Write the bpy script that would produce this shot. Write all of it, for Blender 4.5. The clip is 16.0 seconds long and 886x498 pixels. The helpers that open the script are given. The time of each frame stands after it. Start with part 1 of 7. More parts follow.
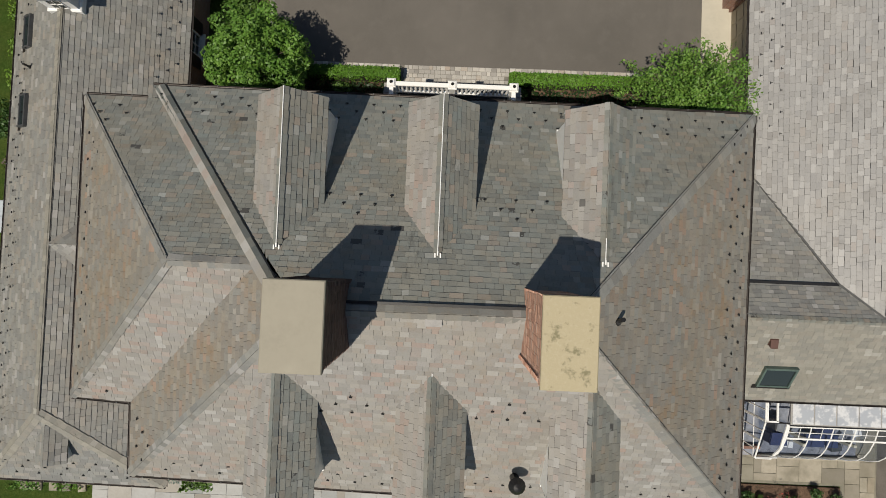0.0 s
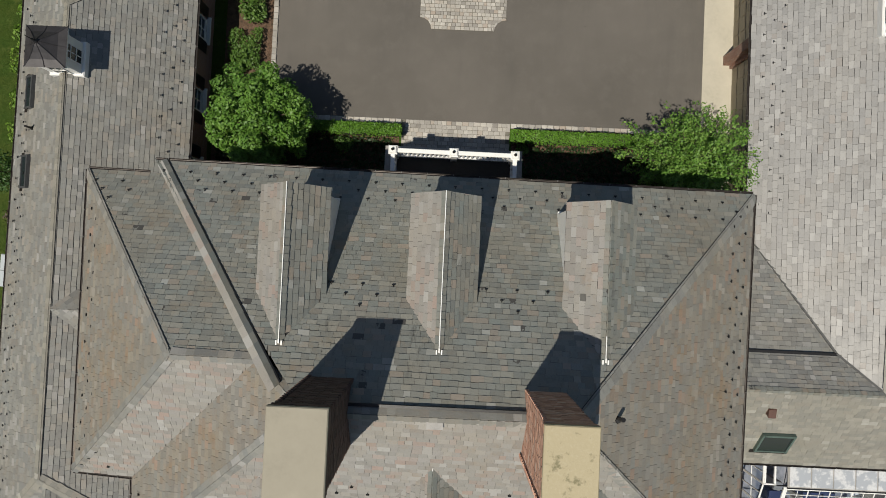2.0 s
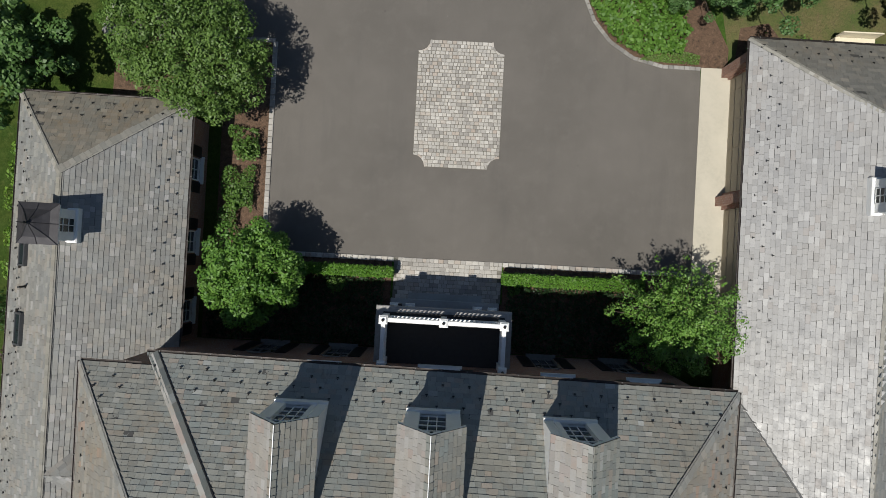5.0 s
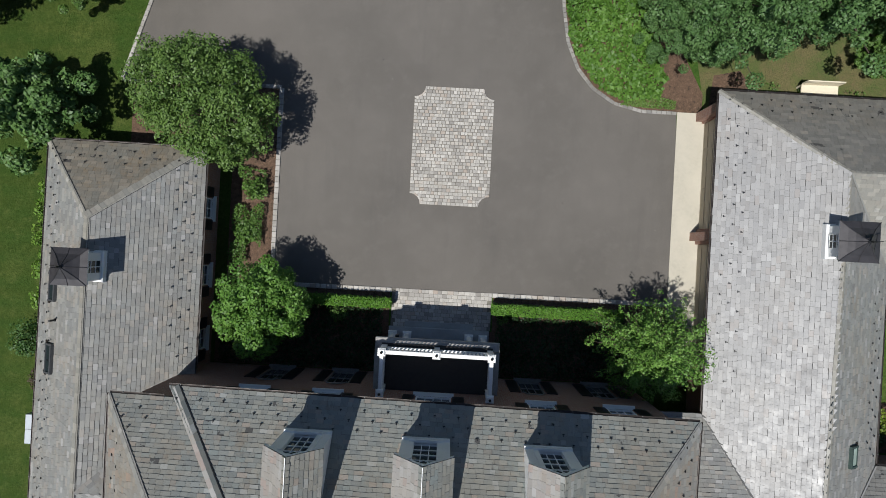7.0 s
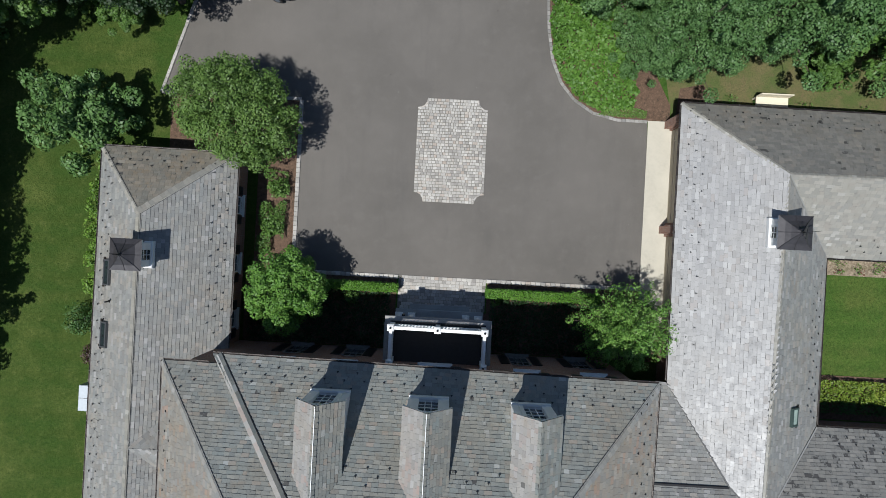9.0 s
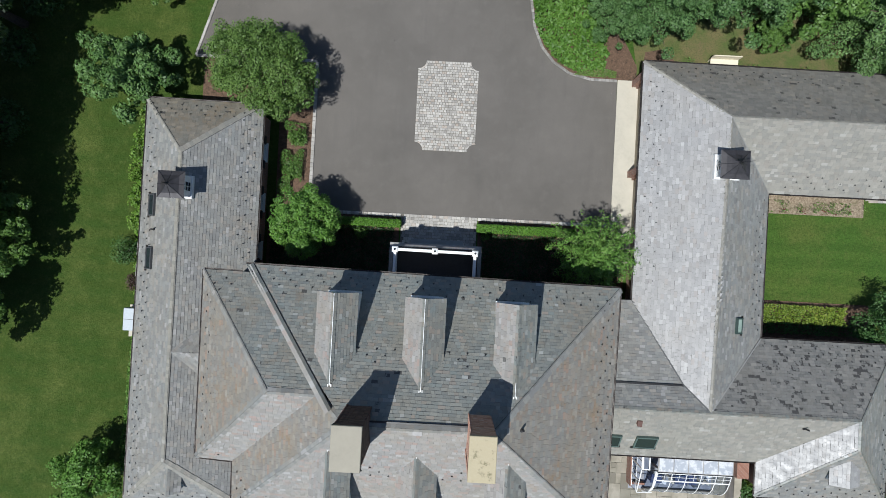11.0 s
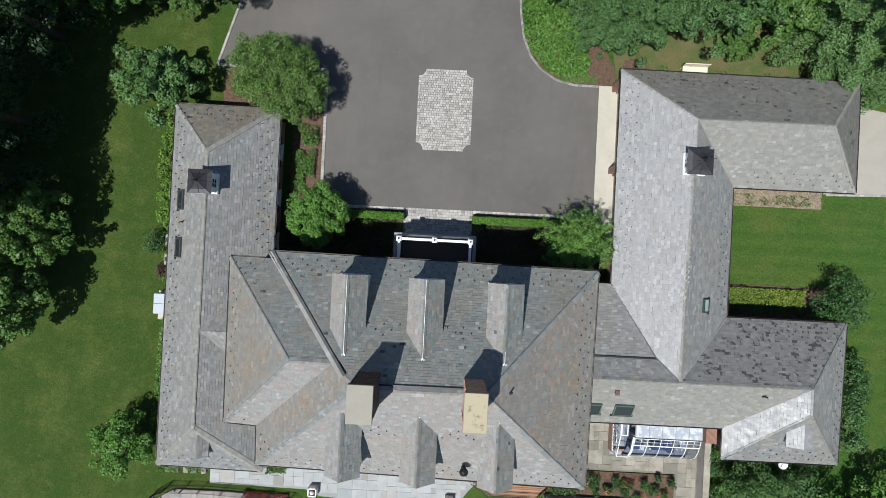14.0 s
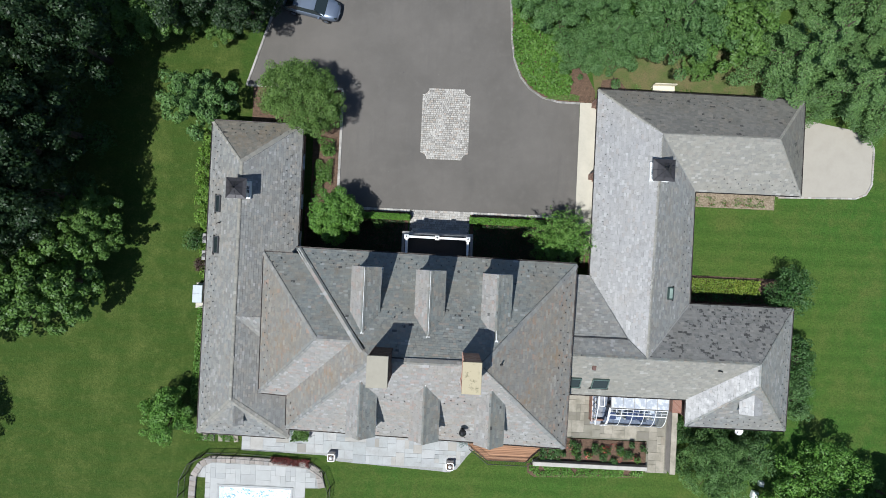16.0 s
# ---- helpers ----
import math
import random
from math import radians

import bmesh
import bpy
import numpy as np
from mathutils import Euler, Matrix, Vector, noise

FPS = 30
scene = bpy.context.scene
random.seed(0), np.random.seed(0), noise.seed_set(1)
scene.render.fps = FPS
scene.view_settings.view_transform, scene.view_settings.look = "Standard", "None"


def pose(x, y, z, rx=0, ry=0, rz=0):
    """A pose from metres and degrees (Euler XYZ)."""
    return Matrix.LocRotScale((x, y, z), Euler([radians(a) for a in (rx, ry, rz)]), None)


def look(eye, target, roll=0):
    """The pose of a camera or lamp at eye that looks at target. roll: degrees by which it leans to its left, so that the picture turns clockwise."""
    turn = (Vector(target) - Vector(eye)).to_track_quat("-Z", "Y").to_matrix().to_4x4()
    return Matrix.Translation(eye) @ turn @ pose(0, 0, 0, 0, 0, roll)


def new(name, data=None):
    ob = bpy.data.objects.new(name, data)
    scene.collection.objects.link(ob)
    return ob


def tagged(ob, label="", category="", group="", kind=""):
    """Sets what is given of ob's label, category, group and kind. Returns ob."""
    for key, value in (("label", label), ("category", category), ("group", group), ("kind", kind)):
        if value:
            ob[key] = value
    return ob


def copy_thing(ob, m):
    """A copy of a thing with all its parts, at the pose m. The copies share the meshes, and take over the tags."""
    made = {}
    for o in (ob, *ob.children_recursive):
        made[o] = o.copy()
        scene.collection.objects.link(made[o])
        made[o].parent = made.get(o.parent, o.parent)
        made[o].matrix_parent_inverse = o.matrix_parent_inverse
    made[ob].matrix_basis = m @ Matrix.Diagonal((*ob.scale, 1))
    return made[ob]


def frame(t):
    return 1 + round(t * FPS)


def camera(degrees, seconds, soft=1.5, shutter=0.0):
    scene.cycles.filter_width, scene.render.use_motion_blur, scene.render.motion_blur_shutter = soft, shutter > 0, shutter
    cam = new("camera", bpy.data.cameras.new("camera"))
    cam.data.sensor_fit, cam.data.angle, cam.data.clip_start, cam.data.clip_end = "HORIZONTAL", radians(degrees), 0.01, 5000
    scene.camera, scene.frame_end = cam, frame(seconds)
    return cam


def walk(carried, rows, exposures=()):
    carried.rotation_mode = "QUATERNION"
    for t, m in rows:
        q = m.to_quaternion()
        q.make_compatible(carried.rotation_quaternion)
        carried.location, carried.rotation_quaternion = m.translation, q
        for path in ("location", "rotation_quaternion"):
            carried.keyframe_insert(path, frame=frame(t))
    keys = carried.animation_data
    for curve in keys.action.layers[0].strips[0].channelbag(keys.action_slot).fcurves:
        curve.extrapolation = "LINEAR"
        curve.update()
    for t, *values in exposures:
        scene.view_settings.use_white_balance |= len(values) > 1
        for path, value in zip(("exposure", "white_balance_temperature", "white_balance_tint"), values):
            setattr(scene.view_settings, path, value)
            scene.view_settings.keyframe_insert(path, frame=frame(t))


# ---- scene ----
cam = camera(79.5, 16.0, 0.5)
# seconds, place in metres, tilt, lean and turn in degrees of a camera that looks straight down
PATH = [
    (0, 0.141, 0.022, 24.427, 1.517, 0.501, 2.332),
    (0.5, 0.095, 0.467, 24.447, 1.438, 0.455, 2.433),
    (1, -0.003, 1.044, 24.457, 1.420, 0.319, 2.565),
    (1.5, -0.043, 1.779, 24.500, 1.341, 0.316, 2.606),
    (2, -0.051, 2.609, 24.575, 1.333, 0.348, 2.661),
    (2.5, -0.055, 3.532, 24.646, 1.309, 0.327, 2.696),
    (3, -0.041, 4.550, 24.717, 1.235, 0.314, 2.800),
    (3.5, -0.100, 5.698, 24.773, 0.949, 0.163, 2.922),
    (4, -0.152, 6.838, 24.789, 0.878, 0.065, 2.959),
    (4.5, -0.038, 8.135, 24.799, 0.628, 0.324, 3.074),
    (5, 0.023, 9.401, 24.830, 0.456, 0.400, 3.120),
    (5.5, 0.088, 10.370, 24.969, 0.385, 0.451, 3.108),
    (6, 0.156, 10.930, 25.390, 0.252, 0.474, 3.108),
    (6.5, 0.220, 11.170, 26.028, 0.097, 0.488, 3.112),
    (7, 0.275, 11.220, 26.815, -0.036, 0.511, 3.112),
    (7.5, 0.313, 11.181, 27.685, -0.108, 0.562, 3.100),
    (8, 0.272, 11.199, 28.565, -0.184, 0.478, 3.045),
    (8.5, 0.304, 11.195, 29.526, -0.212, 0.542, 3.053),
    (9, 0.332, 10.804, 30.608, -0.130, 0.517, 3.064),
    (9.5, 0.437, 9.929, 31.817, 0.012, 0.504, 3.064),
    (10, 0.571, 8.800, 33.053, 0.171, 0.494, 3.059),
    (10.5, 0.694, 7.645, 34.211, 0.313, 0.481, 3.059),
    (11, 0.760, 6.693, 35.192, 0.395, 0.455, 3.071),
    (11.5, 0.790, 6.115, 35.848, 0.367, 0.432, 2.996),
    (12, 0.732, 6.030, 36.054, 0.444, 0.421, 2.997),
    (12.5, 0.689, 6.094, 36.403, 0.437, 0.427, 2.977),
    (13, 0.756, 6.142, 37.012, 0.316, 0.430, 2.916),
    (13.5, 0.804, 6.098, 37.871, 0.307, 0.350, 2.875),
    (14, 0.865, 6.029, 38.919, 0.285, 0.394, 2.839),
    (14.5, 0.832, 5.967, 39.838, 0.294, 0.378, 2.772),
    (15, 0.751, 5.967, 41.332, 0.207, 0.380, 2.735),
    (15.5, 0.767, 5.941, 42.969, 0.123, 0.395, 2.696),
    (16, 0.808, 5.856, 44.589, 0.100, 0.399, 2.674),
]
EXPOSURES = [(0, -0.2, 6900, 9), (3, -0.15, 6650, 7), (5, -0.05, 6330, 8.5), (7.5, 0.06, 6030, 9.5), (8.5, 0.12, 5930, 9), (11, 0.14, 5840, 8), (12.5, 0.15, 5900, 8), (15, 0.18, 5800, 8), (16, 0.27, 5780, 8)]
walk(cam, [(t, pose(x, y, z, rx, ry, rz)) for t, x, y, z, rx, ry, rz in PATH], EXPOSURES)
# ---------- world and sun ----------
SUN_ELEV, SUN_AZ = 65.8, 218.5
world = bpy.data.worlds.new("sky")
scene.world = world
world.use_nodes = True
wn = world.node_tree.nodes
sky = wn.new("ShaderNodeTexSky")
sky.sky_type = "NISHITA"
sky.sun_disc = False
sky.sun_elevation = radians(SUN_ELEV)
sky.sun_rotation = radians(SUN_AZ)
sky.air_density, sky.dust_density, sky.ozone_density = 1.0, 0.7, 1.8
wn["Background"].inputs["Strength"].default_value = 0.068
world.node_tree.links.new(sky.outputs["Color"], wn["Background"].inputs["Color"])
sun_data = bpy.data.lights.new("sun", "SUN")
sun_data.energy, sun_data.angle, sun_data.color = 4.85, radians(0.53), (1.0, 0.945, 0.86)
sun = new("sun", sun_data)
sun_from = Vector((math.sin(radians(SUN_AZ)) * math.cos(radians(SUN_ELEV)), math.cos(radians(SUN_AZ)) * math.cos(radians(SUN_ELEV)), math.sin(radians(SUN_ELEV))))
sun.matrix_world = look(sun_from * 80, (0, 0, 0))


# ---------- materials ----------
def material(name, build):
    """A node material; build(nodes, link, bsdf) fills it."""
    m = bpy.data.materials.new(name)
    m.use_nodes = True
    nt = m.node_tree
    build(nt.nodes, lambda a, b: nt.links.new(a, b), nt.nodes["Principled BSDF"])
    return m


def ramp(n, stops, mode="LINEAR"):
    r = n.new("ShaderNodeValToRGB")
    r.color_ramp.interpolation = mode
    e = r.color_ramp.elements
    while len(e) < len(stops):
        e.new(0.5)
    for el, (p, c) in zip(e, stops):
        el.position = p
        el.color = (*c, 1)
    return r


def tex(n, link, scale, detail=4.0, rough=0.6, object_space=False, stretch=None):
    t = n.new("ShaderNodeTexNoise")
    t.inputs["Scale"].default_value, t.inputs["Detail"].default_value, t.inputs["Roughness"].default_value = scale, detail, rough
    if object_space:
        c = n.new("ShaderNodeTexCoord").outputs["Object"]
    else:
        c = n.new("ShaderNodeNewGeometry").outputs["Position"]
    if stretch:
        mp = n.new("ShaderNodeMapping")
        mp.inputs["Scale"].default_value = stretch
        link(c, mp.inputs["Vector"])
        c = mp.outputs["Vector"]
    link(c, t.inputs["Vector"])
    return t.outputs["Fac"]


def mixc(n, link, fac, a, b, mode="MIX"):
    x = n.new("ShaderNodeMix")
    x.data_type, x.blend_type = "RGBA", mode
    for sock, v in ((x.inputs[0], fac), (x.inputs[6], a), (x.inputs[7], b)):
        if isinstance(v, (int, float)):
            sock.default_value = v
        elif isinstance(v, tuple):
            sock.default_value = (*v, 1)
        else:
            link(v, sock)
    return x.outputs[2]


def curve01(n, link, v, lo, hi):
    m = n.new("ShaderNodeMapRange")
    m.inputs["From Min"].default_value, m.inputs["From Max"].default_value = lo, hi
    link(v, m.inputs["Value"])
    return m.outputs["Result"]


def math_node(n, link, op, a, b):
    m = n.new("ShaderNodeMath")
    m.operation = op
    for i, v in enumerate((a, b)):
        if isinstance(v, (int, float)):
            m.inputs[i].default_value = v
        else:
            link(v, m.inputs[i])
    return m.outputs[0]


def piece_random(n, link):
    """A number of its own for each piece, joined or single."""
    return math_node(n, link, "FRACT", math_node(n, link, "ADD", n.new("ShaderNodeObjectInfo").outputs["Random"], n.new("ShaderNodeNewGeometry").outputs["Random Per Island"]), 0.0)


def bumped(n, link, bsdf, height, strength, dist=0.01):
    b = n.new("ShaderNodeBump")
    b.inputs["Strength"].default_value, b.inputs["Distance"].default_value = strength, dist
    link(height, b.inputs["Height"])
    link(b.outputs["Normal"], bsdf.inputs["Normal"])


def plain(name, colour, rough=0.5, metal=0.0, vary=0.12, scale=6.0, bump=0.15, spec=0.5):
    def build(n, link, b):
        f = tex(n, link, scale)
        g = tex(n, link, scale * 9)
        dark = tuple(c * (1 - vary * 2.2) for c in colour)
        lite = tuple(min(1, c * (1 + vary)) for c in colour)
        c = mixc(n, link, curve01(n, link, f, 0.3, 0.7), dark, lite)
        c = mixc(n, link, curve01(n, link, g, 0.35, 0.75), c, colour)
        link(c, b.inputs["Base Color"])
        b.inputs["Roughness"].default_value, b.inputs["Metallic"].default_value = rough, metal
        b.inputs["Specular IOR Level"].default_value = spec
        if bump:
            bumped(n, link, b, g, bump)
    return material(name, build)


def slate_material(name, stops, stain, moss, dark=0.0, patchy=0.0, orange=0.0, streak=0.0):
    """Roofing slate: a colour for each slate, weather stains over several, cleft grain."""
    def build(n, link, b):
        c = ramp(n, stops, "CONSTANT")
        pick = piece_random(n, link)
        link(pick, c.inputs["Fac"])
        tone = math_node(n, link, "FRACT", math_node(n, link, "MULTIPLY", pick, 37.0), 0.0)
        big = tex(n, link, 0.45, 5.0, 0.62)
        mid = tex(n, link, 2.2, 5.0, 0.7)
        fine = tex(n, link, 24.0, 4.0, 0.7)
        col = mixc(n, link, math_node(n, link, "MULTIPLY", tone, 0.5), c.outputs["Color"], tuple(v * 0.68 for v in stops[len(stops) // 2][1]))
        col = mixc(n, link, math_node(n, link, "MULTIPLY", curve01(n, link, big, 0.45, 0.72), 0.4), col, stain)
        col = mixc(n, link, math_node(n, link, "MULTIPLY", curve01(n, link, mid, 0.60, 0.80), moss), col, (0.20, 0.13, 0.05))
        col = mixc(n, link, math_node(n, link, "MULTIPLY", curve01(n, link, tex(n, link, 1.0, 6.0, 0.75), 0.56, 0.74), moss * 1.6), col, (0.23, 0.155, 0.07))
        if orange:
            spread = math_node(n, link, "MULTIPLY", curve01(n, link, tex(n, link, 0.62, 7.0, 0.78), 0.53, 0.68), curve01(n, link, tone, 0.0, 0.7))
            col = mixc(n, link, math_node(n, link, "MULTIPLY", spread, orange), col, (0.27, 0.155, 0.055))
        col = mixc(n, link, math_node(n, link, "MULTIPLY", curve01(n, link, mid, 0.44, 0.22), 0.35 + dark), col, (0.065, 0.066, 0.062))
        col = mixc(n, link, math_node(n, link, "MULTIPLY", curve01(n, link, fine, 0.50, 0.75), 0.16), col, (0.34, 0.335, 0.315))
        col = mixc(n, link, math_node(n, link, "MULTIPLY", curve01(n, link, fine, 0.46, 0.25), 0.25), col, (0.08, 0.078, 0.07))
        if streak:
            run = tex(n, link, 1.0, 5.0, 0.75, False, (3.2, 0.9, 0.9))
            col = mixc(n, link, math_node(n, link, "MULTIPLY", curve01(n, link, run, 0.60, 0.72), streak), col, (0.06, 0.06, 0.055))
        if patchy:
            cluster = curve01(n, link, tex(n, link, 1.6, 4.0, 0.7), 0.49, 0.62)
            worn = math_node(n, link, "LESS_THAN", pick, math_node(n, link, "MULTIPLY", cluster, patchy))
            col = mixc(n, link, math_node(n, link, "MULTIPLY", worn, 0.88), col, (0.052, 0.049, 0.046))
        link(col, b.inputs["Base Color"])
        link(curve01(n, link, mid, 1.2, -0.2), b.inputs["Roughness"])
        b.inputs["Specular IOR Level"].default_value = 0.45
        bumped(n, link, b, fine, 0.35, 0.006)
    return material(name, build)


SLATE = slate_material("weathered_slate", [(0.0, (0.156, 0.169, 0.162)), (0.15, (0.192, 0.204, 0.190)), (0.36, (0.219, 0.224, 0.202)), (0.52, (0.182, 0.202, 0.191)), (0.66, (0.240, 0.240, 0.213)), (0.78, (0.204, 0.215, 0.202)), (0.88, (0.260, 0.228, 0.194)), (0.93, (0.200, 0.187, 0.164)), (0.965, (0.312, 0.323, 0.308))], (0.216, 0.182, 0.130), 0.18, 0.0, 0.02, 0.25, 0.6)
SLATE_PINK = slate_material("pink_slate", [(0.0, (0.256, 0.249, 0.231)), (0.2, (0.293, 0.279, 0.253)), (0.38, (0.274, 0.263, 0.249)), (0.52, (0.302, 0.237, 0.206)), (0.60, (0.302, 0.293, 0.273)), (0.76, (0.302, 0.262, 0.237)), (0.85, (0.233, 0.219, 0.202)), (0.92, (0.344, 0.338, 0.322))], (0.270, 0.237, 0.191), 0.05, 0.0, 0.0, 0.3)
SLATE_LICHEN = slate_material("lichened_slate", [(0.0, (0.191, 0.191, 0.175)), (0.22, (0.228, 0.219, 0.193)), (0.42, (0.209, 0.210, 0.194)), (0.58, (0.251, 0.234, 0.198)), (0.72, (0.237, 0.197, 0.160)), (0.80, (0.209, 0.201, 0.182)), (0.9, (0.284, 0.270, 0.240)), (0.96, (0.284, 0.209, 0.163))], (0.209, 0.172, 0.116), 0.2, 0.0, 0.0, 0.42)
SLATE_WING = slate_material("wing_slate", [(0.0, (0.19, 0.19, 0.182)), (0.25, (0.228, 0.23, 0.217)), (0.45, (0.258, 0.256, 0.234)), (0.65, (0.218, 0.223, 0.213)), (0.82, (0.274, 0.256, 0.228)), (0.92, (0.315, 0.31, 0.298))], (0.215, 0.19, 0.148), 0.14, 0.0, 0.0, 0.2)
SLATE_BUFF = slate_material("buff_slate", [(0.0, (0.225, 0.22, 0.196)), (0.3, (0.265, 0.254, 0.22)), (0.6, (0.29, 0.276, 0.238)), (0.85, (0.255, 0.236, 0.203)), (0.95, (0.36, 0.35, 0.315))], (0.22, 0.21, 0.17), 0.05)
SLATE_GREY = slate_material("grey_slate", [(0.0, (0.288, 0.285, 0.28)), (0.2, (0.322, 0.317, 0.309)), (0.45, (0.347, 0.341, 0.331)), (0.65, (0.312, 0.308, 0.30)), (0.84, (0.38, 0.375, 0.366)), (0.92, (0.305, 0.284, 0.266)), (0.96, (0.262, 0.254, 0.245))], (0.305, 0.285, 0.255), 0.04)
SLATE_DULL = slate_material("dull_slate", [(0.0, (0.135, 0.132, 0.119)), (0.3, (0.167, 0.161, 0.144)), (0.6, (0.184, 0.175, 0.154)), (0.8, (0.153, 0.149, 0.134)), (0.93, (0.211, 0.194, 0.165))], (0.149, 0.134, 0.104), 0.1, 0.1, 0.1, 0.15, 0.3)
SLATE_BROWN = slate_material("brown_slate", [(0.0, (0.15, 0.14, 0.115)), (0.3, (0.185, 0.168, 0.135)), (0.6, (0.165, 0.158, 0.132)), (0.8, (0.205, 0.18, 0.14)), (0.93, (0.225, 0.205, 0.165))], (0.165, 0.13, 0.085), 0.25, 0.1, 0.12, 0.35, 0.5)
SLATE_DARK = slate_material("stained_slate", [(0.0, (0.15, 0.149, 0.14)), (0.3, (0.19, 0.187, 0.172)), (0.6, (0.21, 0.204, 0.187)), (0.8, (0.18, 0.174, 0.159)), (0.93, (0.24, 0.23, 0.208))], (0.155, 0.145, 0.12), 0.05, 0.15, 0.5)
GALV = plain("galvanised", (0.5, 0.5, 0.5), 0.5, 0.3)
GALV_DARK = plain("dull_lead", (0.12, 0.12, 0.118), 0.6, 0.2)
DECK = plain("roof_deck", (0.115, 0.112, 0.105), 0.9)
COPPER = plain("dark_copper", (0.045, 0.038, 0.034), 0.45, 0.6, 0.2, 3.0)
WHITE = plain("white_paint", (0.78, 0.78, 0.76), 0.45, 0, 0.04, 2.0, 0.05)
BLACK = plain("black_metal", (0.02, 0.02, 0.021), 0.45, 0.3)
MORTAR = plain("mortar", (0.30, 0.27, 0.23), 0.95)


def brick_wall_material():
    def build(n, link, b):
        pos = n.new("ShaderNodeNewGeometry")
        sep = n.new("ShaderNodeSeparateXYZ")
        link(pos.outputs["Position"], sep.inputs[0])
        com = n.new("ShaderNodeCombineXYZ")
        link(math_node(n, link, "ADD", sep.outputs["X"], sep.outputs["Y"]), com.inputs[0])
        link(sep.outputs["Z"], com.inputs[1])
        br = n.new("ShaderNodeTexBrick")
        link(com.outputs[0], br.inputs["Vector"])
        for k, v in (("Scale", 1.0), ("Brick Width", 0.21), ("Row Height", 0.075), ("Mortar Size", 0.008)):
            br.inputs[k].default_value = v
        br.inputs["Color1"].default_value = (0.23, 0.10, 0.065, 1)
        br.inputs["Color2"].default_value = (0.30, 0.155, 0.105, 1)
        br.inputs["Mortar"].default_value = (0.33, 0.30, 0.26, 1)
        c = mixc(n, link, math_node(n, link, "MULTIPLY", tex(n, link, 1.3), 0.5), br.outputs["Color"], (0.2, 0.12, 0.09))
        link(c, b.inputs["Base Color"])
        b.inputs["Roughness"].default_value = 0.9
        bumped(n, link, b, br.outputs["Fac"], -0.4)
    return material("brick_wall", build)


BRICK_WALL = brick_wall_material()


def brick_material(name, stops):
    def build(n, link, b):
        c = ramp(n, stops)
        link(piece_random(n, link), c.inputs["Fac"])
        f = tex(n, link, 30.0)
        link(mixc(n, link, math_node(n, link, "MULTIPLY", curve01(n, link, f, 0.4, 0.8), 0.4), c.outputs["Color"], (0.12, 0.065, 0.05)), b.inputs["Base Color"])
        b.inputs["Roughness"].default_value = 0.9
        bumped(n, link, b, f, 0.4)
    return material(name, build)


BRICK = brick_material("red_brick", [(0, (0.38, 0.20, 0.14)), (0.35, (0.52, 0.29, 0.205)), (0.7, (0.60, 0.37, 0.275)), (0.9, (0.47, 0.29, 0.22)), (1, (0.64, 0.49, 0.40))])
# much darker brick, used on the west chimney only
BRICK_DARK = brick_material("dark_brick", [(0, (0.06, 0.04, 0.034)), (0.35, (0.10, 0.062, 0.05)), (0.7, (0.135, 0.08, 0.062)), (0.9, (0.085, 0.06, 0.052)), (1, (0.17, 0.115, 0.09))])


def stone_material(name, stops, scale=14.0, rough=0.85, dirt=(0.12, 0.11, 0.09), dirt_amount=0.5):
    def build(n, link, b):
        c = ramp(n, stops)
        link(piece_random(n, link), c.inputs["Fac"])
        f, g = tex(n, link, scale, 5.0, 0.7), tex(n, link, 1.1, 4.0)
        col = mixc(n, link, math_node(n, link, "MULTIPLY", curve01(n, link, g, 0.42, 0.75), dirt_amount), c.outputs["Color"], dirt)
        col = mixc(n, link, math_node(n, link, "MULTIPLY", curve01(n, link, f, 0.45, 0.8), 0.3), col, dirt)
        link(col, b.inputs["Base Color"])
        b.inputs["Roughness"].default_value = rough
        bumped(n, link, b, f, 0.5, 0.008)
    return material(name, build)


COBBLE = stone_material("granite_sett", [(0, (0.24, 0.225, 0.205)), (0.2, (0.34, 0.322, 0.295)), (0.5, (0.41, 0.39, 0.355)), (0.7, (0.445, 0.418, 0.372)), (0.82, (0.36, 0.30, 0.25)), (0.9, (0.47, 0.446, 0.405)), (1, (0.50, 0.475, 0.435))], 14.0, 0.85, (0.18, 0.165, 0.14), 0.35)
BLUESTONE = stone_material("bluestone", [(0, (0.26, 0.275, 0.275)), (0.12, (0.33, 0.345, 0.335)), (0.35, (0.375, 0.385, 0.375)), (0.6, (0.345, 0.355, 0.352)), (0.8, (0.40, 0.40, 0.385)), (0.93, (0.345, 0.325, 0.285)), (1, (0.25, 0.235, 0.205))], 10, 0.75, (0.22, 0.21, 0.185), 0.5)
FLAGSTONE = stone_material("flagstone", [(0, (0.17, 0.155, 0.125)), (0.12, (0.24, 0.218, 0.175)), (0.4, (0.335, 0.302, 0.24)), (0.6, (0.29, 0.268, 0.218)), (0.8, (0.375, 0.336, 0.268)), (0.92, (0.215, 0.203, 0.16)), (1, (0.31, 0.266, 0.205))], 5, 0.85, (0.15, 0.137, 0.098), 0.85)
KERBSTONE = stone_material("grey_kerb_stone", [(0, (0.19, 0.185, 0.175)), (0.5, (0.27, 0.26, 0.24)), (1, (0.34, 0.325, 0.3))])
JOINT = plain("joint_sand", (0.085, 0.08, 0.068), 0.95)
CONCRETE = plain("pale_concrete", (0.47, 0.435, 0.355), 0.85, 0, 0.07, 0.9, 0.2)
CAPSTONE = plain("chimney_cap_stone", (0.31, 0.285, 0.225), 0.85, 0, 0.06, 1.2, 0.2)


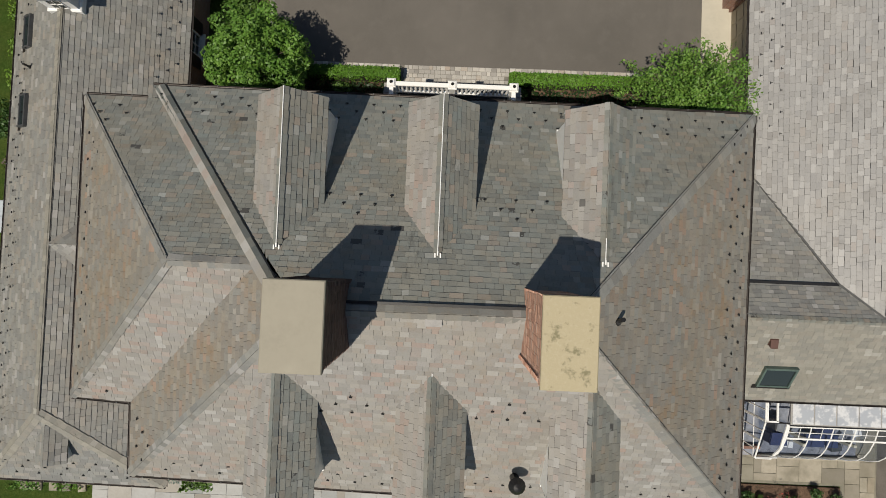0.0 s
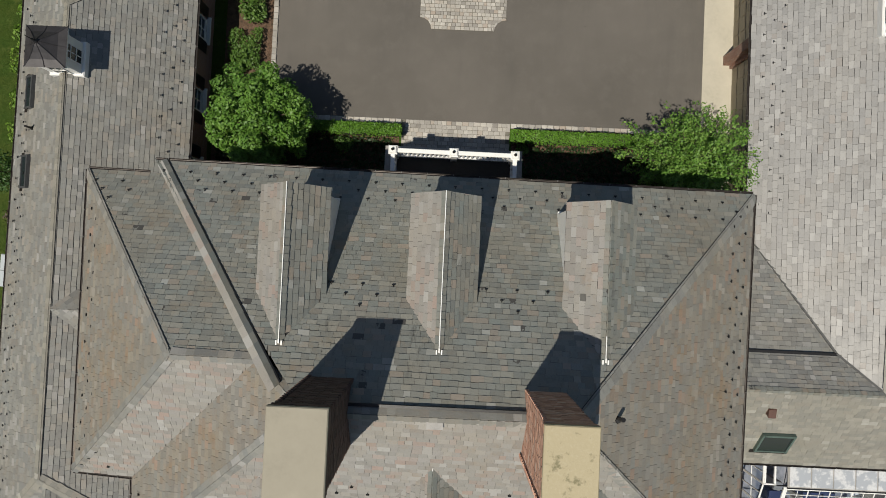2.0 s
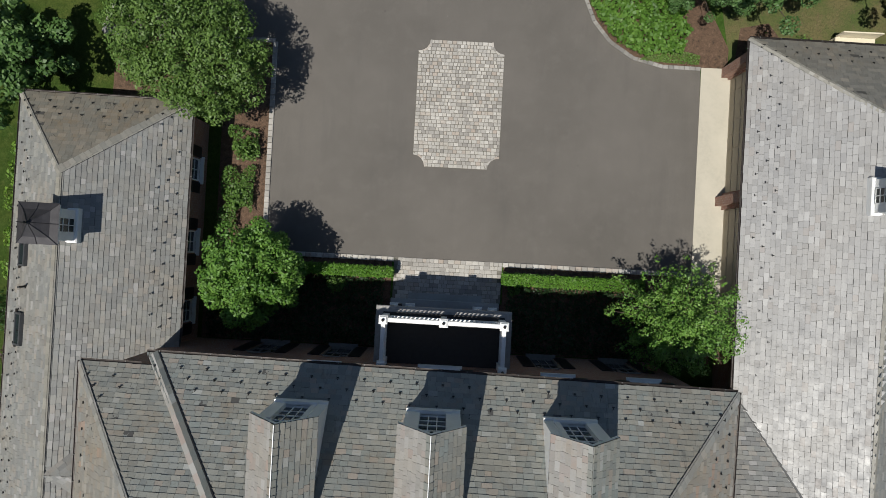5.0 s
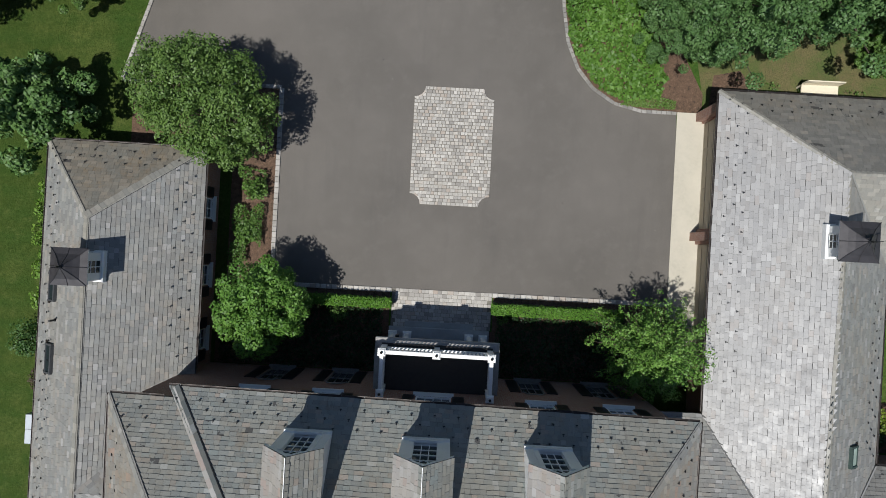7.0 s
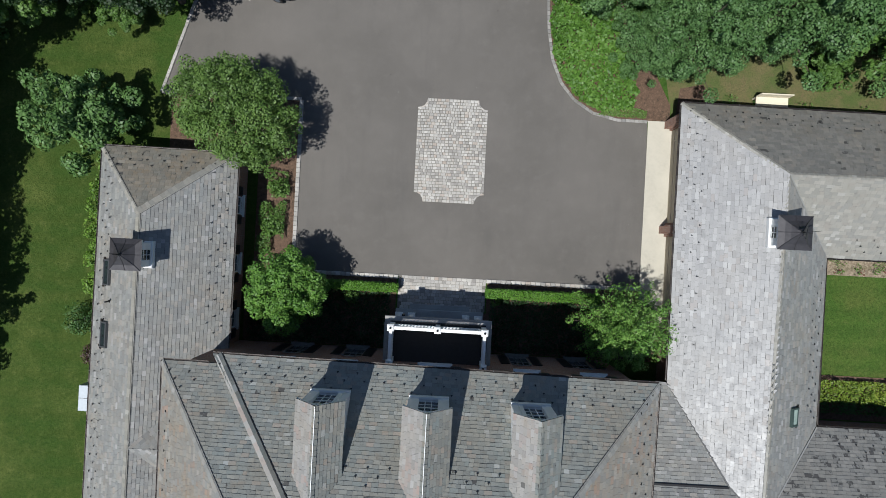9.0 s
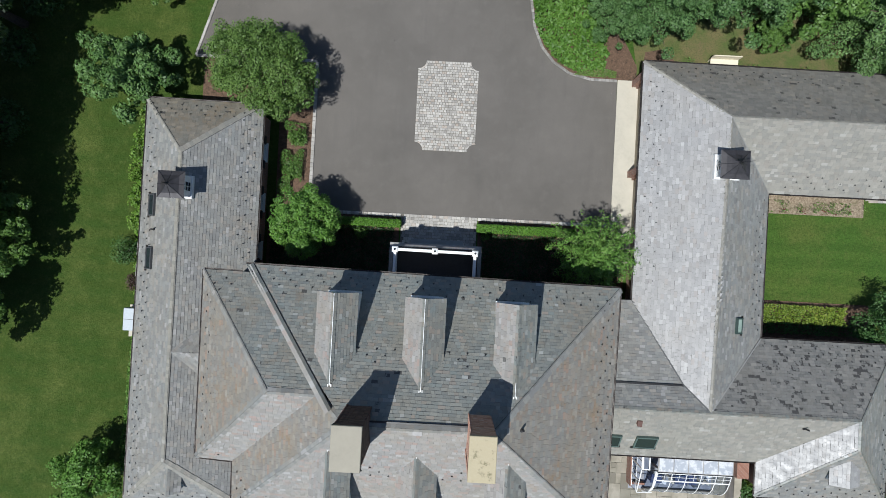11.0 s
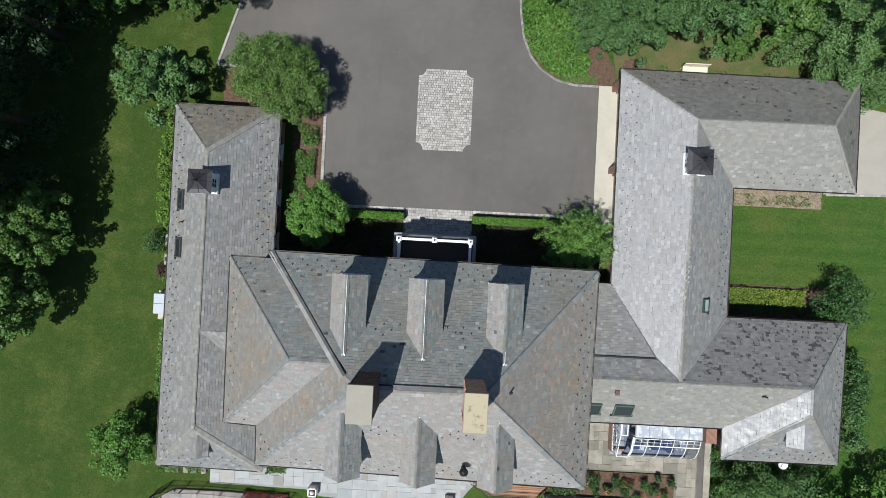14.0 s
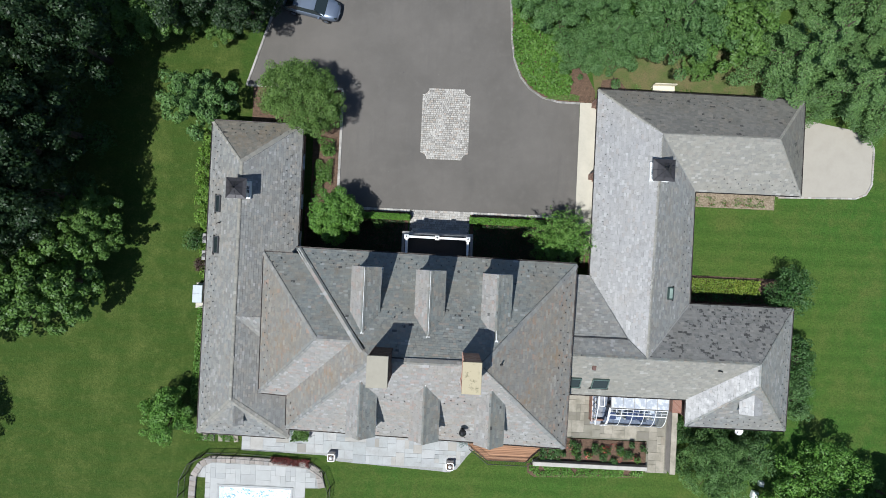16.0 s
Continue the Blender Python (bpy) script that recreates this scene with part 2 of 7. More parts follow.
def lichen_build(n, link, b):
    f, g = tex(n, link, 3.2, 5.0, 0.7), tex(n, link, 16.0, 4.0, 0.7)
    c = mixc(n, link, curve01(n, link, f, 0.57, 0.66), (0.40, 0.345, 0.225), (0.20, 0.18, 0.105))
    c = mixc(n, link, math_node(n, link, "MULTIPLY", curve01(n, link, g, 0.5, 0.75), 0.5), c, (0.47, 0.415, 0.30))
    link(c, b.inputs["Base Color"])
    b.inputs["Roughness"].default_value = 0.9
    bumped(n, link, b, g, 0.5)


CAPLICHEN = material("lichen_cap_stone", lichen_build)


def asphalt_build(n, link, b):
    big, mid, fine = tex(n, link, 0.16, 4.0, 0.6), tex(n, link, 1.4, 5.0, 0.65), tex(n, link, 90.0, 2.0, 0.7)
    c = mixc(n, link, curve01(n, link, big, 0.35, 0.68), (0.099, 0.090, 0.078), (0.134, 0.121, 0.106))
    c = mixc(n, link, math_node(n, link, "MULTIPLY", curve01(n, link, mid, 0.5, 0.75), 0.4), c, (0.147, 0.133, 0.116))
    tracks = tex(n, link, 1.0, 5.0, 0.7, False, (0.9, 0.12, 1.0))
    c = mixc(n, link, math_node(n, link, "MULTIPLY", curve01(n, link, tracks, 0.52, 0.70), 0.3), c, (0.080, 0.075, 0.068))
    c = mixc(n, link, math_node(n, link, "MULTIPLY", curve01(n, link, fine, 0.45, 0.7), 0.35), c, (0.055, 0.05, 0.047))
    for seed_scale, low, high, colour in ((1.7, 0.016, 0.010, (0.42, 0.40, 0.36)), (0.45, 0.020, 0.008, (0.035, 0.031, 0.028))):
        dots = n.new("ShaderNodeTexVoronoi")
        dots.inputs["Scale"].default_value = seed_scale
        link(n.new("ShaderNodeNewGeometry").outputs["Position"], dots.inputs["Vector"])
        c = mixc(n, link, curve01(n, link, dots.outputs["Distance"], low, high), c, colour)
    link(c, b.inputs["Base Color"])
    b.inputs["Roughness"].default_value = 0.82
    bumped(n, link, b, fine, 0.4, 0.006)


ASPHALT = material("asphalt", asphalt_build)


def lawn_build(n, link, b):
    big, patch, mid, fine = tex(n, link, 0.06, 4.0, 0.6), tex(n, link, 0.35, 6.0, 0.75), tex(n, link, 1.7, 6.0, 0.8), tex(n, link, 6.0, 6.0, 0.9)
    stripe = n.new("ShaderNodeTexWave")
    stripe.wave_type, stripe.bands_direction = "BANDS", "Y"
    stripe.inputs["Scale"].default_value, stripe.inputs["Distortion"].default_value, stripe.inputs["Detail"].default_value = 0.28, 0.8, 2.0
    link(n.new("ShaderNodeNewGeometry").outputs["Position"], stripe.inputs["Vector"])
    c = mixc(n, link, curve01(n, link, big, 0.40, 0.60), (0.052, 0.126, 0.018), (0.080, 0.127, 0.022))
    # colour turns darker and duller towards the west, with a ragged edge
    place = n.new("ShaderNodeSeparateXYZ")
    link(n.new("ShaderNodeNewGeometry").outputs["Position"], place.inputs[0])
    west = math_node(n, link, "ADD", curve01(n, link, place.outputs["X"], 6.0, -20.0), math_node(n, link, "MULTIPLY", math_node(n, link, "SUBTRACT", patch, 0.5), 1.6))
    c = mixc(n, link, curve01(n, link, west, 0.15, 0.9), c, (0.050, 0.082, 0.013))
    c = mixc(n, link, math_node(n, link, "MULTIPLY", stripe.outputs["Fac"], 0.42), c, (0.039, 0.086, 0.013))
    c = mixc(n, link, math_node(n, link, "MULTIPLY", curve01(n, link, patch, 0.46, 0.68), 0.75), c, (0.112, 0.137, 0.032))
    c = mixc(n, link, math_node(n, link, "MULTIPLY", curve01(n, link, mid, 0.53, 0.72), 0.6), c, (0.135, 0.153, 0.043))
    c = mixc(n, link, math_node(n, link, "MULTIPLY", curve01(n, link, mid, 0.45, 0.28), 0.5), c, (0.026, 0.058, 0.009))
    c = mixc(n, link, math_node(n, link, "MULTIPLY", curve01(n, link, fine, 0.52, 0.36), 0.75), c, (0.020, 0.047, 0.007))
    c = mixc(n, link, math_node(n, link, "MULTIPLY", curve01(n, link, fine, 0.56, 0.70), 0.6), c, (0.140, 0.177, 0.058))
    link(c, b.inputs["Base Color"])
    b.inputs["Roughness"].default_value, b.inputs["Specular IOR Level"].default_value = 0.9, 0.15
    bumped(n, link, b, fine, 1.0, 0.1)


LAWN = material("mown_lawn", lawn_build)


def rough_lawn_build(n, link, b):
    big, mid, fine = tex(n, link, 0.55, 5.0, 0.7), tex(n, link, 2.6, 6.0, 0.8), tex(n, link, 9.0, 5.0, 0.9)
    c = mixc(n, link, curve01(n, link, big, 0.40, 0.60), (0.085, 0.118, 0.026), (0.150, 0.132, 0.052))
    c = mixc(n, link, math_node(n, link, "MULTIPLY", curve01(n, link, mid, 0.54, 0.70), 0.8), c, (0.175, 0.115, 0.068))
    c = mixc(n, link, math_node(n, link, "MULTIPLY", curve01(n, link, fine, 0.50, 0.34), 0.7), c, (0.035, 0.052, 0.012))
    link(c, b.inputs["Base Color"])
    b.inputs["Roughness"].default_value = 0.95
    bumped(n, link, b, fine, 1.0, 0.08)


ROUGH_LAWN = material("rough_lawn", rough_lawn_build)


def mulch_build(n, link, b):
    f, g = tex(n, link, 26.0, 4.0, 0.8), tex(n, link, 1.6)
    c = ramp(n, [(0.3, (0.045, 0.028, 0.018)), (0.5, (0.115, 0.066, 0.042)), (0.7, (0.20, 0.125, 0.085))])
    link(f, c.inputs["Fac"])
    spots = tex(n, link, 5.0, 4.0, 0.75)
    col = mixc(n, link, math_node(n, link, "MULTIPLY", g, 0.4), c.outputs["Color"], (0.12, 0.085, 0.05))
    col = mixc(n, link, math_node(n, link, "MULTIPLY", curve01(n, link, spots, 0.48, 0.34), 0.8), col, (0.03, 0.024, 0.014))
    col = mixc(n, link, math_node(n, link, "MULTIPLY", curve01(n, link, spots, 0.56, 0.70), 0.6), col, (0.26, 0.18, 0.12))
    link(col, b.inputs["Base Color"])
    b.inputs["Roughness"].default_value = 0.95
    bumped(n, link, b, f, 1.0, 0.04)


MULCH = material("bark_mulch", mulch_build)


def leaf_material(name, dark, mid, light):
    def build(n, link, b):
        c = ramp(n, [(0.0, dark), (0.5, mid), (1.0, light)])
        r = n.new("ShaderNodeNewGeometry").outputs["Random Per Island"]
        big = tex(n, link, 0.7, 3.0)
        v = math_node(n, link, "ADD", math_node(n, link, "MULTIPLY", r, 0.6), math_node(n, link, "MULTIPLY", curve01(n, link, big, 0.3, 0.7), 0.4))
        link(v, c.inputs["Fac"])
        link(c.outputs["Color"], b.inputs["Base Color"])
        b.inputs["Roughness"].default_value, b.inputs["Specular IOR Level"].default_value = 0.5, 0.35
        t = n.new("ShaderNodeBsdfTranslucent")
        link(mixc(n, link, 0.5, c.outputs["Color"], (0.095, 0.19, 0.022)), t.inputs["Color"])
        mx = n.new("ShaderNodeMixShader")
        mx.inputs[0].default_value = 0.2
        link(b.outputs[0], mx.inputs[1])
        link(t.outputs[0], mx.inputs[2])
        link(mx.outputs[0], n["Material Output"].inputs["Surface"])
    return material(name, build)


LEAF_BRIGHT = leaf_material("bright_leaf", (0.044, 0.112, 0.014), (0.094, 0.208, 0.028), (0.185, 0.325, 0.062))
LEAF_LINDEN = leaf_material("linden_leaf", (0.042, 0.092, 0.015), (0.085, 0.165, 0.029), (0.145, 0.245, 0.053))
LEAF_DEEP = leaf_material("deep_leaf", (0.024, 0.062, 0.014), (0.052, 0.118, 0.028), (0.10, 0.185, 0.055))
LEAF_OLIVE = leaf_material("olive_leaf", (0.052, 0.100, 0.018), (0.100, 0.176, 0.034), (0.170, 0.262, 0.064))
LEAF_IVY = leaf_material("ivy_leaf", (0.036, 0.088, 0.012), (0.078, 0.168, 0.022), (0.15, 0.27, 0.05))
LEAF_BLUE = leaf_material("grey_green_leaf", (0.036, 0.082, 0.022), (0.076, 0.154, 0.043), (0.142, 0.240, 0.078))
LEAF_SPRUCE = leaf_material("spruce_leaf", (0.047, 0.098, 0.028), (0.100, 0.185, 0.053), (0.180, 0.29, 0.085))
LEAF_GREY = leaf_material("pale_grey_green_leaf", (0.044, 0.097, 0.023), (0.089, 0.173, 0.043), (0.158, 0.273, 0.080))
LEAF_YELLOW = leaf_material("yellow_green_leaf", (0.07, 0.125, 0.013), (0.155, 0.225, 0.024), (0.28, 0.31, 0.05))
LEAF_FRESH = leaf_material("fresh_green_leaf", (0.06, 0.13, 0.014), (0.125, 0.235, 0.026), (0.22, 0.33, 0.055))
LEAF_AIRY = leaf_material("light_green_leaf", (0.050, 0.125, 0.017), (0.112, 0.235, 0.034), (0.235, 0.37, 0.085))
# near-black greens: the shade under trees and house goes into the leaf colour
LEAF_SHADE = leaf_material("shade_darkened_leaf", (0.009, 0.022, 0.007), (0.019, 0.042, 0.013), (0.040, 0.076, 0.024))
LEAF_RED = leaf_material("red_leaf", (0.08, 0.018, 0.015), (0.16, 0.035, 0.03), (0.22, 0.07, 0.05))
LEAF_PURPLE = leaf_material("purple_brown_leaf", (0.035, 0.02, 0.018), (0.075, 0.042, 0.036), (0.12, 0.08, 0.06))
LEAF_SILVER = leaf_material("silver_leaf", (0.09, 0.13, 0.11), (0.16, 0.21, 0.19), (0.24, 0.29, 0.27))
PETAL = leaf_material("rose_petal", (0.45, 0.03, 0.035), (0.6, 0.1, 0.09), (0.75, 0.45, 0.3))
BARK = plain("bark", (0.10, 0.075, 0.055), 0.95, 0, 0.3, 9.0, 0.8)


def glass_build(n, link, b):
    b.inputs["Base Color"].default_value = (0.02, 0.028, 0.03, 1)
    b.inputs["Roughness"].default_value = 0.06
    b.inputs["Specular IOR Level"].default_value = 0.7
    bumped(n, link, b, tex(n, link, 1.5), 0.04)


PANE = material("dark_window_glass", glass_build)


# ---------- building blocks ----------
class Mesh:
    """Vertices and faces of one part, in world metres."""

    def __init__(self):
        self.v, self.f = [], []

    def add(self, verts, faces):
        k = len(self.v)
        self.v.extend(tuple(p) for p in verts)
        self.f.extend(tuple(k + i for i in f) for f in faces)
        return self

    def box(self, c, size, turn=0.0, m=None, bevel=0.0):
        """A box with chamfered upper edges if bevel is given; turn in degrees about z, or a full matrix m."""
        x, y, z = (s / 2 for s in size)
        if bevel:
            b = bevel
            ring = lambda ix, iy, h: [(-x + ix, -y + iy, h), (x - ix, -y + iy, h), (x - ix, y - iy, h), (-x + ix, y - iy, h)]
            v = ring(0, 0, -z) + ring(0, 0, z - b) + ring(b, b, z)
            f = [(3, 2, 1, 0), (8, 9, 10, 11)] + [(o + i, o + (i + 1) % 4, o + 4 + (i + 1) % 4, o + 4 + i) for o in (0, 4) for i in range(4)]
        else:
            v = [(-x, -y, -z), (x, -y, -z), (x, y, -z), (-x, y, -z), (-x, -y, z), (x, -y, z), (x, y, z), (-x, y, z)]
            f = [(3, 2, 1, 0), (4, 5, 6, 7), (0, 1, 5, 4), (1, 2, 6, 5), (2, 3, 7, 6), (3, 0, 4, 7)]
        mm = m if m is not None else pose(*c, 0, 0, turn)
        return self.add([mm @ Vector(p) for p in v], f)

    def prism(self, poly, z0, z1):
        """A slab over a plan polygon given anticlockwise."""
        n = len(poly)
        v = [(p[0], p[1], z0) for p in poly] + [(p[0], p[1], z1) for p in poly]
        f = [tuple(range(n - 1, -1, -1)), tuple(range(n, 2 * n))] + [(i, (i + 1) % n, n + (i + 1) % n, n + i) for i in range(n)]
        return self.add(v, f)

    def tube(self, a, b, r, sides=8, r2=None):
        a, b = Vector(a), Vector(b)
        q = (b - a).to_track_quat("Z", "Y").to_matrix()
        r2 = r if r2 is None else r2
        v = []
        for base, rad in ((a, r), (b, r2)):
            for i in range(sides):
                w = 2 * math.pi * i / sides
                v.append(base + q @ Vector((rad * math.cos(w), rad * math.sin(w), 0)))
        f = [(i, (i + 1) % sides, sides + (i + 1) % sides, sides + i) for i in range(sides)]
        f += [tuple(range(sides - 1, -1, -1)), tuple(range(sides, 2 * sides))]
        return self.add(v, f)

    def lathe(self, c, profile, sides=12):
        """A turned form on the vertical axis through c: profile of (radius, height)."""
        k = len(profile)
        v = [(c[0] + r * math.cos(2 * math.pi * i / sides), c[1] + r * math.sin(2 * math.pi * i / sides), c[2] + h) for r, h in profile for i in range(sides)]
        f = [(j * sides + i, j * sides + (i + 1) % sides, (j + 1) * sides + (i + 1) % sides, (j + 1) * sides + i) for j in range(k - 1) for i in range(sides)]
        f += [tuple(range(sides - 1, -1, -1)), tuple((k - 1) * sides + i for i in range(sides))]
        return self.add(v, f)


ORIGIN = {}


def thing(name, at, label, category, group="", kind=""):
    """An Empty at the base of a thing, which holds its parts."""
    ob = new(name)
    ob.empty_display_size = 0.3
    ob.location = at
    ORIGIN[ob] = Vector(at)
    return tagged(ob, label, category, group, kind)


def mesh_data(name, m, mat, at=(0, 0, 0)):
    d = bpy.data.meshes.new(name)
    v = np.array(m.v, dtype=np.float64).reshape(-1, 3) - np.array(at)
    d.from_pydata(v.tolist(), [], m.f)
    d.materials.append(mat)
    d.update()
    return d


def part(name, m, mat, parent, label="", kind=""):
    """Links a Mesh as one object under a thing or a part."""
    at = ORIGIN[parent]
    ob = new(name, mesh_data(name, m, mat, at))
    ob.parent = parent
    ORIGIN[ob] = at
    return tagged(ob, label, "", "", kind)


def solid(name, m, mat, label, category, group="", kind="", at=None):
    """Links a Mesh as a top-level object with its origin at its base."""
    a = np.array(m.v, dtype=float).reshape(-1, 3)
    if at is None:
        at = ((a[:, 0].min() + a[:, 0].max()) / 2, (a[:, 1].min() + a[:, 1].max()) / 2, a[:, 2].min())
    ob = new(name, mesh_data(name, m, mat, at))
    ob.location = at
    ORIGIN[ob] = Vector(at)
    return tagged(ob, label, category, group, kind)


def piece(name, data, parent, matrix):
    """A piece that shares its mesh with its like; matrix in world metres."""
    ob = new(name, data)
    ob.parent = parent
    ob.matrix_basis = Matrix.Translation(-ORIGIN[parent]) @ matrix
    return ob


# ---------- roofs ----------
def flat(poly):
    """The plan polygon lifted onto the plane that fits its corners best, anticlockwise."""
    a = np.array([tuple(p) for p in poly], dtype=float)
    if len(a) > 3:
        k = np.linalg.lstsq(np.c_[a[:, :2], np.ones(len(a))], a[:, 2], rcond=None)[0]
        a[:, 2] = np.c_[a[:, :2], np.ones(len(a))] @ k
    return ccw([Vector(p) for p in a.tolist()])


def plan_up(poly):
    """Unit vectors along the courses and up the slope of a roof plane, and its normal."""
    a, b, c = Vector(poly[0]), Vector(poly[1]), Vector(poly[2])
    n = (b - a).cross(c - a).normalized()
    if n.z < 0:
        n = -n
    pts = [Vector(p) for p in poly]
    eave = min(zip(pts, pts[1:] + pts[:1]), key=lambda e: (round(e[0].z + e[1].z, 1), -(e[1] - e[0]).length))
    along = (eave[1] - eave[0]).normalized()
    if along.dot(Vector((0, 0, 1)).cross(n)) < 0:
        along = -along
    return along, n.cross(along), n


def spans(poly2, v):
    """Where the line at height v crosses a polygon given in (u, v)."""
    xs = []
    for (u0, v0), (u1, v1) in zip(poly2, poly2[1:] + poly2[:1]):
        if (v0 <= v) != (v1 <= v):
            xs.append(u0 + (v - v0) / (v1 - v0) * (u1 - u0))
    xs.sort()
    return list(zip(xs[::2], xs[1::2]))


SLATE_PIECE = {}


def slate_piece(mat, course):
    """One slate, 1 m wide, to be scaled to its width."""
    if (mat.name, course) not in SLATE_PIECE:
        m = Mesh()
        t = 0.022
        m.add([(0, 0, t - 0.012), (1, 0, t - 0.012), (1, 0, t), (0, 0, t), (0, course, 0.001), (1, course, 0.001), (1, course, 0.006), (0, course, 0.006)],
              [(0, 1, 2, 3), (3, 2, 6, 7), (1, 5, 6, 2), (4, 0, 3, 7)])
        SLATE_PIECE[mat.name, course] = mesh_data("slate", m, mat)
    return SLATE_PIECE[mat.name, course]


def slates(poly, course, widths, joined, rng, pick=None, parent=None, mat=None, left=None):
    """Lays slates over the roof plane poly in courses from its eave up. Those for which pick(x, y) is true
    become pieces under parent while left[0] lasts; the others go into the Mesh joined."""
    along, up, n = plan_up(poly)
    o = min((Vector(p) for p in poly), key=lambda p: p.dot(up))
    p2 = [((Vector(p) - o).dot(along), (Vector(p) - o).dot(up)) for p in poly]
    top = max(p[1] for p in p2)
    v = 0.0
    while v < top - 0.02:
        v1 = min(v + course, top)
        low, high = spans(p2, v + 0.002), spans(p2, v1 - 0.002)
        if len(low) == len(high):
            for (a0, b0), (a1, b1) in zip(low, high):
                u = min(a0, a1) - rng.uniform(0, widths[1])
                end = max(b0, b1)
                while u < end:
                    w = rng.uniform(*widths)
                    u0, u1 = u + 0.003, u + w - 0.003
                    u += w
                    q = [max(u0, a0), min(u1, b0), max(u0, a1), min(u1, b1)]
                    if q[1] <= q[0] and q[3] <= q[2]:
                        continue
                    whole = q[0] == u0 == q[2] and q[1] == u1 == q[3] and v1 - v > course - 0.001
                    q[1], q[3] = max(q[1], q[0]), max(q[3], q[2])
                    base = o + up * v
                    slip = rng.uniform(-0.012, 0.012) if whole else 0.0
                    if whole and pick is not None and left[0] > 0:
                        c = base + along * (u0 + w / 2)
                        if pick(c.x, c.y):
                            m = Matrix.Translation(base + along * u0 + up * slip) @ Matrix((along, up, n)).transposed().to_4x4() @ Matrix.Diagonal((u1 - u0, 1, 1, 1))
                            piece("slate", slate_piece(mat, course), parent, m)
                            left[0] -= 1
                            continue
                    t = 0.022 + rng.uniform(-0.004, 0.006)
                    P = lambda uu, vv, h: o + along * uu + up * (vv + slip) + n * h
                    joined.add([P(q[0], v, t - 0.012), P(q[1], v, t - 0.012), P(q[1], v, t), P(q[0], v, t), P(q[2], v1, 0.001), P(q[3], v1, 0.001), P(q[3], v1, 0.006), P(q[2], v1, 0.006)],
                               [(0, 1, 2, 3), (3, 2, 6, 7), (1, 5, 6, 2), (4, 0, 3, 7)])
        v = v1


def strip(m, a, b, n1, n2, near, far, lift=0.034):
    """A flat band beside the line from a to b, on the plane with normal n1."""
    a, b = Vector(a), Vector(b)
    side = (b - a).normalized().cross(n1).normalized()
    if side.dot(n2) > 0:
        side = -side
    q = [a + side * near + n1 * lift, b + side * near + n1 * lift, b + side * far + n1 * lift, a + side * far + n1 * lift]
    return m.add(q + [p - n1 * 0.03 for p in q], [(0, 1, 2, 3), (0, 4, 5, 1), (1, 5, 6, 2), (2, 6, 7, 3), (3, 7, 4, 0)])


def caps(m, a, b, n1, n2, width, rng, length=0.21, narrow=None, wide=None):
    """Overlapping hip or ridge slates from a up to b, lying on the planes with normals n1 and n2; narrow and wide: their widths on the two."""
    a, b = Vector(a), Vector(b)
    d = (b - a).normalized()
    total = (b - a).length
    k = max(1, round(total / length))
    step = total / k
    for n in (n1, n2):
        side = d.cross(n).normalized()
        other = n2 if n is n1 else n1
        if side.dot(other) > 0:
            side = -side
        for i in range(k):
            w = (width if narrow is None else narrow if n is n1 else wide) * rng.uniform(0.93, 1.07)
            s, e = a + d * (i * step), a + d * ((i + 1) * step + 0.03)
            h0, h1 = 0.046 + rng.uniform(-0.003, 0.005), 0.030
            q = [s + n * h0 - side * 0.01, s + side * w + n * h0, e + side * w + n * h1, e + n * h1 - side * 0.01]
            lowq = [p - n * 0.026 for p in q]
            m.add(q + lowq, [(0, 1, 2, 3), (0, 4, 5, 1), (1, 5, 6, 2), (2, 6, 7, 3), (3, 7, 4, 0)])


def gutter(m, hang, a, b, out, r=0.05):
    """A half-round gutter along the eave from a to b with its hangers; out points away from the wall."""
    a, b, out = Vector(a), Vector(b), Vector(out)
    d = (b - a).normalized()
    prof = [(out * (r + r * math.cos(w)) + Vector((0, 0, -r * math.sin(w)))) for w in [math.pi * i / 6 for i in range(7)]]
    prof2 = [(out * (r + (r - 0.012) * math.cos(w)) + Vector((0, 0, -(r - 0.012) * math.sin(w)))) for w in [math.pi * i / 6 for i in range(6, -1, -1)]]
    ring = [p + Vector((0, 0, 0.01)) for p in prof + prof2]
    k = len(ring)
    m.add([a + p for p in ring] + [b + p for p in ring], [(i, (i + 1) % k, k + (i + 1) % k, k + i) for i in range(k)] + [tuple(range(k)), tuple(range(2 * k - 1, k - 1, -1))])
    count = max(2, int((b - a).length / 0.85))
    for i in range(count):
        c = a + d * ((i + 0.5) * (b - a).length / count) + out * r + Vector((0, 0, 0.015))
        turn = math.degrees(math.atan2(out.y, out.x))
        hang.box(c + out * r * 0.5, (0.05, 0.025, 0.012), turn)


def ccw(poly):
    area = sum(p[0] * q[1] - q[0] * p[1] for p, q in zip(poly, poly[1:] + poly[:1]))
    return poly if area > 0 else poly[::-1]


